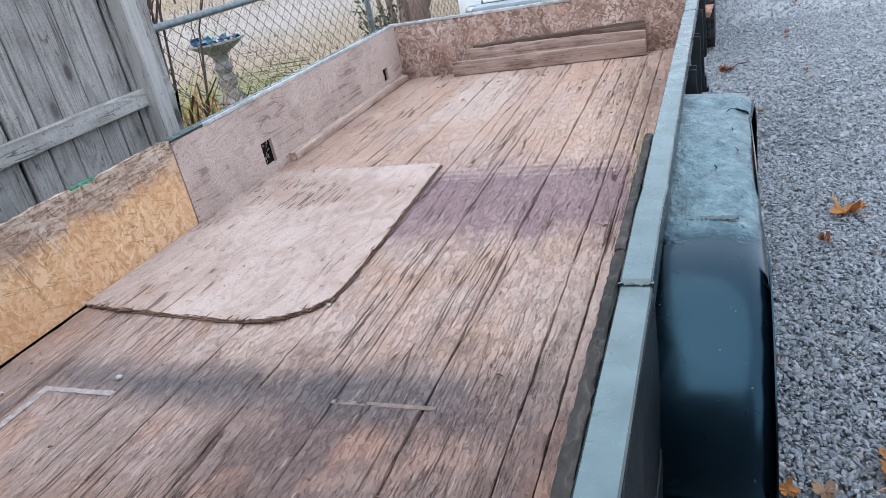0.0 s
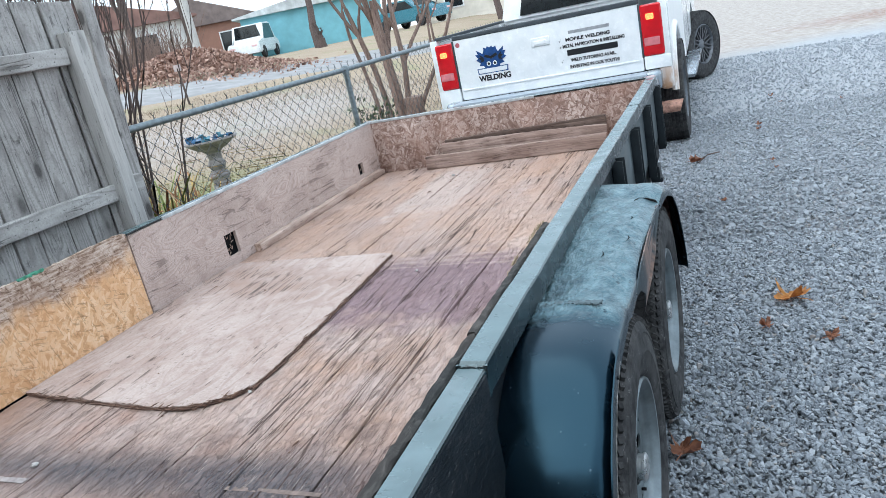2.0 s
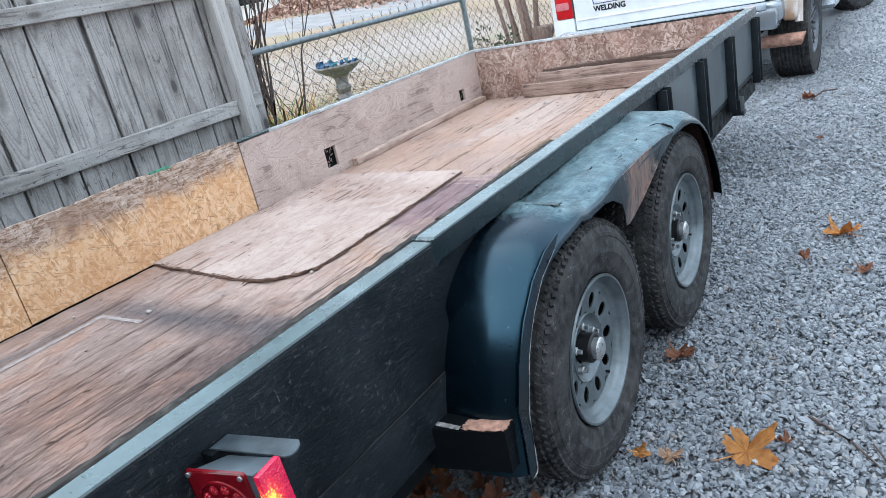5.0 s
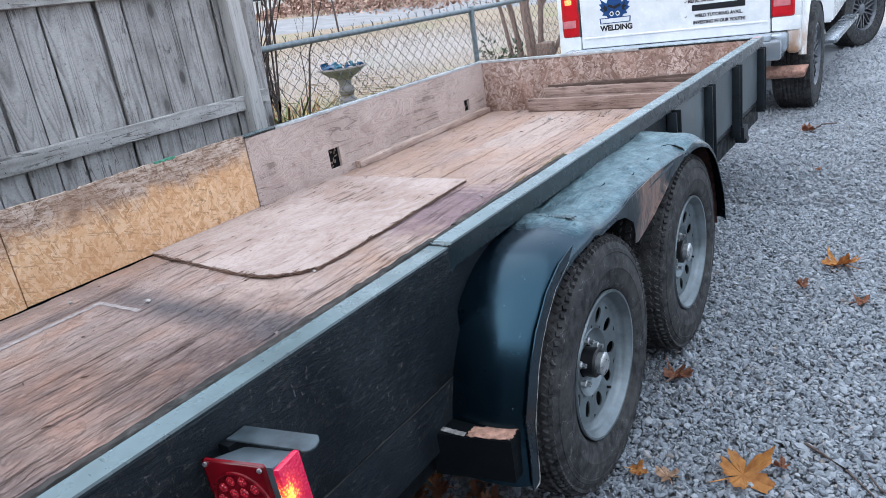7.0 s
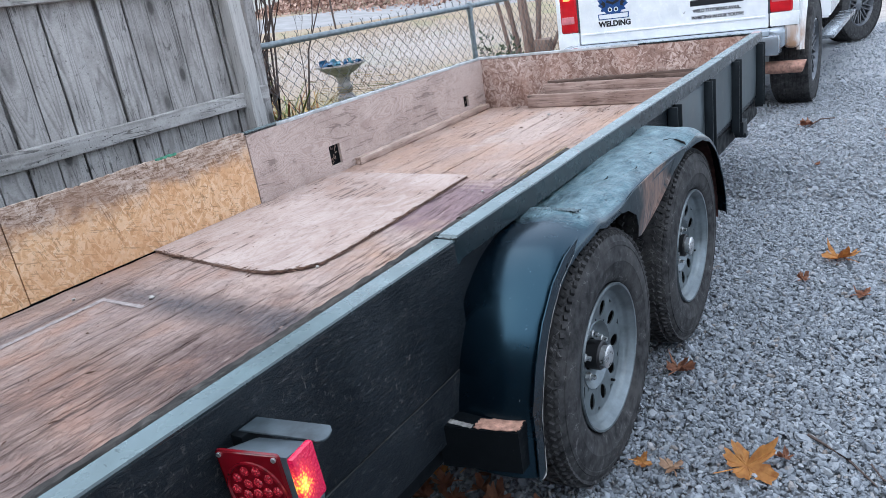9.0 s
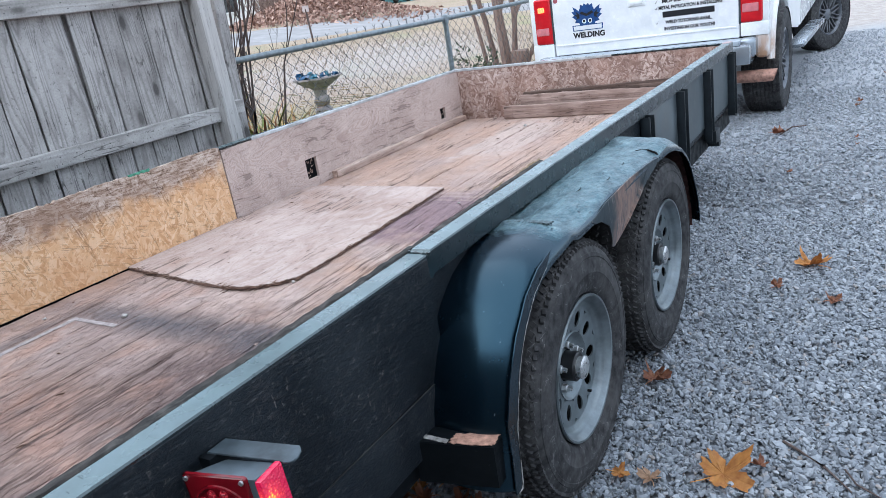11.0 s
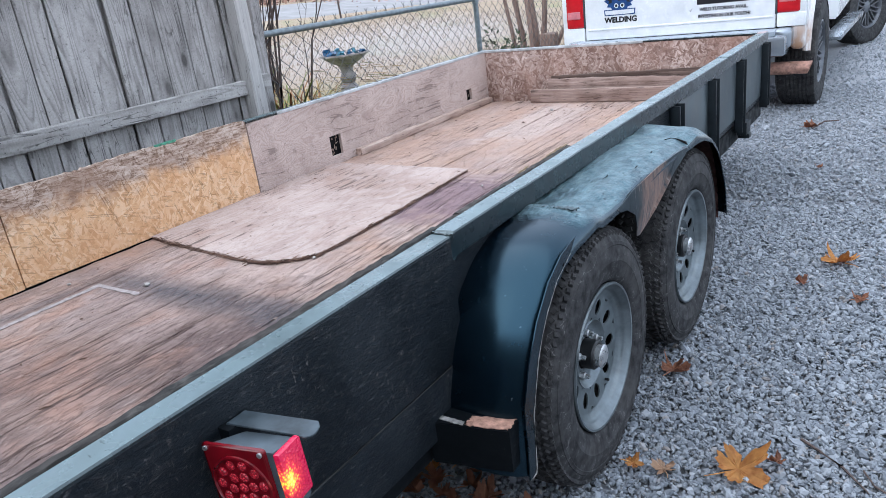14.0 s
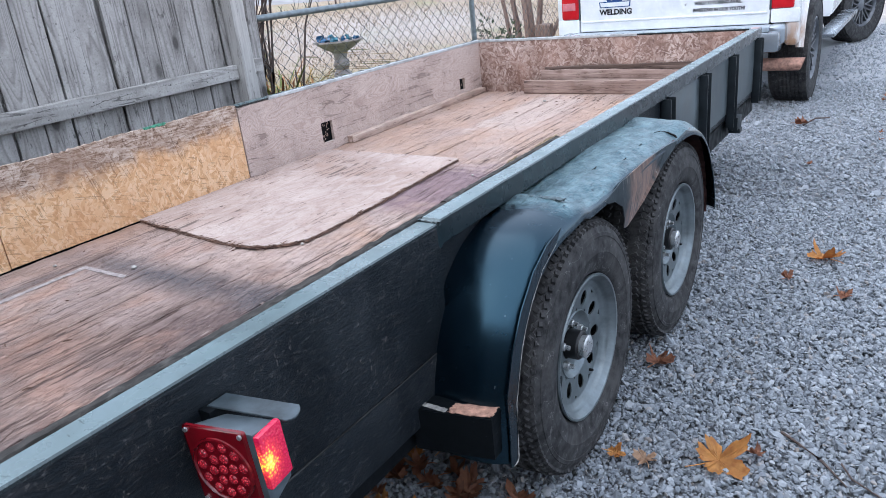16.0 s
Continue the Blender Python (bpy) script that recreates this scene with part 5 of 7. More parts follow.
part("rear_lens", askew(lathe([(0.055, -1.1465), (0.054, -1.152), (0.051, -1.153), (0.0495, -1.1496), (0.0, -1.1496)], 40, "y", (0.287, 0, 0.712))), make_plain("dark_red_reflector", (0.15, 0.003, 0.008), 0.15, 0, 0.6, 0.4, 90), lamp, "round red lens over a cluster of lamps")
part("side_lens", askew(box(0.353, 0.365, -1.145, -1.095, 0.685, 0.773, 0.004)), RED_SIDE, lamp, "red side marker lens, glowing amber round its bulb")
for x in (0.236, 0.336):
    for z in (0.653, 0.774):
        part("screw", askew(lathe([(0.004, -1.149), (0.004, -1.152), (0.0, -1.153)], 8, "y", (x, 0, z))), HUB_STEEL, lamp)
for ring_n, ring_r in ((1, 0.0), (6, 0.02), (11, 0.039)):
    for k in range(ring_n):
        a = 2 * math.pi * k / ring_n + 0.2
        x, z = 0.287 + ring_r * math.cos(a), 0.712 + ring_r * math.sin(a)
        part("reflector", askew(lathe([(0.0084, -1.149), (0.0072, -1.1512), (0.004, -1.153), (0.0, -1.1538)], 10, "y", (x, 0, z))), RED_LENS, lamp)
out = [(0.21, -1.094), (0.33, -1.072)] + [(0.346 + 0.014 * math.cos(a), -1.058 + 0.014 * math.sin(a)) for a in (-1.3, -0.9, -0.4, 0.1, 0.6)] + [(0.353, -1.04), (0.342, -1.031), (0.21, -1.056)]
BRACKET = make_plain("dark_grey_bracket_steel", (0.05, 0.068, 0.08), 0.36, 0.3, 0.6, 0.6, 16, 0.001, False)
part("lamp_bracket", prism([(x + 0.008, y) for x, y in out], 2, 0.773, 0.7762, 0.0008), BRACKET, trailer, "dark grey steel bracket plate over the lamp")
part("lamp_mount", box(0.2108, 0.236, -1.105, -1.05, 0.66, 0.774, 0.002), FRAME_PAINT, trailer)

# twigs and rubbish caught in the wall slots
rnd = random.Random(33)
for y0, y1, z0, z1 in ((1.305, 1.39, 0.505, 0.61), (2.795, 2.855, 0.525, 0.597)):
    bm = bmesh.new()
    for k in range(16):
        p = Vector((XL - rnd.uniform(0.006, 0.018), rnd.uniform(y0, y1), rnd.uniform(z0, z1)))
        d = Vector((rnd.uniform(-0.1, 0.1), rnd.uniform(-1, 1), rnd.uniform(-1, 1))).normalized() * rnd.uniform(0.008, 0.025)
        tube([p - d / 2, p + d / 2], [0.0022, 0.0014], 4, bm)
    tagged(part("slot_litter", bm, BATTEN, trailer, "pale twigs caught in a slot"), kind="stuff")

# marks on the bed
part("paint_mark", join(rough_board(-1.478, -1.452, -1.25, -0.35, FLOOR + 0.001, FLOOR + 0.0022, 1, 60, 0.0012, 3, 0.0004), rough_board(-1.452, -1.22, -0.37, -0.35, FLOOR + 0.001, FLOOR + 0.0022, 0, 20, 0.0012, 4, 0.0004)), MARK_PAINT, trailer, "pale rubbed paint outline")
part("paint_mark", rough_board(-0.56, -0.29, -0.336, -0.322, FLOOR + 0.0006, FLOOR + 0.0014, 0, 22, 0.0008, 12, 0.0002), MARK_FAINT, trailer, "pale rubbed paint outline")


# the loose plywood sheet over part of the bed
def sheet_outline(seed, grow):
    rnd = random.Random(seed)
    pts = [(-1.748, 0.075), (-1.6, 0.055), (-1.42, 0.035), (-1.25, 0.015), (-1.08, 0.0), (-0.97, 0.005), (-0.9, 0.03), (-0.84, 0.075), (-0.795, 0.14), (-0.79, 0.3), (-0.8, 0.55), (-0.812, 0.8), (-0.825, 1.05), (-0.835, 1.27),
           (-0.86, 1.285), (-1.1, 1.29), (-1.4, 1.3), (-1.748, 1.3)]
    out = []
    for (x, y), (x2, y2) in zip(pts, pts[1:] + pts[:1]):
        for k in range(9):
            t = k / 9
            px, py = x + (x2 - x) * t, y + (y2 - y) * t
            if px > -1.74 and py < 1.28:
                px += rnd.uniform(-0.003, 0.003) + grow
                py += rnd.uniform(-0.003, 0.003) - grow
            out.append((px, py))
    return out


EDGE_SPLINTER = make_wood("reddish_torn_splinters", ((0.05, 0.03, 0.022), (0.16, 0.09, 0.065), (0.36, 0.24, 0.18)), 1)
sheet = thing("plywood_sheet", (-1.3, 0.65, FLOOR), "weathered delaminating plywood sheet lying on the trailer bed", "plywood")
for k, (z0, z1, g) in enumerate(((0.0025, 0.005, 0.009), (0.005, 0.008, 0.004), (0.008, 0.0115, 0.0))):
    part("ply_layer", prism(sheet_outline(20 + k, g), 2, FLOOR + z0, FLOOR + z1), PATCH_WOOD if k == 2 else EDGE_WOOD, sheet, smooth=False)
# splinters torn up along its curved edge
rnd = random.Random(71)
edge = sheet_outline(20, 0.006)
edge = [p for p in edge if p[1] < 1.2 and p[0] > -1.72]
bm = bmesh.new()
for k in range(150):
    x, y = rnd.choice(edge)
    x, y = x + rnd.uniform(-0.012, 0.012), y + rnd.uniform(-0.012, 0.012)
    d = Vector((rnd.uniform(-0.35, 0.35), rnd.choice((-1, 1)), rnd.uniform(-0.05, 0.12))).normalized() * rnd.uniform(0.02, 0.06)
    if y < 0.1 and rnd.random() < 0.55:
        d = Vector((1, rnd.uniform(-0.3, 0.1), rnd.uniform(0, 0.12))).normalized() * rnd.uniform(0.02, 0.07)
    p = Vector((x, y, FLOOR + rnd.uniform(0.008, 0.014)))
    tube([p - d / 2, p, p + d / 2], [0.0006, rnd.uniform(0.0012, 0.0024), 0.0005], 4, bm)
tagged(part("splinter_fringe", bm, EDGE_SPLINTER, sheet, "dark torn splinters along the sheet edge"), kind="stuff")

# chips and crumbs lying about the bed
rnd = random.Random(15)
bm = bmesh.new()
for k in range(110):
    x, y = rnd.uniform(-1.7, 0.1), rnd.uniform(-1.6, 2.9)
    if k % 3 == 0:
        x, y = rnd.gauss(-0.9, 0.35), rnd.gauss(2.7, 0.12)
    z = FLOOR + (0.0125 if x < -0.78 and 0.0 < y < 1.28 else 0.002)
    s = rnd.uniform(0.0015, 0.0045)
    d = Vector((rnd.uniform(-1, 1), rnd.uniform(-1, 1), 0)).normalized() * s * rnd.uniform(0.8, 3.5)
    tube([Vector((x, y, z + 0.001)) - d, Vector((x, y, z + s * 0.6)), Vector((x, y, z + 0.001)) + d], [s * 0.3, s * 0.7, s * 0.25], 5, bm)
bm2 = link("wood_chips", bm, EDGE_SPLINTER, (-0.8, 0.6, FLOOR))
tagged(bm2, "scattered dark wood chips on the trailer bed", "debris", kind="stuff")
for x, y, s in ((-1.25, -0.3, 0.011), (-1.6, -0.4, 0.008), (-0.79, 0.1, 0.008), (-1.05, 2.72, 0.012), (-0.62, 1.05, 0.007)):
    bm = bmesh.new()
    bmesh.ops.create_icosphere(bm, subdivisions=2, radius=s)
    for v in bm.verts:
        v.co = v.co * rnd.uniform(0.75, 1.1)
        v.co.z = v.co.z * 0.7 + s * 0.6
        v.co += Vector((x, y, FLOOR + 0.001))
    solid("pebble", bm, make_plain("pale_pebble", (0.42, 0.4, 0.38), 0.8, 0, 0.3, 0.2, 60), (x, y, FLOOR), "small pale stone lying on the trailer bed", "stone", "stones on the bed")

# loose lumber against the front wall
bm = rough_board(-1.342, -0.105, 2.996, 3.032, FLOOR + 0.003, FLOOR + 0.093, 0, 24, 0.002, 31)
solid("lumber", bm, LUMBER, (-0.72, 3.014, FLOOR), "old weathered two-by-four lying across the bed", "lumber", "loose lumber")
bm = rough_board(-1.225, -0.11, 3.048, 3.066, FLOOR + 0.003, FLOOR + 0.15, 0, 24, 0.003, 33)
for v in bm.verts:
    if v.co.z > FLOOR + 0.1:
        v.co.z += 0.008 * math.sin((v.co.x + 1.2) * 3.1) + 0.008 - 0.015 * (v.co.x + 1.2)
solid("lumber", bm, LUMBER, (-0.67, 3.06, FLOOR), "old cracked plank standing against the front wall", "lumber", "loose lumber")
bm = rough_board(-1.205, -0.112, 3.0715, 3.0925, FLOOR + 0.003, FLOOR + 0.176, 0, 24, 0.002, 34)
for v in bm.verts:
    if v.co.z > FLOOR + 0.1:
        v.co.z += 0.016 * (v.co.x + 1.2)
solid("lumber", bm, SHADED_LUMBER, (-0.67, 3.082, FLOOR), "weathered plank standing against the front wall, painted dark for the shaded gap", "lumber", "loose lumber")

# ---- board fence ----
fence = thing("board_fence", (-2.27, 0.0, 0), "weathered grey wooden privacy fence with knotty boards", "fence")
rnd = random.Random(77)
seams = [1.37, 1.31, 1.165, 1.022, 0.905, 0.742, 0.611, 0.472, 0.338, 0.194, 0.059]
while seams[-1] > -2.3:
    seams.append(seams[-1] - rnd.uniform(0.134, 0.143))
for k, (edge, after) in enumerate(zip(seams, seams[1:])):
    w = edge - after
    bm = rough_board(-2.288 + rnd.uniform(-0.004, 0.004), -2.27 + rnd.uniform(-0.003, 0.003), edge - w + 0.0045, edge - 0.0045, 0.04, 1.86 + rnd.uniform(-0.02, 0.02), 2, 10, 0.0015, 200 + k, 0.003)
    bmesh.ops.transform(bm, matrix=Matrix.Translation((0, edge, 0)) @ Matrix.Rotation(radians(rnd.uniform(-0.35, 0.35)), 4, "X") @ Matrix.Translation((0, -edge, 0)), verts=bm.verts)
    part("board", bm, FENCE_WOOD, fence, at=(-2.28, edge, 0.04))
    bm = rough_board(-2.325, -2.308, edge - w * 1.5 + 0.002, edge - w * 0.5 - 0.002, 0.04, 1.85, 2, 4, 0.001, 900 + k, 0.003)
    part("board", bm, FENCE_WOOD, fence, at=(-2.3, edge, 0.04))
part("rail", rough_board(-2.266, -2.228, -2.3, 1.2, 0.882, 0.965, 1, 30, 0.0015, 301), FENCE_RAIL, fence, "grey horizontal fence rail")
part("rail", rough_board(-2.266, -2.228, -2.3, 1.2, 1.555, 1.635, 1, 30, 0.0015, 302), FENCE_RAIL, fence, "grey horizontal fence rail")


def leaning_post():
    bm = rough_board(-2.33, -2.275, 1.33, 1.405, 0.0, 1.9, 2, 16, 0.002, 304, 0.005)
    for v in bm.verts:
        v.co.y += 0.058 * v.co.z - 0.01
    return bm


bm = rough_board(-2.268, -2.18, 1.205, 1.295, 0.0, 1.70, 2, 16, 0.002, 303, 0.005)
part("post", bm, FENCE_POST, fence, "pale grey square post")
part("post", leaning_post(), FENCE_WOOD, fence, "dark grey end post")
part("spacer_block", rough_board(-2.274, -2.235, 1.31, 1.405, 0.905, 0.972, 2, 3, 0.002, 306, 0.004), FENCE_RAIL, fence, "short wooden block on the end post")
NAIL = make_plain("dark_nail_heads", (0.03, 0.03, 0.032), 0.6, 0.5)
bm = bmesh.new()
for z0 in (0.9, 0.94, 1.575, 1.61):
    for j in range(24):
        y = 1.12 - 0.132 * j + rnd.uniform(-0.03, 0.03)
        join(bm, lathe([(0.0028, -2.2285), (0.0025, -2.2265), (0.0, -2.226)], 6, "x", (0, y, z0 + rnd.uniform(-0.008, 0.008))))
tagged(part("nail_heads", bm, NAIL, fence), kind="stuff")

# ---- chain-link fence ----
chain = thing("chain_link_fence", (-2.42, 4.15, 0), "galvanised chain-link fence with a round top rail", "fence")
for y in (1.46, 4.16, 7.3, 10.4):
    part("post", tube([(-2.42, y, 0.0), (-2.42, y, 1.16)], 0.024, 12), ZINC, chain, "grey-green steel post")
    part("post_cap", lathe([(0.03, 1.13), (0.032, 1.17), (0.026, 1.2), (0.0, 1.215)], 14, "z", (-2.42, y, 0)), ZINC, chain)
part("top_rail", tube([(-2.42, 1.4, 1.185), (-2.42, 4.2, 1.172), (-2.42, 7.3, 1.178), (-2.42, 10.4, 1.185)], 0.021, 12), ZINC, chain, "round galvanised top rail")


def chain_wires():
    """Zigzag wires, each hooked to the next, with twisted ends standing over the rail."""
    step, half, r = 0.058, 0.0295, 0.0021
    n = int((10.3 - 1.45) / step)
    rows = int((1.25 - 0.06) / 0.05)
    verts, faces = [], []
    for i in range(n):
        base = 1.46 + i * step
        pts = []
        for j in range(rows + 1):
            side = (j + i) % 2
            pts.append((-2.446 + (0.004 if side else -0.004), base + (half if side else -half), 0.06 + j * 0.05))
        pts.append((-2.446, base + (half if ((rows + i) % 2) else -half) * 0.4, pts[-1][2] + 0.03))
        for (ax, ay, az), (bx, by, bz) in zip(pts, pts[1:]):
            d = Vector((bx - ax, by - ay, bz - az)).normalized()
            u = d.cross(Vector((1, 0, 0))).normalized() * r
            w = Vector((r, 0, 0))
            o = len(verts)
            for p in ((ax, ay, az), (bx, by, bz)):
                for q in (u, w, -u, -w):
                    verts.append(Vector(p) + q - Vector((-2.42, 4.15, 0)))
            faces += [(o + e, o + (e + 1) % 4, o + 4 + (e + 1) % 4, o + 4 + e) for e in range(4)]
    ob = pydata("wire_mesh", [tuple(v) for v in verts], faces, make_plain("dull_zinc_wire", (0.09, 0.095, 0.1), 0.55, 0.4, 0.5, 0.4, 30, 0.0, False))
    ob.parent = chain
    tagged(ob, "diamond wire mesh", kind="stuff")


chain_wires()

# ---- bird bath ----
CONCRETE = make_plain("mossy_cast_concrete", (0.27, 0.25, 0.245), 0.9, 0, 0.3, 0.35, 14, 0.006)
BLUE_GLASS = make_plain("blue_glass", (0.015, 0.07, 0.15), 0.12, 0, 0.6, 0.5, 30)
TEAL_GLASS = make_plain("teal_glass", (0.04, 0.16, 0.22), 0.15, 0, 0.6, 0.4, 30)
BX, BY = -3.80, 3.87
bz = float(rise(BX, BY)) + 0.02
bath = thing("bird_bath", (BX, BY, bz), "grey concrete bird bath holding blue glass ornaments", "bird bath")
part("pedestal", lathe([(0.17, bz), (0.17, bz + 0.05), (0.13, bz + 0.08), (0.09, bz + 0.13), (0.075, bz + 0.2), (0.095, bz + 0.26), (0.062, bz + 0.31), (0.085, bz + 0.36), (0.06, bz + 0.41), (0.07, bz + 0.47), (0.12, bz + 0.51)], 28, "z", (BX, BY, 0)), CONCRETE, bath, "turned mossy concrete pedestal")
part("basin", lathe([(0.05, bz + 0.495), (0.13, bz + 0.505), (0.19, bz + 0.545), (0.225, bz + 0.572), (0.248, bz + 0.582), (0.246, bz + 0.598), (0.222, bz + 0.595), (0.16, bz + 0.57), (0.0, bz + 0.56)], 40, "z", (BX, BY, 0)), CONCRETE, bath, "shallow round concrete basin")
for j, (dx, dy, s, mt) in enumerate(((-0.12, -0.1, 0.06, BLUE_GLASS), (-0.06, -0.12, 0.065, BLUE_GLASS), (0.0, -0.06, 0.06, TEAL_GLASS), (0.08, -0.02, 0.04, BLUE_GLASS), (-0.16, -0.02, 0.045, TEAL_GLASS), (0.17, 0.06, 0.04, BLUE_GLASS), (0.02, 0.12, 0.04, TEAL_GLASS))):
    bm = bmesh.new()
    bmesh.ops.create_icosphere(bm, subdivisions=2, radius=s)
    rr = random.Random(400 + j)
    for v in bm.verts:
        v.co *= rr.choice((0.35, 0.5, 1.25))
        v.co.z *= 0.75
        v.co += Vector((BX + dx, BY + dy, bz + 0.585 + s * 0.35))
    solid("glass_ornament", bm, mt, (BX + dx, BY + dy, bz + 0.6), "lump of blue glass resting in the bird bath", "ornament", "glass ornaments")

# ---- plants ----
BARK = make_wood("reddish_smooth_bark", ((0.1, 0.065, 0.055), (0.22, 0.15, 0.125), (0.33, 0.25, 0.21)), 2, bump=0.006)
TWIG = make_wood("dark_twig_bark", ((0.04, 0.03, 0.028), (0.1, 0.075, 0.068), (0.19, 0.14, 0.125)), 2, bump=0.003)


def grow(bm, rr, p, d, length, radius, depth, up=0.25):
    """A limb that bends and forks."""
    pts, radii = [Vector(p)], [radius]
    steps = 4
    d = Vector(d).normalized()
    for s in range(steps):
        d = (d + Vector((rr.uniform(-0.16, 0.16), rr.uniform(-0.16, 0.16), up * 0.25))).normalized()
        pts.append(pts[-1] + d * length / steps)
        radii.append(radius * (1 - 0.42 * (s + 1) / steps))
    tube(pts, radii, 6 if radius > 0.012 else 4, bm)
    if depth:
        for f in range(rr.choice((2, 3))):
            i = rr.choice((2, 3, 4))
            side = (d + Vector((rr.uniform(-0.75, 0.75), rr.uniform(-0.75, 0.75), rr.uniform(0.0, 0.4)))).normalized()
            grow(bm, rr, pts[i], side, length * rr.uniform(0.55, 0.8), radii[i] * 0.72, depth - 1, up)


def shrub(x, y, n, height, spread, seed, name, label, mat, thick):
    rr = random.Random(seed)
    z = float(rise(x, y)) - 0.03
    base = thing(name, (x, y, z), label, "shrub" if thick < 0.02 else "tree")
    for i in range(n):
        a = rr.uniform(0, 2 * math.pi)
        r = spread * math.sqrt(rr.random())
        bm = bmesh.new()
        p = (x + r * math.cos(a), y + r * math.sin(a), z)
        grow(bm, rr, p, (0.05 * math.cos(a) * rr.random(), 0.05 * math.sin(a) * rr.random(), 1), height * rr.uniform(0.35, 0.55), thick * rr.uniform(0.6, 1.2), 3, 1.2)
        part("stem", bm, mat, base)
    return base


shrub(-2.74, 1.64, 30, 3.4, 0.15, 7, "bare_shrub", "leafless shrub of many dark stems beside the fence", TWIG, 0.0115)
shrub(-2.7, 2.02, 3, 2.1, 0.05, 8, "bare_shrub", "leafless shrub of a few thin stems by the fence", TWIG, 0.011)
shrub(-4.6, 3.6, 5, 2.6, 0.2, 19, "bare_shrub", "leafless reddish shrub in the yard", BARK, 0.009)


def yard_tree():
    rr = random.Random(41)
    x, y = -3.62, 7.6
    z = float(rise(x, y)) - 0.04
    t = thing("yard_tree", (x, y, z), "leafless multi-stemmed tree with smooth reddish bark", "tree")
    for i, (dx, dy, lean, r) in enumerate(((0.05, 0, (0.02, 0, 1), 0.085), (-0.13, 0.03, (-0.16, 0.05, 1), 0.05), (0.15, -0.05, (0.2, 0.0, 1), 0.05), (-0.25, 0.0, (-0.34, 0.0, 1), 0.035), (0.2, 0.08, (0.4, 0.1, 1), 0.035))):
        bm = bmesh.new()
        grow(bm, rr, (x + dx, y + dy, z), lean, 1.7, r, 3, 0.3)
        part("trunk" if i == 0 else "stem", bm, BARK, t)
    bm = rough_board(-3.42, -3.2, 7.36, 7.56, float(rise(-3.3, 7.4)) - 0.03, 0.52, 2, 6, 0.012, 51, 0.04)
    solid("stump", bm, BARK, (-3.3, 7.46, float(rise(-3.3, 7.4)) - 0.03), "short sawn tree stump beside the tree", "stump")


yard_tree()


def blades(name, x, y, n, spread, height, seed, mats, label, category="plant", lean=1.0):
    """A tuft of bent flat blades."""
    rr = random.Random(seed)
    z = float(rise(x, y)) - 0.03
    t = thing(name, (x, y, z), label, category)
    for g, mt in enumerate(mats):
        bm = bmesh.new()
        for i in range(n):
            a, r = rr.uniform(0, 6.283), spread * math.sqrt(rr.random())
            p = Vector((x + r * math.cos(a), y + r * math.sin(a), z))
            out = Vector((math.cos(a + rr.uniform(-1, 1)), math.sin(a + rr.uniform(-1, 1)), 0))
            side = out.cross(Vector((0, 0, 1))) * rr.uniform(0.006, 0.014)
            h = height * rr.uniform(0.5, 1.1)
            prev = None
            for s in range(5):
                u = s / 4
                c = p + Vector((0, 0, h * math.sin(u * 1.9) / math.sin(1.6) if lean > 0.5 else h * u)) + out * h * 0.8 * lean * u * u
                wd = side * (1 - 0.85 * u)
                cur = [bm.verts.new(c - wd), bm.verts.new(c + wd + Vector((0, 0, 0.003)))]
                if prev:
                    bm.faces.new((prev[0], prev[1], cur[1], cur[0]))
                prev = cur
        tagged(part("foliage", bm, mt, t, smooth=False), kind="stuff")
    return t


DRY = make_plain("dry_yellow_leaf", (0.42, 0.29, 0.12), 0.8, 0, 0.3, 0.5, 9)
DRY2 = make_plain("dry_brown_leaf", (0.28, 0.13, 0.06), 0.85, 0, 0.3, 0.5, 9)
GREENL = make_plain("dull_green_leaf", (0.16, 0.2, 0.05), 0.7, 0, 0.3, 0.5, 9)
blades("dry_lilies", -2.72, 1.95, 70, 0.16, 0.78, 5, (DRY, DRY2, GREENL), "clump of dried yellow and brown lily leaves")
blades("dry_lilies", -2.68, 2.25, 60, 0.16, 0.66, 6, (DRY2, DRY), "clump of dried brown lily leaves")
blades("dry_lilies", -2.95, 2.5, 40, 0.2, 0.45, 16, (DRY, GREENL), "clump of dried yellow lily leaves")


def leafy_bush(x, y, seed):
    rr = random.Random(seed)
    z = float(rise(x, y)) - 0.03
    t = thing("small_evergreen", (x, y, z), "small dark evergreen bush by the tree", "bush")
    bm = bmesh.new()
    leaf = bmesh.new()
    for i in range(14):
        a = rr.uniform(0, 6.283)
        d = Vector((math.cos(a) * 0.5, math.sin(a) * 0.5, 1)).normalized()
        tip = Vector((x, y, z)) + d * rr.uniform(0.35, 0.75)
        tube([(x, y, z), Vector((x, y, z)) + d * 0.2, tip], [0.01, 0.007, 0.003], 4, bm)
        for j in range(16):
            c = Vector((x, y, z)).lerp(tip, rr.uniform(0.4, 1.05)) + Vector((rr.uniform(-1, 1), rr.uniform(-1, 1), rr.uniform(-1, 1))) * 0.07
            u = Vector((rr.uniform(-1, 1), rr.uniform(-1, 1), rr.uniform(-1, 1))).normalized() * 0.035
            w = u.orthogonal().normalized() * 0.014
            leaf.faces.new([leaf.verts.new(c + q) for q in (-u, w, u, -w)])
    part("branches", bm, TWIG, t)
    tagged(part("foliage", leaf, make_plain("dark_evergreen_leaf", (0.05, 0.07, 0.035), 0.6, 0, 0.4, 0.5, 9), t, smooth=False), kind="stuff")


leafy_bush(-3.3, 6.2, 61)


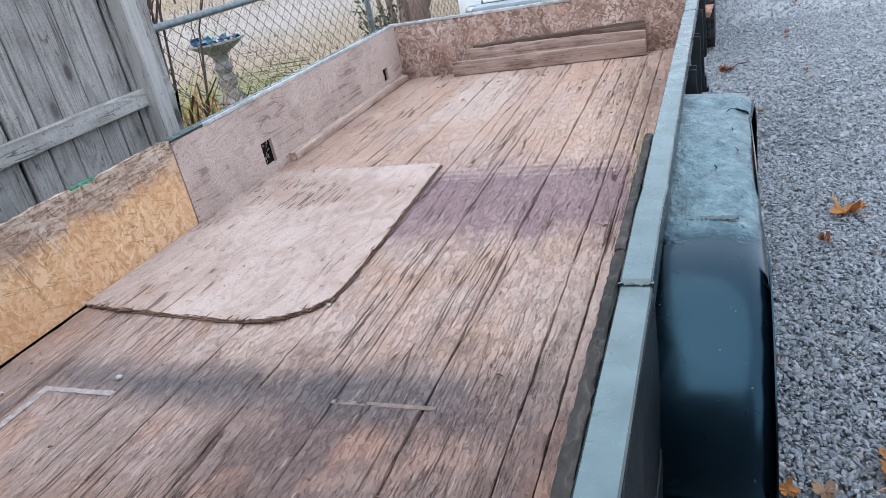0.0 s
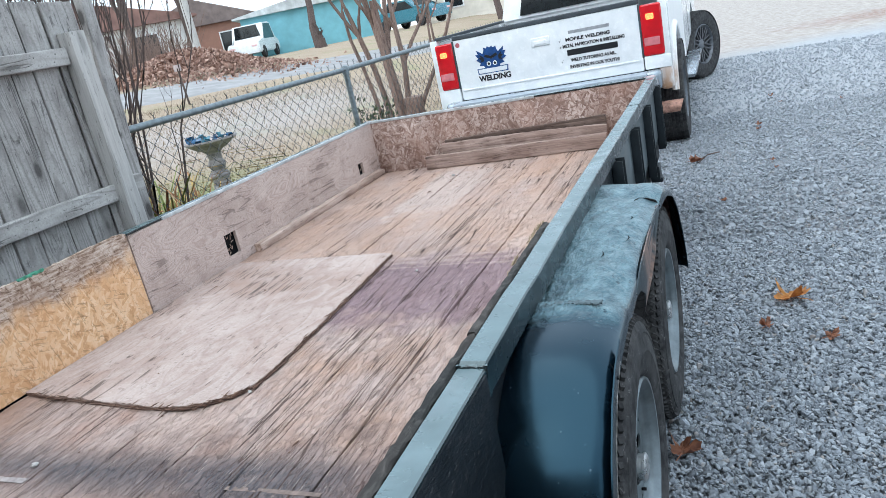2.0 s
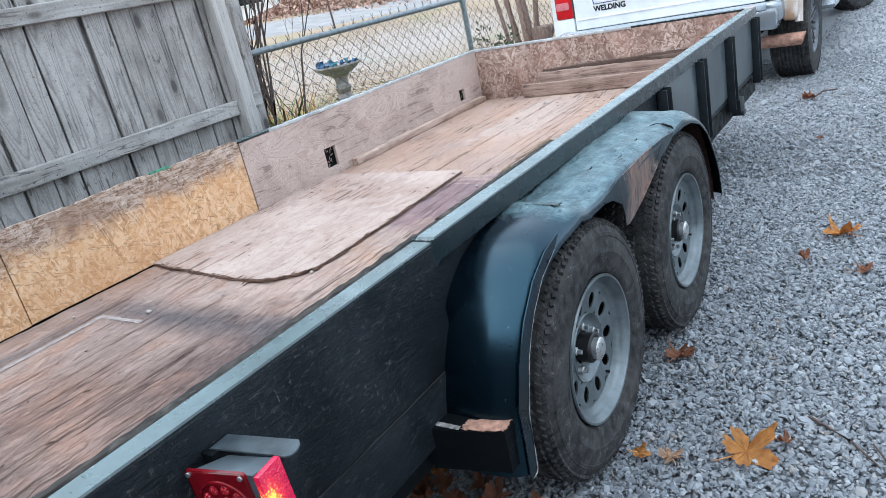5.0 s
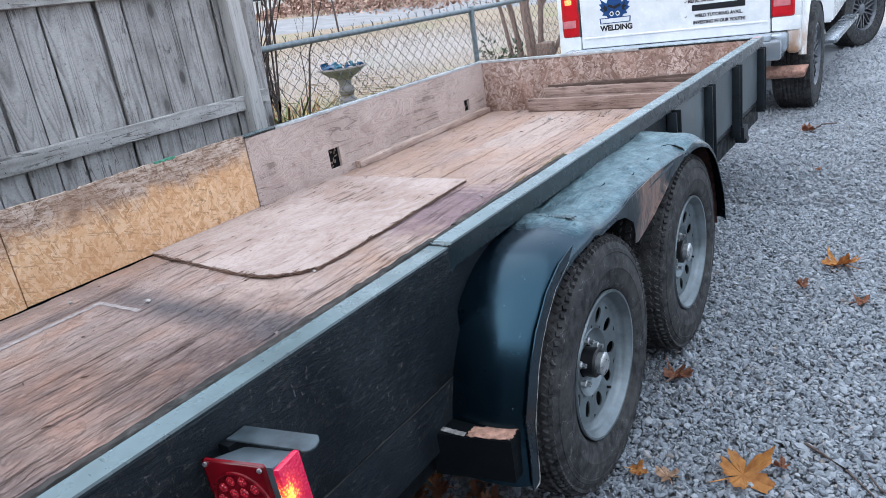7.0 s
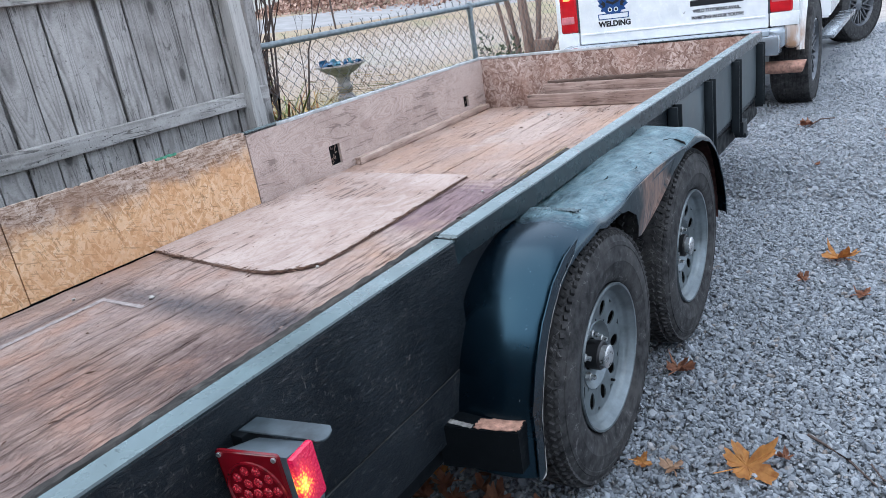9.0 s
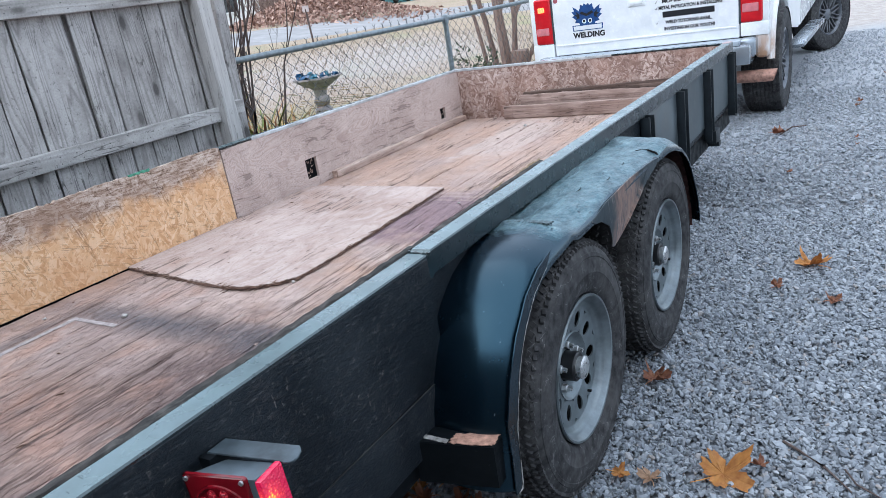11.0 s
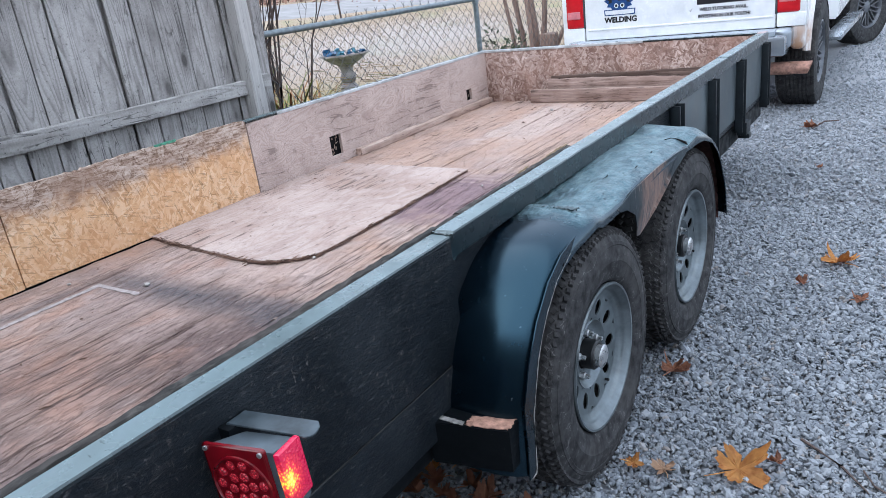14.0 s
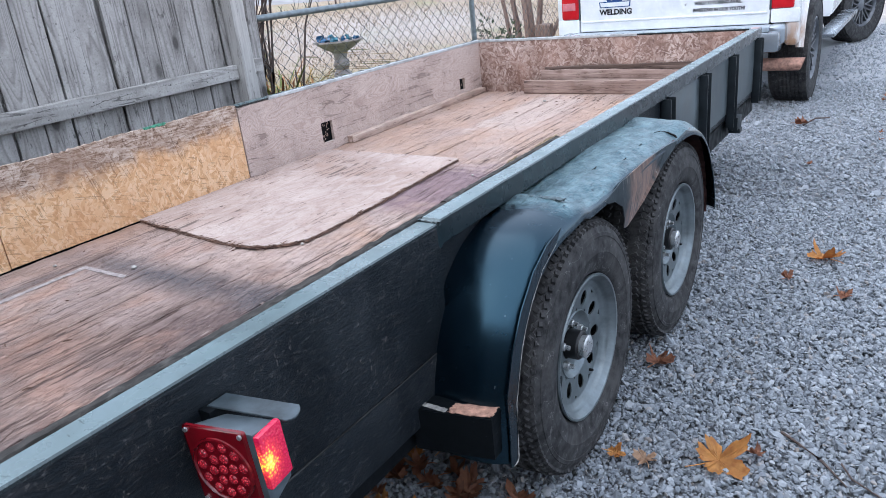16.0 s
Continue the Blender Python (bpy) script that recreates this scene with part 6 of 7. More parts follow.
def lawn_tufts():
    """Short straw and green grass over the near yard."""
    rng = np.random.default_rng(8)
    n = 26000
    x = -2.5 - 7.2 * rng.random(n) ** 1.3
    y = rng.uniform(1.2, 13, n)
    z = rise(x, y) - 0.015
    a = rng.uniform(0, 6.283, n)
    h = rng.uniform(0.02, 0.06, n)
    w = rng.uniform(0.004, 0.009, n)
    dx, dy = np.cos(a), np.sin(a)
    b0 = np.stack([x - dy * w, y + dx * w, z], -1)
    b1 = np.stack([x + dy * w, y - dx * w, z], -1)
    t = np.stack([x + dx * h * 0.7, y + dy * h * 0.7, z + h], -1)
    v = np.stack([b0, b1, t], 1).reshape(-1, 3)
    m, nt, b = material("winter_grass", 0.85, spec=0.2)
    r = node(nt, "ShaderNodeNewGeometry").outputs["Random Per Island"]
    c = ramp(nt, r, [(0.0, (0.21, 0.155, 0.11)), (0.5, (0.315, 0.245, 0.185)), (1.0, (0.42, 0.345, 0.275))])
    c = blend(nt, calc(nt, "MULTIPLY", spot(nt, -3.6, 3.6, 1.3, 1.7, 0.6), 0.8), c, (0.17, 0.22, 0.07))
    colour(nt, b, c)
    tagged(pydata("lawn_grass", v, np.arange(3 * n).reshape(-1, 3), m), "short straw-coloured winter grass in the yard", "grass", kind="stuff")


lawn_tufts()


# ---- fallen leaves on the gravel ----
def leaf_material(name, a, b):
    m, nt, bs = material(name, 0.65, spec=0.3)
    v = place(nt, (1, 1, 1), True)
    c = blend(nt, grey(nt, noisy(nt, v, 40, 5), 0.35, 0.7), a, b)
    colour(nt, bs, c)
    relief(nt, bs, noisy(nt, v, 70, 4), 0.4, 0.002)
    return m


LEAF_ORANGE = leaf_material("orange_brown_leaf", (0.62, 0.31, 0.1), (0.42, 0.17, 0.055))
LEAF_BROWN = leaf_material("dark_brown_leaf", (0.34, 0.15, 0.085), (0.2, 0.09, 0.06))
LEAF_TAN = leaf_material("tan_leaf", (0.5, 0.33, 0.22), (0.36, 0.22, 0.14))


def lobed_leaf(x, y, size, turn, curl, mat, label, seed, z=0.022):
    """A lobed oak or maple leaf, curled, with its stalk."""
    rr = random.Random(seed)
    n = 60
    bm = bmesh.new()
    mid = bm.verts.new((0, 0, 0))
    reach = [rr.uniform(0.72, 1.12) for i in range(5)]
    ring = []
    for i in range(n):
        a = 2 * math.pi * i / n
        lobe = 0.42 + 0.58 * reach[int((a / (2 * math.pi) * 5 + 0.5) % 5)] * abs(math.cos(2.5 * a)) ** 0.75 + 0.07 * math.cos(17 * a) + rr.uniform(-0.07, 0.07)
        r = size * 0.5 * lobe
        ring.append(bm.verts.new((r * math.cos(a), r * math.sin(a), 0)))
    inner = [bm.verts.new(v.co * 0.5) for v in ring]
    for i in range(n):
        j = (i + 1) % n
        bm.faces.new((ring[i], ring[j], inner[j], inner[i]))
        bm.faces.new((inner[i], inner[j], mid))
    for v in bm.verts:
        d = v.co.length / (size * 0.5)
        v.co.z = curl * size * (d * d * 0.5 + 0.35 * math.sin(3 * math.atan2(v.co.y, v.co.x) + seed) * d * d) + rr.uniform(-0.02, 0.02) * size + 0.12 * size * math.sin(2 * math.atan2(v.co.y, v.co.x) + 1.3 * seed) * d
    bmesh.ops.solidify(bm, geom=bm.faces[:], thickness=0.0008)
    tube([(-size * 0.2, 0, 0.002), (-size * 0.5, size * 0.03, 0.006), (-size * 0.66, size * 0.07, 0.004)], [0.0022, 0.0016, 0.0012], 5, bm)
    bmesh.ops.transform(bm, matrix=Matrix.Translation((x, y, z)) @ Matrix.Rotation(turn, 4, "Z") @ Matrix.Rotation(rr.uniform(-0.25, 0.25), 4, "X"), verts=bm.verts)
    solid("fallen_leaf", bm, mat, (x, y, z), label, "leaf", "fallen leaves")


lobed_leaf(0.79, 1.6, 0.15, 2.6, 0.55, LEAF_ORANGE, "curled orange-brown oak leaf lying on the gravel", 1)
lobed_leaf(0.715, 0.06, 0.155, 0.9, 0.35, LEAF_ORANGE, "large orange-brown lobed leaf lying on the gravel", 2)
lobed_leaf(0.41, 0.5, 0.1, 1.4, 0.6, LEAF_BROWN, "small curled brown leaf on the gravel", 3)
lobed_leaf(0.455, -0.03, 0.06, 0.2, 0.3, LEAF_ORANGE, "small orange leaf scrap by the wheel", 4)
lobed_leaf(0.535, -0.02, 0.07, 2.2, 0.3, LEAF_TAN, "small tan leaf by the wheel", 5)
lobed_leaf(0.685, 1.34, 0.06, 1.2, 0.6, LEAF_BROWN, "small curled brown leaf on the gravel", 6)
lobed_leaf(0.9, 1.24, 0.07, 0.8, 0.5, LEAF_BROWN, "crumpled brown leaf on the gravel", 7)
lobed_leaf(0.345, 4.15, 0.13, 0.3, 0.5, LEAF_BROWN, "dry reddish leaf on the gravel", 8)
lobed_leaf(0.8, 0.13, 0.05, 0.3, 0.5, LEAF_BROWN, "small curled brown leaf on the gravel", 9)
rr = random.Random(99)
for i in range(44):
    x, y = rr.uniform(-0.35, 0.33), rr.uniform(-0.55, -0.12)
    lobed_leaf(x, y, rr.uniform(0.05, 0.1), rr.uniform(0, 6), rr.uniform(0.3, 0.7), rr.choice((LEAF_BROWN, LEAF_BROWN, LEAF_BROWN, LEAF_ORANGE)), "dead brown leaf under the trailer", 500 + i)
for i in range(16):
    x, y = rr.uniform(0.5, 2.6), rr.uniform(1.5, 7)
    lobed_leaf(x, y, rr.uniform(0.03, 0.06), rr.uniform(0, 6), 0.5, LEAF_BROWN, "dry brown leaf scrap on the gravel", 600 + i)


def ground_twig(points, r, label):
    bm = tube(points, [r, r * 0.9, r * 0.8, r * 0.4][:len(points)], 6)
    solid("twig", bm, TWIG, (points[0][0], points[0][1], 0.0), label, "twig", "twigs on the gravel")


ground_twig([(0.84, 0.27, 0.012), (0.89, 0.225, 0.018), (0.95, 0.185, 0.013), (1.02, 0.1, 0.012)], 0.0045, "thin dark twig lying on the gravel")
ground_twig([(0.355, 4.1, 0.02), (0.42, 4.2, 0.05), (0.5, 4.32, 0.03)], 0.006, "broken reddish twig lying on the gravel")
ground_twig([(1.0, 0.19, 0.012), (1.03, 0.13, 0.016), (1.1, 0.09, 0.012)], 0.003, "short thin twig lying on the gravel")

# ---- pickup truck ----
WHITE = make_paint("white_truck_paint", (0.7, 0.725, 0.745), 0.22, (0.3, 0.2, 0.14), 0.1, 0.5)


def make_rusty_white():
    m, nt, b = material("white_paint_with_rusty_arches", 0.3, spec=0.5)
    v = place(nt)
    c = blend(nt, grey(nt, noisy(nt, v, 4, 5), 0.35, 0.7), (0.68, 0.7, 0.715), (0.73, 0.745, 0.755))
    s = node(nt, "ShaderNodeSeparateXYZ", Vector=v)
    low = grey(nt, s.outputs[2], 0.56, 0.95, 1.0, 0.0)
    near = grey(nt, s.outputs[1], 4.85, 5.15, 1.0, 0.0)
    r = calc(nt, "MULTIPLY", calc(nt, "MULTIPLY", low, near), grey(nt, noisy(nt, place(nt, (9, 9, 3.5)), 1.0, 6, 0.7), 0.38, 0.6))
    colour(nt, b, blend(nt, r, c, (0.4, 0.24, 0.15)))
    return m


BODY = make_rusty_white()
GLASS_DARK = make_plain("dark_tinted_glass", (0.015, 0.018, 0.02), 0.06, 0, 0.6, 0.1)
TRIM_DARK = make_plain("dark_grey_plastic", (0.05, 0.06, 0.07), 0.55, 0, 0.4, 0.3, 10)
BUMPER = make_plain("dull_chrome_bumper", (0.36, 0.4, 0.44), 0.25, 0.7, 0.5, 0.15, 6)
ALLOY = make_plain("dark_alloy_wheel", (0.12, 0.13, 0.145), 0.4, 0.6, 0.5, 0.25, 10)
TAIL_RED = make_plain("red_tail_light_plastic", (0.55, 0.012, 0.02), 0.12, 0, 0.6, 0.15, 10)
LIT_ORANGE = make_lens("lit_tail_bulb", (0.9, 0.2, 0.05), (1, 0.22, 0.08), 1.6, 70)
CLEAR_PINK = make_plain("pink_reverse_lens", (0.62, 0.2, 0.22), 0.15, 0, 0.6, 0.15)
LOGO_BLUE = make_plain("blue_decal", (0.012, 0.06, 0.2), 0.4, 0, 0.4, 0.2, 30)
DECAL_BLACK = make_plain("black_decal", (0.015, 0.016, 0.02), 0.4, 0, 0.4, 0.1, 30)
DECAL_WHITE = make_plain("white_decal", (0.72, 0.74, 0.76), 0.4, 0, 0.4, 0.05, 30)

TCX, TGY = -0.79, 4.6
truck = thing("pickup_truck", (TCX, 7.2, 0), "white pickup truck with decals on its tailgate", "truck")
RH, FH = 5.17, 8.85      # rear and front wheel centres


def arch(cy, r, cz, n=12):
    return [(cy + r * math.cos(math.pi * k / n), cz + r * math.sin(math.pi * k / n)) for k in range(n + 1)]


def body_side(x0, x1):
    low = 0.62
    pts = [(TGY, low), (TGY + 0.02, 1.2), (6.72, 1.24), (6.72, low)]
    a = arch(RH, 0.5, 0.5)
    rear = [(TGY + 0.03, 0.62)] + [p for p in a[::-1] if p[1] > 0.58] + [(6.7, 0.52), (6.7, 1.24), (TGY + 0.03, 1.21)]
    return prism(rear, 0, x0, x1, 0.02)


part("bed_side", body_side(0.16, 0.21), BODY, truck, "white bed side, rusty round the wheel arch")
part("bed_side", body_side(-1.79, -1.74), BODY, truck)
for sx in (1, -1):
    pts = [(sx * 0.0, 0)]
    bm = tube([(TCX + sx * 1.0, y, z) for y, z in arch(RH, 0.49, 0.5)], 0.03, 8)
    part("wheel_flare", bm, BODY, truck)
part("bed_floor", box(-1.72, 0.14, TGY + 0.05, 6.7, 0.72, 0.76, 0.01), TRIM_DARK, truck)
part("bed_rail_cap", boxes((-1.745, -1.68, TGY + 0.02, 6.7, 1.235, 1.262)), TRIM_DARK, truck)
part("bed_rail_cap", boxes((0.1, 0.165, TGY + 0.02, 6.7, 1.235, 1.262)), TRIM_DARK, truck, "dark plastic bed rail cap")


def panel(x0, x1, z0, z1, y, depth, b):
    return box(x0, x1, y, y + depth, z0, z1, b, 3)


gate = part("tailgate", panel(-1.568, -0.008, 0.695, 1.215, TGY - 0.005, 0.06, 0.012), WHITE, truck, "white tailgate covered in decals")
part("gate_cap", panel(-1.57, -0.006, 1.212, 1.25, TGY - 0.01, 0.09, 0.01), TRIM_DARK, gate, "black plastic tailgate cap")
part("gate_crease", panel(-1.55, -0.03, 0.775, 0.79, TGY - 0.012, 0.02, 0.005), WHITE, gate)
part("gate_handle", join(panel(-0.89, -0.73, 1.035, 1.11, TGY - 0.014, 0.02, 0.012), panel(-0.865, -0.755, 1.05, 1.085, TGY - 0.022, 0.02, 0.01)), WHITE, gate, "white tailgate handle")
part("badge", lathe([(0.02, TGY - 0.007), (0.02, TGY - 0.004), (0, TGY - 0.004)], 16, "y", (-1.53, 0, 1.17)), make_plain("red_badge", (0.4, 0.1, 0.12), 0.4), gate, "small red badge")


def outline_shape(points, y, thick=0.002):
    return prism(points, 1, y - thick, y)


DY = TGY - 0.0055
rr = random.Random(3)
half = [(0.0, 0.105), (0.02, 0.118), (0.03, 0.1), (0.055, 0.112), (0.058, 0.085), (0.07, 0.06), (0.088, 0.075), (0.125, 0.1), (0.112, 0.062), (0.138, 0.06), (0.115, 0.028), (0.135, 0.015), (0.1, -0.012), (0.112, -0.035), (0.075, -0.04), (0.06, -0.07), (0.0, -0.075)]
part("emblem", outline_shape([(-1.25 + x, 1.0 + z) for x, z in half] + [(-1.25 - x, 1.0 + z) for x, z in half[-2:0:-1]], DY), LOGO_BLUE, gate, "winged blue emblem")
for sx in (-1, 1):
    part("emblem_wing", outline_shape([(-1.25 + sx * x, 1.0 + z) for x, z in ((0.066, 0.03), (0.1, 0.06), (0.09, 0.035), (0.112, 0.03), (0.088, 0.01), (0.098, -0.008), (0.066, 0.0))], DY - 0.002), DECAL_BLACK, gate)
    part("emblem_spot", outline_shape([(-1.25 + sx * 0.027 + 0.019 * math.cos(a / 12 * 6.283), 0.972 + 0.021 * math.sin(a / 12 * 6.283)) for a in range(12)], DY - 0.002), DECAL_WHITE, gate)
    part("emblem_dot", outline_shape([(-1.25 + sx * 0.027 + 0.011 * math.cos(a / 10 * 6.283), 0.972 + 0.012 * math.sin(a / 10 * 6.283)) for a in range(10)], DY - 0.0036), DECAL_BLACK, gate)
part("emblem_brow", outline_shape([(-1.31, 1.035), (-1.25, 1.01), (-1.19, 1.035), (-1.2, 1.055), (-1.25, 1.033), (-1.3, 1.055)], DY - 0.002), DECAL_BLACK, gate)
part("emblem_bar", outline_shape([(-1.375, 0.9), (-1.125, 0.9), (-1.12, 0.935), (-1.38, 0.935)], DY - 0.002), DECAL_WHITE, gate, "white name band outlined in blue")
part("emblem_bar_edge", outline_shape([(-1.385, 0.893), (-1.115, 0.893), (-1.11, 0.942), (-1.39, 0.942)], DY - 0.0008, 0.001), LOGO_BLUE, gate)


def lettering(text, x, z, height, width, y, mat, parent, label):
    """Flat lettering facing the rear."""
    cu = bpy.data.curves.new("lettering", "FONT")
    cu.body, cu.size, cu.extrude = text, height, 0.0006
    cu.offset = height * 0.045
    tmp = bpy.data.objects.new("lettering", cu)
    scene.collection.objects.link(tmp)
    bpy.context.view_layer.update()
    me = bpy.data.meshes.new_from_object(tmp.evaluated_get(bpy.context.evaluated_depsgraph_get()))
    bpy.data.objects.remove(tmp)
    xs = [v.co.x for v in me.vertices]
    s = width / (max(xs) - min(xs))
    bm = bmesh.new()
    bm.from_mesh(me)
    bpy.data.meshes.remove(me)
    for v in bm.verts:
        v.co = Vector((x + (v.co.x - min(xs)) * s, y - v.co.z, z + v.co.y))
    part("lettering", bm, mat, parent, label, smooth=False)


lettering("WELDING", -1.39, 0.835, 0.062, 0.29, DY - 0.001, DECAL_BLACK, gate, "black word on the tailgate")
lettering("MOBILE WELDING", -0.6, 1.035, 0.036, 0.36, DY - 0.001, DECAL_BLACK, gate, "line of small black lettering")
lettering("METAL FABRICATION & INSTALLING", -0.63, 0.985, 0.036, 0.5, DY - 0.001, DECAL_BLACK, gate, "line of small black lettering")
lettering("WELD TUTORING AVAIL.", -0.58, 0.868, 0.036, 0.37, DY - 0.001, DECAL_BLACK, gate, "line of small black lettering")
lettering("INVESTING IN OUR YOUTH!", -0.59, 0.815, 0.036, 0.4, DY - 0.001, DECAL_BLACK, gate, "line of small black lettering")
part("plain_bar", panel(-0.6, -0.19, 0.918, 0.965, DY - 0.001, 0.001, 0.0), DECAL_BLACK, gate, "solid black bar decal")
part("plain_bar", panel(-0.57, -0.24, 1.09, 1.115, DY - 0.001, 0.001, 0.0), make_plain("grey_decal", (0.3, 0.31, 0.33), 0.5), gate, "faint grey bar decal")
for z in (1.035, 0.985, 0.868):
    part("tick", outline_shape([(-0.66, z + 0.012), (-0.65, z), (-0.635, z + 0.028), (-0.65, z + 0.008)], DY - 0.001), DECAL_BLACK, gate)
for sx in (1, -1):
    x0, x1 = (0.0, 0.165) if sx > 0 else (-1.745, -1.58)
    tl = part("tail_light", panel(x0, x1, 0.805, 1.2, TGY - 0.012, 0.14, 0.025), TAIL_RED, truck, "red tail light, its upper bulb lit")
    part("lit_lens", panel(x0 + 0.045, x1 - 0.06, 1.085, 1.13, TGY - 0.018, 0.01, 0.012), LIT_ORANGE, tl, "glowing orange-red bulb")
    part("clear_lens", panel(x0 + 0.015, x1 - 0.03, 0.885, 0.95, TGY - 0.016, 0.01, 0.008), CLEAR_PINK, tl, "pale reversing lens")
    part("light_surround", panel(x0 - 0.012 if sx > 0 else x1 - 0.002, x0 + 0.003 if sx > 0 else x1 + 0.012, 0.8, 1.21, TGY - 0.006, 0.05, 0.003), TRIM_DARK, tl)
quarter = box(0.1, 0.208, TGY + 0.0, TGY + 0.36, 0.52, 0.72, 0.05, 3)
for v in quarter.verts:
    v.co.z += 0.35 * max(0.0, v.co.y - TGY - 0.1) if v.co.z < 0.6 else 0.0
part("rear_quarter", quarter, BODY, truck, "rust-stained lower rear corner")
part("rear_corner", boxes((0.0, 0.205, TGY - 0.004, TGY + 0.12, 0.7, 0.806), (0.14, 0.205, TGY, TGY + 0.1, 0.8, 1.24), bevel=0.012), WHITE, truck)
part("rear_corner", boxes((-1.785, -1.58, TGY - 0.004, TGY + 0.08, 0.62, 0.806), (-1.785, -1.72, TGY, TGY + 0.1, 0.8, 1.24), bevel=0.012), WHITE, truck)
bm = boxes((-1.68, 0.1, 4.4, 4.6, 0.5, 0.655), bevel=0.03)
for sx in (1, -1):
    corner = box(0.0, 0.125, 4.45, 4.66, 0.545, 0.695, 0.035, 3)
    for v in corner.verts:
        v.co.y += 0.6 * max(0.0, v.co.x - 0.05)
        v.co.x = v.co.x if sx > 0 else 2 * TCX - v.co.x
    join(bm, corner)
part("rear_bumper", bm, BUMPER, truck, "dull chrome rear bumper")
part("bumper_pad", box(-1.6, 0.02, 4.395, 4.6, 0.653, 0.692, 0.008), make_plain("blue_grey_bumper_pad", (0.33, 0.38, 0.43), 0.4, 0.0, 0.5, 0.15, 6), truck, "blue-grey bumper step pad")
bm = lathe([(0.036, -0.3), (0.038, 0.0), (0.05, 0.03), (0.05, 0.34), (0.044, 0.345), (0.04, 0.05)], 24, "x", (-0.1, 4.66, 0.375))
for v in bm.verts:
    v.co.x += 0.35 * (v.co.z - 0.375) if v.co.x > 0.1 else 0.0
part("exhaust_tip", bm, make_plain("pinkish_rusted_pipe", (0.42, 0.235, 0.18), 0.6, 0.2, 0.4, 0.45, 30, 0.002, False), truck, "large rusty exhaust tip")
part("underbody", boxes((-1.5, -0.08, 4.7, 10.0, 0.42, 0.62), bevel=0.03), BLACK, truck)


# cab
def cab():
    bm = bmesh.new()
    ys = [(6.75, 1.2, 0.0), (6.8, 1.6, 0.09), (6.95, 1.93, 0.2), (8.05, 1.95, 0.21), (8.75, 1.28, 0.03)]
    left = [bm.verts.new((-1.74 + i, y, z)) for y, z, i in ys]
    right = [bm.verts.new((0.16 - i, y, z)) for y, z, i in ys]
    for k in range(len(ys)):
        j = (k + 1) % len(ys)
        bm.faces.new((left[k], left[j], right[j], right[k]))
    bm.faces.new(left)
    bm.faces.new(right)
    bmesh.ops.bevel(bm, geom=bm.edges[:], offset=0.04, segments=2, affect="EDGES")
    return bm


part("cab", cab(), WHITE, truck, "white extended cab")
a = arch(FH, 0.5, 0.5)
low = [(6.75, 0.52)] + [p for p in a[::-1] if p[1] > 0.55] + [(10.1, 0.6), (10.15, 1.0), (9.9, 1.16), (8.75, 1.27), (6.75, 1.24)]
part("cab_side", prism(low, 0, 0.15, 0.205, 0.02), WHITE, truck)
part("cab_side", prism(low, 0, -1.785, -1.73, 0.02), WHITE, truck)
part("hood", prism([(8.7, 1.0), (8.7, 1.28), (9.9, 1.17), (10.15, 1.0), (10.15, 0.7), (8.7, 0.7)], 0, -1.7, 0.12, 0.03), WHITE, truck)
bm = prism([(-1.5, 1.27), (-0.08, 1.27), (-0.2, 1.78), (-1.38, 1.78)], 1, 6.735, 6.75)
for v in bm.verts:
    v.co.y += 0.12 * (v.co.z - 1.27)
part("rear_window", bm, GLASS_DARK, truck, "dark rear window")
part("door_gap", boxes((0.2045, 0.2065, 7.72, 7.73, 0.6, 1.24), bevel=0), BLACK, truck)
bm = prism([(6.0, 0.43), (6.12, 0.385), (8.15, 0.385), (8.28, 0.43), (8.15, 0.445), (6.12, 0.445)], 0, 0.17, 0.31, 0.012)
part("step_bar", bm, BUMPER, truck, "chrome side running board")
part("mirror", box(0.2, 0.4, 8.3, 8.4, 1.32, 1.52, 0.03, 3), TRIM_DARK, truck)


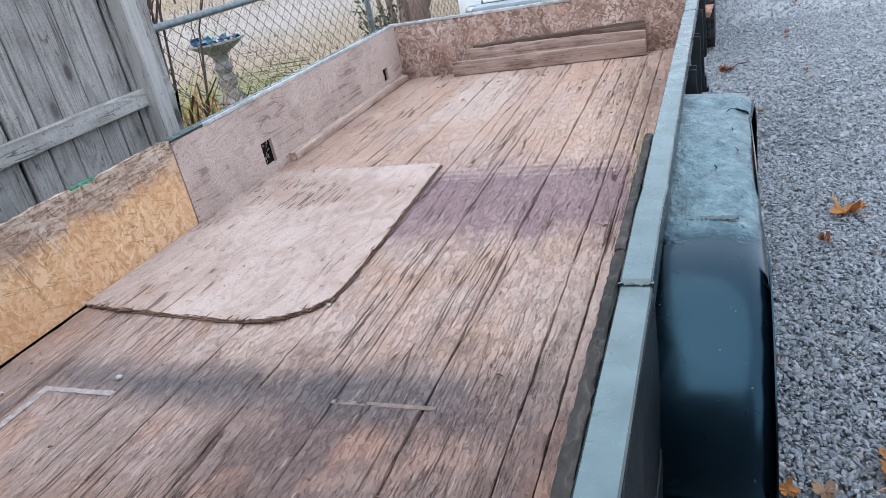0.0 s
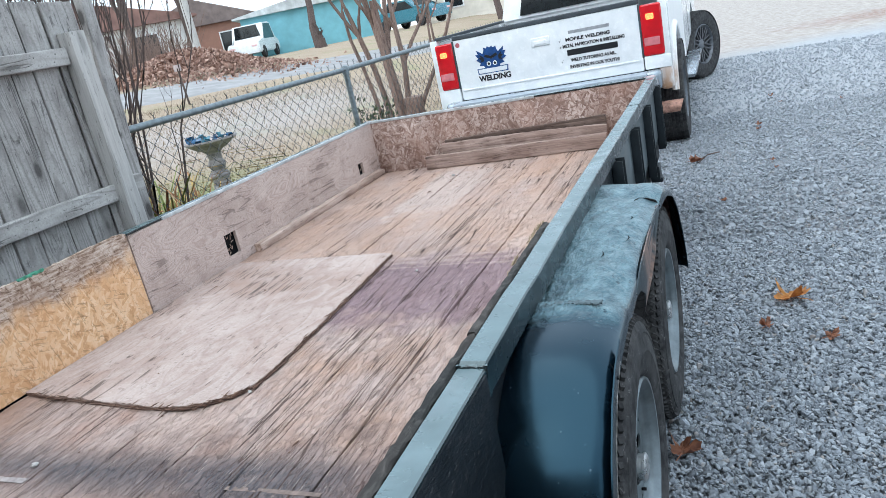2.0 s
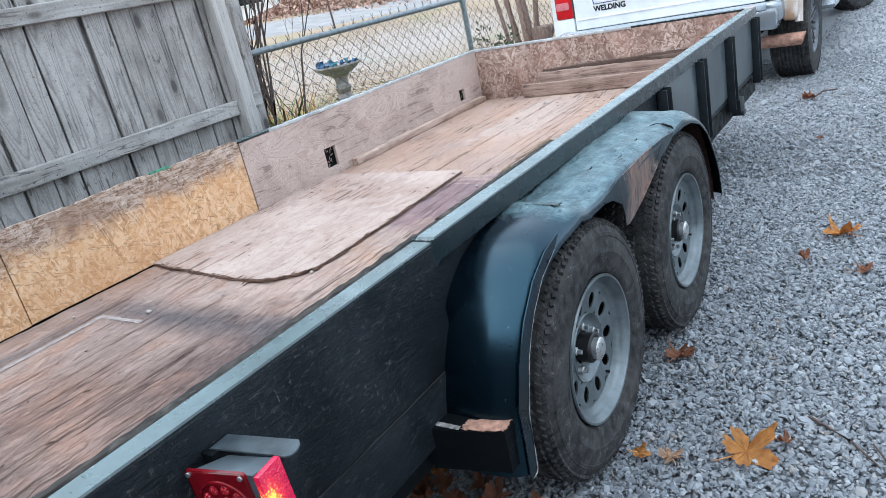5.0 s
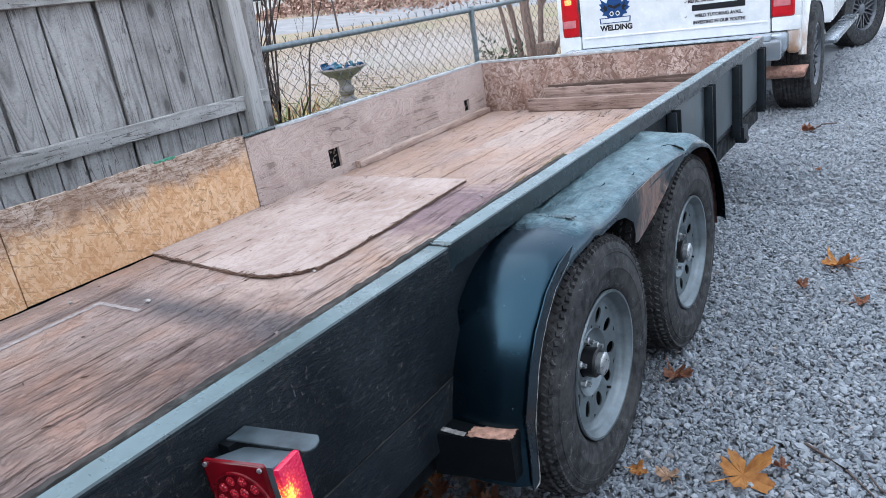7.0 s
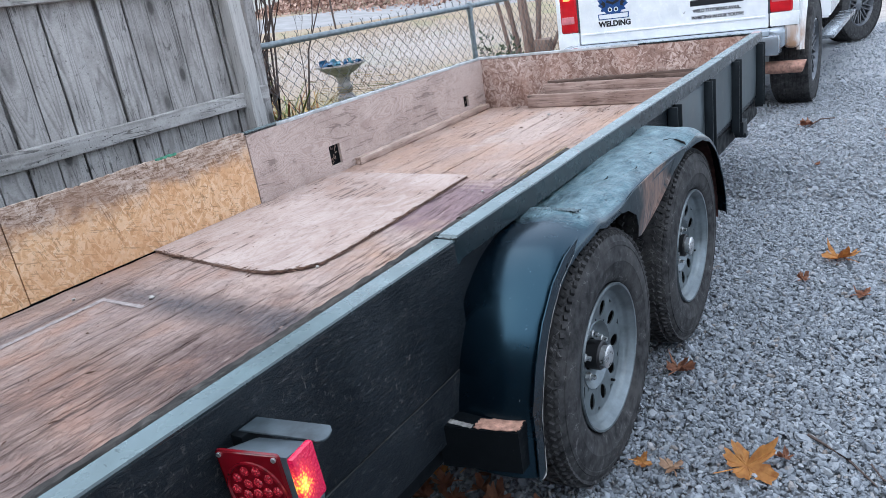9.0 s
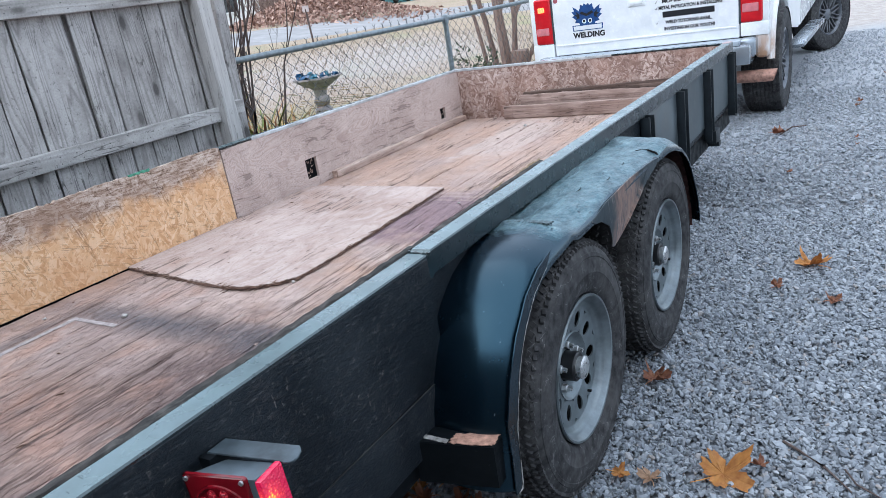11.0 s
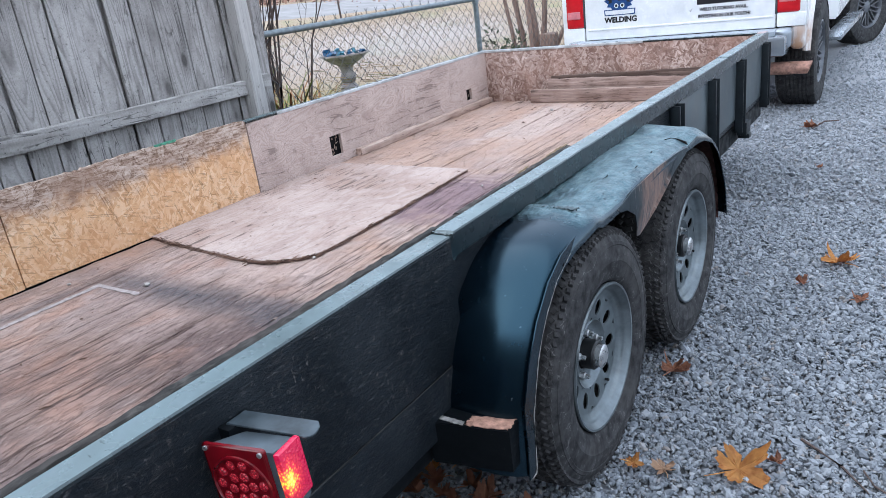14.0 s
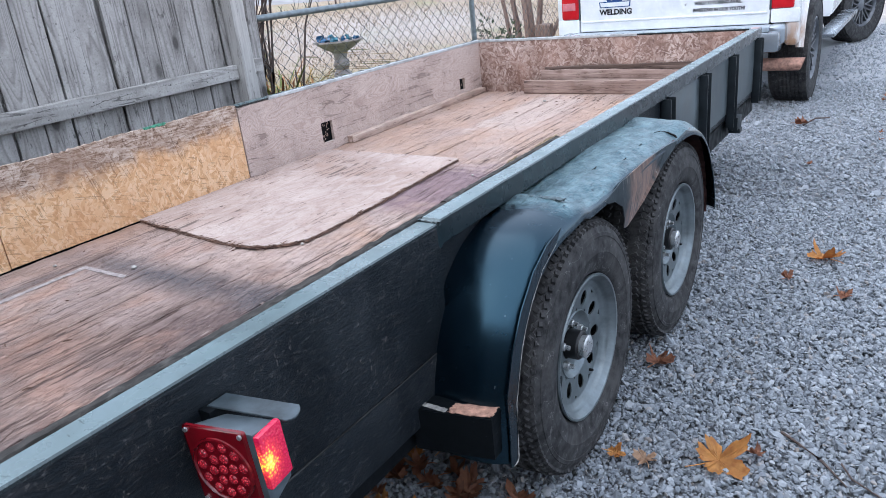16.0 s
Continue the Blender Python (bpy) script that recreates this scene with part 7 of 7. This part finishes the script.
def truck_wheel(x, y, turn):
    """Wide tyre on a dark alloy wheel with paired bright-edged spokes."""
    c = (x, y, 0.425)
    prof = [(0.25, -0.15), (0.3, -0.165), (0.37, -0.165), (0.41, -0.145), (0.424, -0.115), (0.427, 0), (0.424, 0.105), (0.41, 0.125), (0.37, 0.135), (0.3, 0.135), (0.26, 0.125), (0.245, 0.1)]
    bm = lathe([(0.246, 0.06), (0.25, 0.1), (0.255, 0.12), (0.245, 0.125), (0.225, 0.1), (0.22, 0.03), (0.12, 0.02), (0.075, 0.03), (0.07, 0.085), (0.05, 0.095), (0, 0.095)], 40, "x", c)
    w = part("wheel", bm, ALLOY, truck, "dark multi-spoke alloy wheel", at=c)
    for k in range(20):
        m = Matrix.Translation(c) @ Matrix.Rotation(2 * math.pi * (k // 2) / 10, 4, "X")
        off = -0.024 if k % 2 else 0.024
        b = box(0.055, 0.095, off - 0.0085, off + 0.0085, 0.06, 0.232, 0.004, 1)
        for v in b.verts:
            v.co.x += 0.012 if v.co.z > 0.15 else 0
        bmesh.ops.transform(b, matrix=m, verts=b.verts)
        part("spoke", b, SPOKE, w, "machined bright spoke" if k == 0 else "", at=c)
    part("tyre", lathe(prof, 48, "x", c, close=True), TYRE, w, "wide black off-road tyre", at=c)
    # one ring of ribs joined round the tread
    ribs = []
    for q in range(9):
        h = -0.13 + 0.0295 * q
        ribs += [(0.426, h), (0.433 - 0.006 * (q in (0, 8)), h + 0.004), (0.433 - 0.006 * (q in (0, 8)), h + 0.021), (0.426, h + 0.025)]
    part("tread", lathe(ribs + [(0.42, 0.13), (0.42, -0.13)], 72, "x", c, close=True), TYRE, w, at=c)
    w.rotation_euler = (0, 0, radians(turn))
    return w


SPOKE = make_plain("machined_spoke_metal", (0.1, 0.105, 0.115), 0.35, 0.6, 0.5, 0.3, 20)
truck_wheel(0.13, RH, 0)
truck_wheel(0.22, FH, -26)
truck_wheel(-1.71, RH, 180)
truck_wheel(-1.68, FH, 156)


# ---- street and far yard ----
def strip(name, edge_x, width, y0, y1, lift, mat, label, category, slope=0.364, ref=10.9):
    ys = np.linspace(y0, y1, 50)
    v = []
    for y in ys:
        xn = edge_x + slope * (y - ref)
        for k in range(5):
            x = xn - width * k / 4
            v.append((x, y, float(rise(x, y)) + (lift if 0 < k < 4 else -0.05)))
    f = [(5 * i + k, 5 * i + k + 1, 5 * i + k + 6, 5 * i + k + 5) for i in range(len(ys) - 1) for k in range(4)]
    tagged(pydata(name, v, f, mat, smooth=True), label, category, kind="structure")


ASPHALT = make_plain("pale_worn_asphalt", (0.28, 0.275, 0.275), 0.9, 0, 0.3, 0.2, 2.5, 0.004, False)
strip("road", -9.7, 4.4, -14, 70, 0.03, ASPHALT, "pale worn asphalt street past the yard", "road")


def leaf_pile():
    rng = np.random.default_rng(12)
    n = 9000
    u, w = rng.normal(size=n), rng.normal(size=n)
    cx, cy = -13.9, 15.8
    x, y = cx + 1.5 * u, cy + 1.1 * w
    h = 0.78 * np.exp(-0.5 * (u * u + w * w) * 0.8) * rng.random(n) ** 0.25
    z = rise(x, y) + h
    s = rng.uniform(0.04, 0.09, n)
    d1, d2 = rng.normal(size=(n, 3)), rng.normal(size=(n, 3))
    d1 /= np.linalg.norm(d1, axis=1, keepdims=True)
    d2 /= np.linalg.norm(d2, axis=1, keepdims=True)
    c = np.stack([x, y, z], -1)
    v = np.stack([c - d1 * s[:, None], c - d2 * s[:, None] * 0.6, c + d1 * s[:, None], c + d2 * s[:, None] * 0.6], 1).reshape(-1, 3)
    m, nt, b = material("raked_brown_leaves", 0.8, spec=0.2)
    r = node(nt, "ShaderNodeNewGeometry").outputs["Random Per Island"]
    colour(nt, b, ramp(nt, r, [(0.0, (0.15, 0.085, 0.07)), (0.5, (0.33, 0.2, 0.155)), (1.0, (0.5, 0.35, 0.285))]))
    tagged(pydata("leaf_pile", v, np.arange(4 * n).reshape(-1, 4), m), "heap of raked brown leaves beyond the street", "leaf pile", kind="stuff")


leaf_pile()


def house(name, x, y, turn, w, d, h, wall_col, roof_col, label, windows, roof_h=1.2):
    z = float(rise(x, y)) - 0.1
    t = thing(name, (x, y, z), label, "building")
    m = Matrix.Translation((x, y, z)) @ Matrix.Rotation(radians(turn), 4, "Z")
    wall_m = make_plain(name + "_siding", wall_col, 0.7, 0, 0.3, 0.12, 1.5, 0.0, False)
    roof_m = make_plain(name + "_roofing", roof_col, 0.85, 0, 0.3, 0.25, 2.0, 0.0, False)
    part("wall", box(-w / 2, w / 2, 0, d, 0, h, 0.02, 1, m), wall_m, t)
    roof = prism([(-w / 2 - 0.4, h), (w / 2 + 0.4, h), (w / 2 + 0.4, h + 0.1), (0, h + roof_h), (-w / 2 - 0.4, h + 0.1)], 1, -0.4, d + 0.4)
    bmesh.ops.transform(roof, matrix=m, verts=roof.verts)
    part("roof", roof, roof_m, t)
    for j in range(int(h / 0.22)):
        part("siding_course", box(-w / 2, w / 2, -0.02, 0, 0.22 * j + 0.2, 0.22 * j + 0.215, 0.0, 1, m), wall_m, t)
    for (wx, wz, ww, wh) in windows:
        fr = part("window", box(wx - ww / 2 - 0.08, wx + ww / 2 + 0.08, -0.07, -0.01, wz - 0.08, wz + wh + 0.08, 0.01, 1, m), make_plain("white_window_frame", (0.75, 0.76, 0.77), 0.5), t)
        part("pane", box(wx - ww / 2, wx + ww / 2, -0.09, -0.06, wz, wz + wh, 0.0, 1, m), GLASS_DARK, fr)
    return t


house("teal_garage", -22.5, 38.5, 28, 8.5, 5, 2.5, (0.2, 0.46, 0.52), (0.5, 0.52, 0.52), "pale teal metal garage across the street", [], 0.7)
house("pale_house", -11.5, 41.0, 14, 9, 7, 2.8, (0.66, 0.62, 0.55), (0.2, 0.17, 0.16), "pale sided house far behind the truck", [(-2.6, 1.0, 1.0, 1.3), (0.2, 1.0, 1.3, 1.3), (2.8, 1.0, 1.0, 1.3)])
house("white_house", -28, 25.5, 48, 11, 7, 2.7, (0.72, 0.72, 0.7), (0.24, 0.14, 0.12), "white house with a reddish roof across the street", [(-3.4, 0.9, 1.2, 1.3), (0.0, 0.9, 1.2, 1.3), (3.2, 0.9, 1.2, 1.3)], 1.6)
house("brick_house", -33, 41, 36, 8, 7, 2.9, (0.3, 0.16, 0.12), (0.18, 0.14, 0.13), "reddish brick house behind bare trees", [(-2, 0.9, 1.2, 1.3), (2, 0.9, 1.2, 1.3)], 1.8)


def parked_car(name, x, y, turn, col, label, h=1.5, l=4.4):
    z = float(rise(x, y)) + 0.02
    t = thing(name, (x, y, z), label, "car")
    m = Matrix.Translation((x, y, z)) @ Matrix.Rotation(radians(turn), 4, "Z")
    paint = make_paint(name + "_paint", col, 0.25, (0.2, 0.2, 0.2), 0.1)
    body = prism([(-l / 2, 0.3), (-l / 2, 0.75), (-l / 2 + 0.1, 0.9), (-l / 4, 0.95), (-l / 8, h - 0.05), (l / 5, h), (l / 3, 0.98), (l / 2 - 0.1, 0.9), (l / 2, 0.6), (l / 2, 0.3)], 0, -0.88, 0.88, 0.06)
    bmesh.ops.transform(body, matrix=m, verts=body.verts)
    part("body", body, paint, t)
    for sx in (-1, 1):
        g = prism([(-l / 4 + 0.12, 0.97), (-l / 8 + 0.06, h - 0.12), (l / 5 - 0.06, h - 0.1), (l / 3 - 0.16, 0.99)], 0, sx * 0.875 - 0.008, sx * 0.875 + 0.008)
        bmesh.ops.transform(g, matrix=m, verts=g.verts)
        part("side_window", g, GLASS_DARK, t)
        for yy in (-l * 0.31, l * 0.31):
            wv = lathe([(0.16, -0.1), (0.31, -0.1), (0.33, -0.07), (0.33, 0.07), (0.31, 0.1), (0.16, 0.1)], 24, "x", (sx * 0.82, yy, 0.31), close=True)
            bmesh.ops.transform(wv, matrix=m, verts=wv.verts)
            tw = part("wheel", wv, TYRE, t)
            hb = lathe([(0.17, -0.06), (0.17, 0.06), (0.05, 0.09), (0, 0.09)], 16, "x", (sx * 0.82, yy, 0.31))
            bmesh.ops.transform(hb, matrix=m, verts=hb.verts)
            part("hub", hb, ALLOY, tw)
    ws = prism([(-0.75, 1.0), (0.75, 1.0), (0.62, h - 0.12), (-0.62, h - 0.12)], 1, -0.01, 0.01)
    bmesh.ops.transform(ws, matrix=m @ Matrix.Translation((0, -l / 4 + 0.14, 0)) @ Matrix.Translation((0, 0.0, 0)), verts=ws.verts)
    part("windscreen", ws, GLASS_DARK, t)
    for sx in (-0.6, 0.6):
        hl = box(sx - 0.16, sx + 0.16, -l / 2 - 0.01, -l / 2 + 0.05, 0.62, 0.74, 0.02, 1, m)
        part("headlight", hl, CHROME_LENS, t)


parked_car("white_van", -24.2, 34.4, 20, (0.66, 0.67, 0.68), "white van parked across the street", 1.9, 4.8)
parked_car("blue_car", -15.4, 37.0, 70, (0.03, 0.15, 0.2), "blue car parked far across the street")


def far_tree(x, y, seed, height, r, label):
    rr = random.Random(seed)
    z = float(rise(x, y)) - 0.1
    t = thing("bare_tree", (x, y, z), label, "tree", "bare street trees")
    bm = bmesh.new()
    grow(bm, rr, (x, y, z), (rr.uniform(-0.1, 0.1), rr.uniform(-0.1, 0.1), 1), height * 0.5, r, 4, 0.3)
    part("trunk", bm, TWIG, t)


far_tree(-17.0, 29.0, 71, 8, 0.2, "leafless street tree with a dark trunk")
far_tree(-15.9, 27.4, 72, 1.0, 0.25, "short cut tree trunk across the street")
far_tree(-24.0, 29.0, 73, 9, 0.22, "tall leafless tree in front of a house")
far_tree(-20.0, 21.0, 74, 9, 0.16, "tall leafless tree across the street")
far_tree(-9.5, 34.0, 75, 9, 0.2, "leafless tree in front of a pale house")
z = float(rise(-16.2, 19.5))
solid("utility_pole", tube([(-16.2, 19.5, z - 0.1), (-16.2, 19.5, z + 8)], [0.14, 0.11], 12), FENCE_POST, (-16.2, 19.5, z - 0.1), "weathered wooden utility pole across the street", "pole")
z = float(rise(-9.3, 10.2))
sign = thing("street_marker", (-9.3, 10.2, z - 0.05), "thin brown post with a small pale plate by the street", "sign")
part("post", tube([(-9.3, 10.2, z - 0.05), (-9.33, 10.2, z + 0.7)], 0.02, 8), TWIG, sign)
part("plate", box(-9.42, -9.24, 10.19, 10.2, z + 0.64, z + 0.77, 0.01, 1), make_plain("faded_pink_plate", (0.42, 0.36, 0.35), 0.6, 0, 0.3, 0.2, 8), sign)


def brush_line():
    """Tangled reddish winter brush behind the street, as one mass of twigs."""
    rr = random.Random(90)
    bm = bmesh.new()
    for i in range(150):
        x, y = rr.uniform(-27, -17), 0
        y = -1.1 * x - 0.5 + rr.uniform(-2.0, 2.0)
        z = float(rise(x, y)) - 0.05
        p = Vector((x, y, z))
        for j in range(5):
            d = Vector((rr.uniform(-0.6, 0.6), rr.uniform(-0.6, 0.6), 1)).normalized() * rr.uniform(1.0, 2.6)
            tube([p, p + d * 0.5 + Vector((rr.uniform(-0.1, 0.1), rr.uniform(-0.1, 0.1), 0)), p + d], [0.02, 0.014, 0.005], 3, bm)
    tagged(link("winter_brush", bm, BARK, (-22, 24, 1.3), False), "tangle of reddish bare brush across the street", "brush", kind="stuff")


brush_line()


# ---- plain unseen wall added behind, to close the drive and darken reflections ----
bm = box(-14, 8, -6.4, -6.2, -0.1, 4.6, 0.0)
tagged(link("wall_behind", bm, make_plain("dull_brown_wall", (0.1, 0.088, 0.08), 0.8, 0, 0.3, 0.2, 2.0, 0.0, False), (-7, -6.3, -0.1), False), "plain dull brown wall added out of view to darken reflections", "wall", kind="structure")


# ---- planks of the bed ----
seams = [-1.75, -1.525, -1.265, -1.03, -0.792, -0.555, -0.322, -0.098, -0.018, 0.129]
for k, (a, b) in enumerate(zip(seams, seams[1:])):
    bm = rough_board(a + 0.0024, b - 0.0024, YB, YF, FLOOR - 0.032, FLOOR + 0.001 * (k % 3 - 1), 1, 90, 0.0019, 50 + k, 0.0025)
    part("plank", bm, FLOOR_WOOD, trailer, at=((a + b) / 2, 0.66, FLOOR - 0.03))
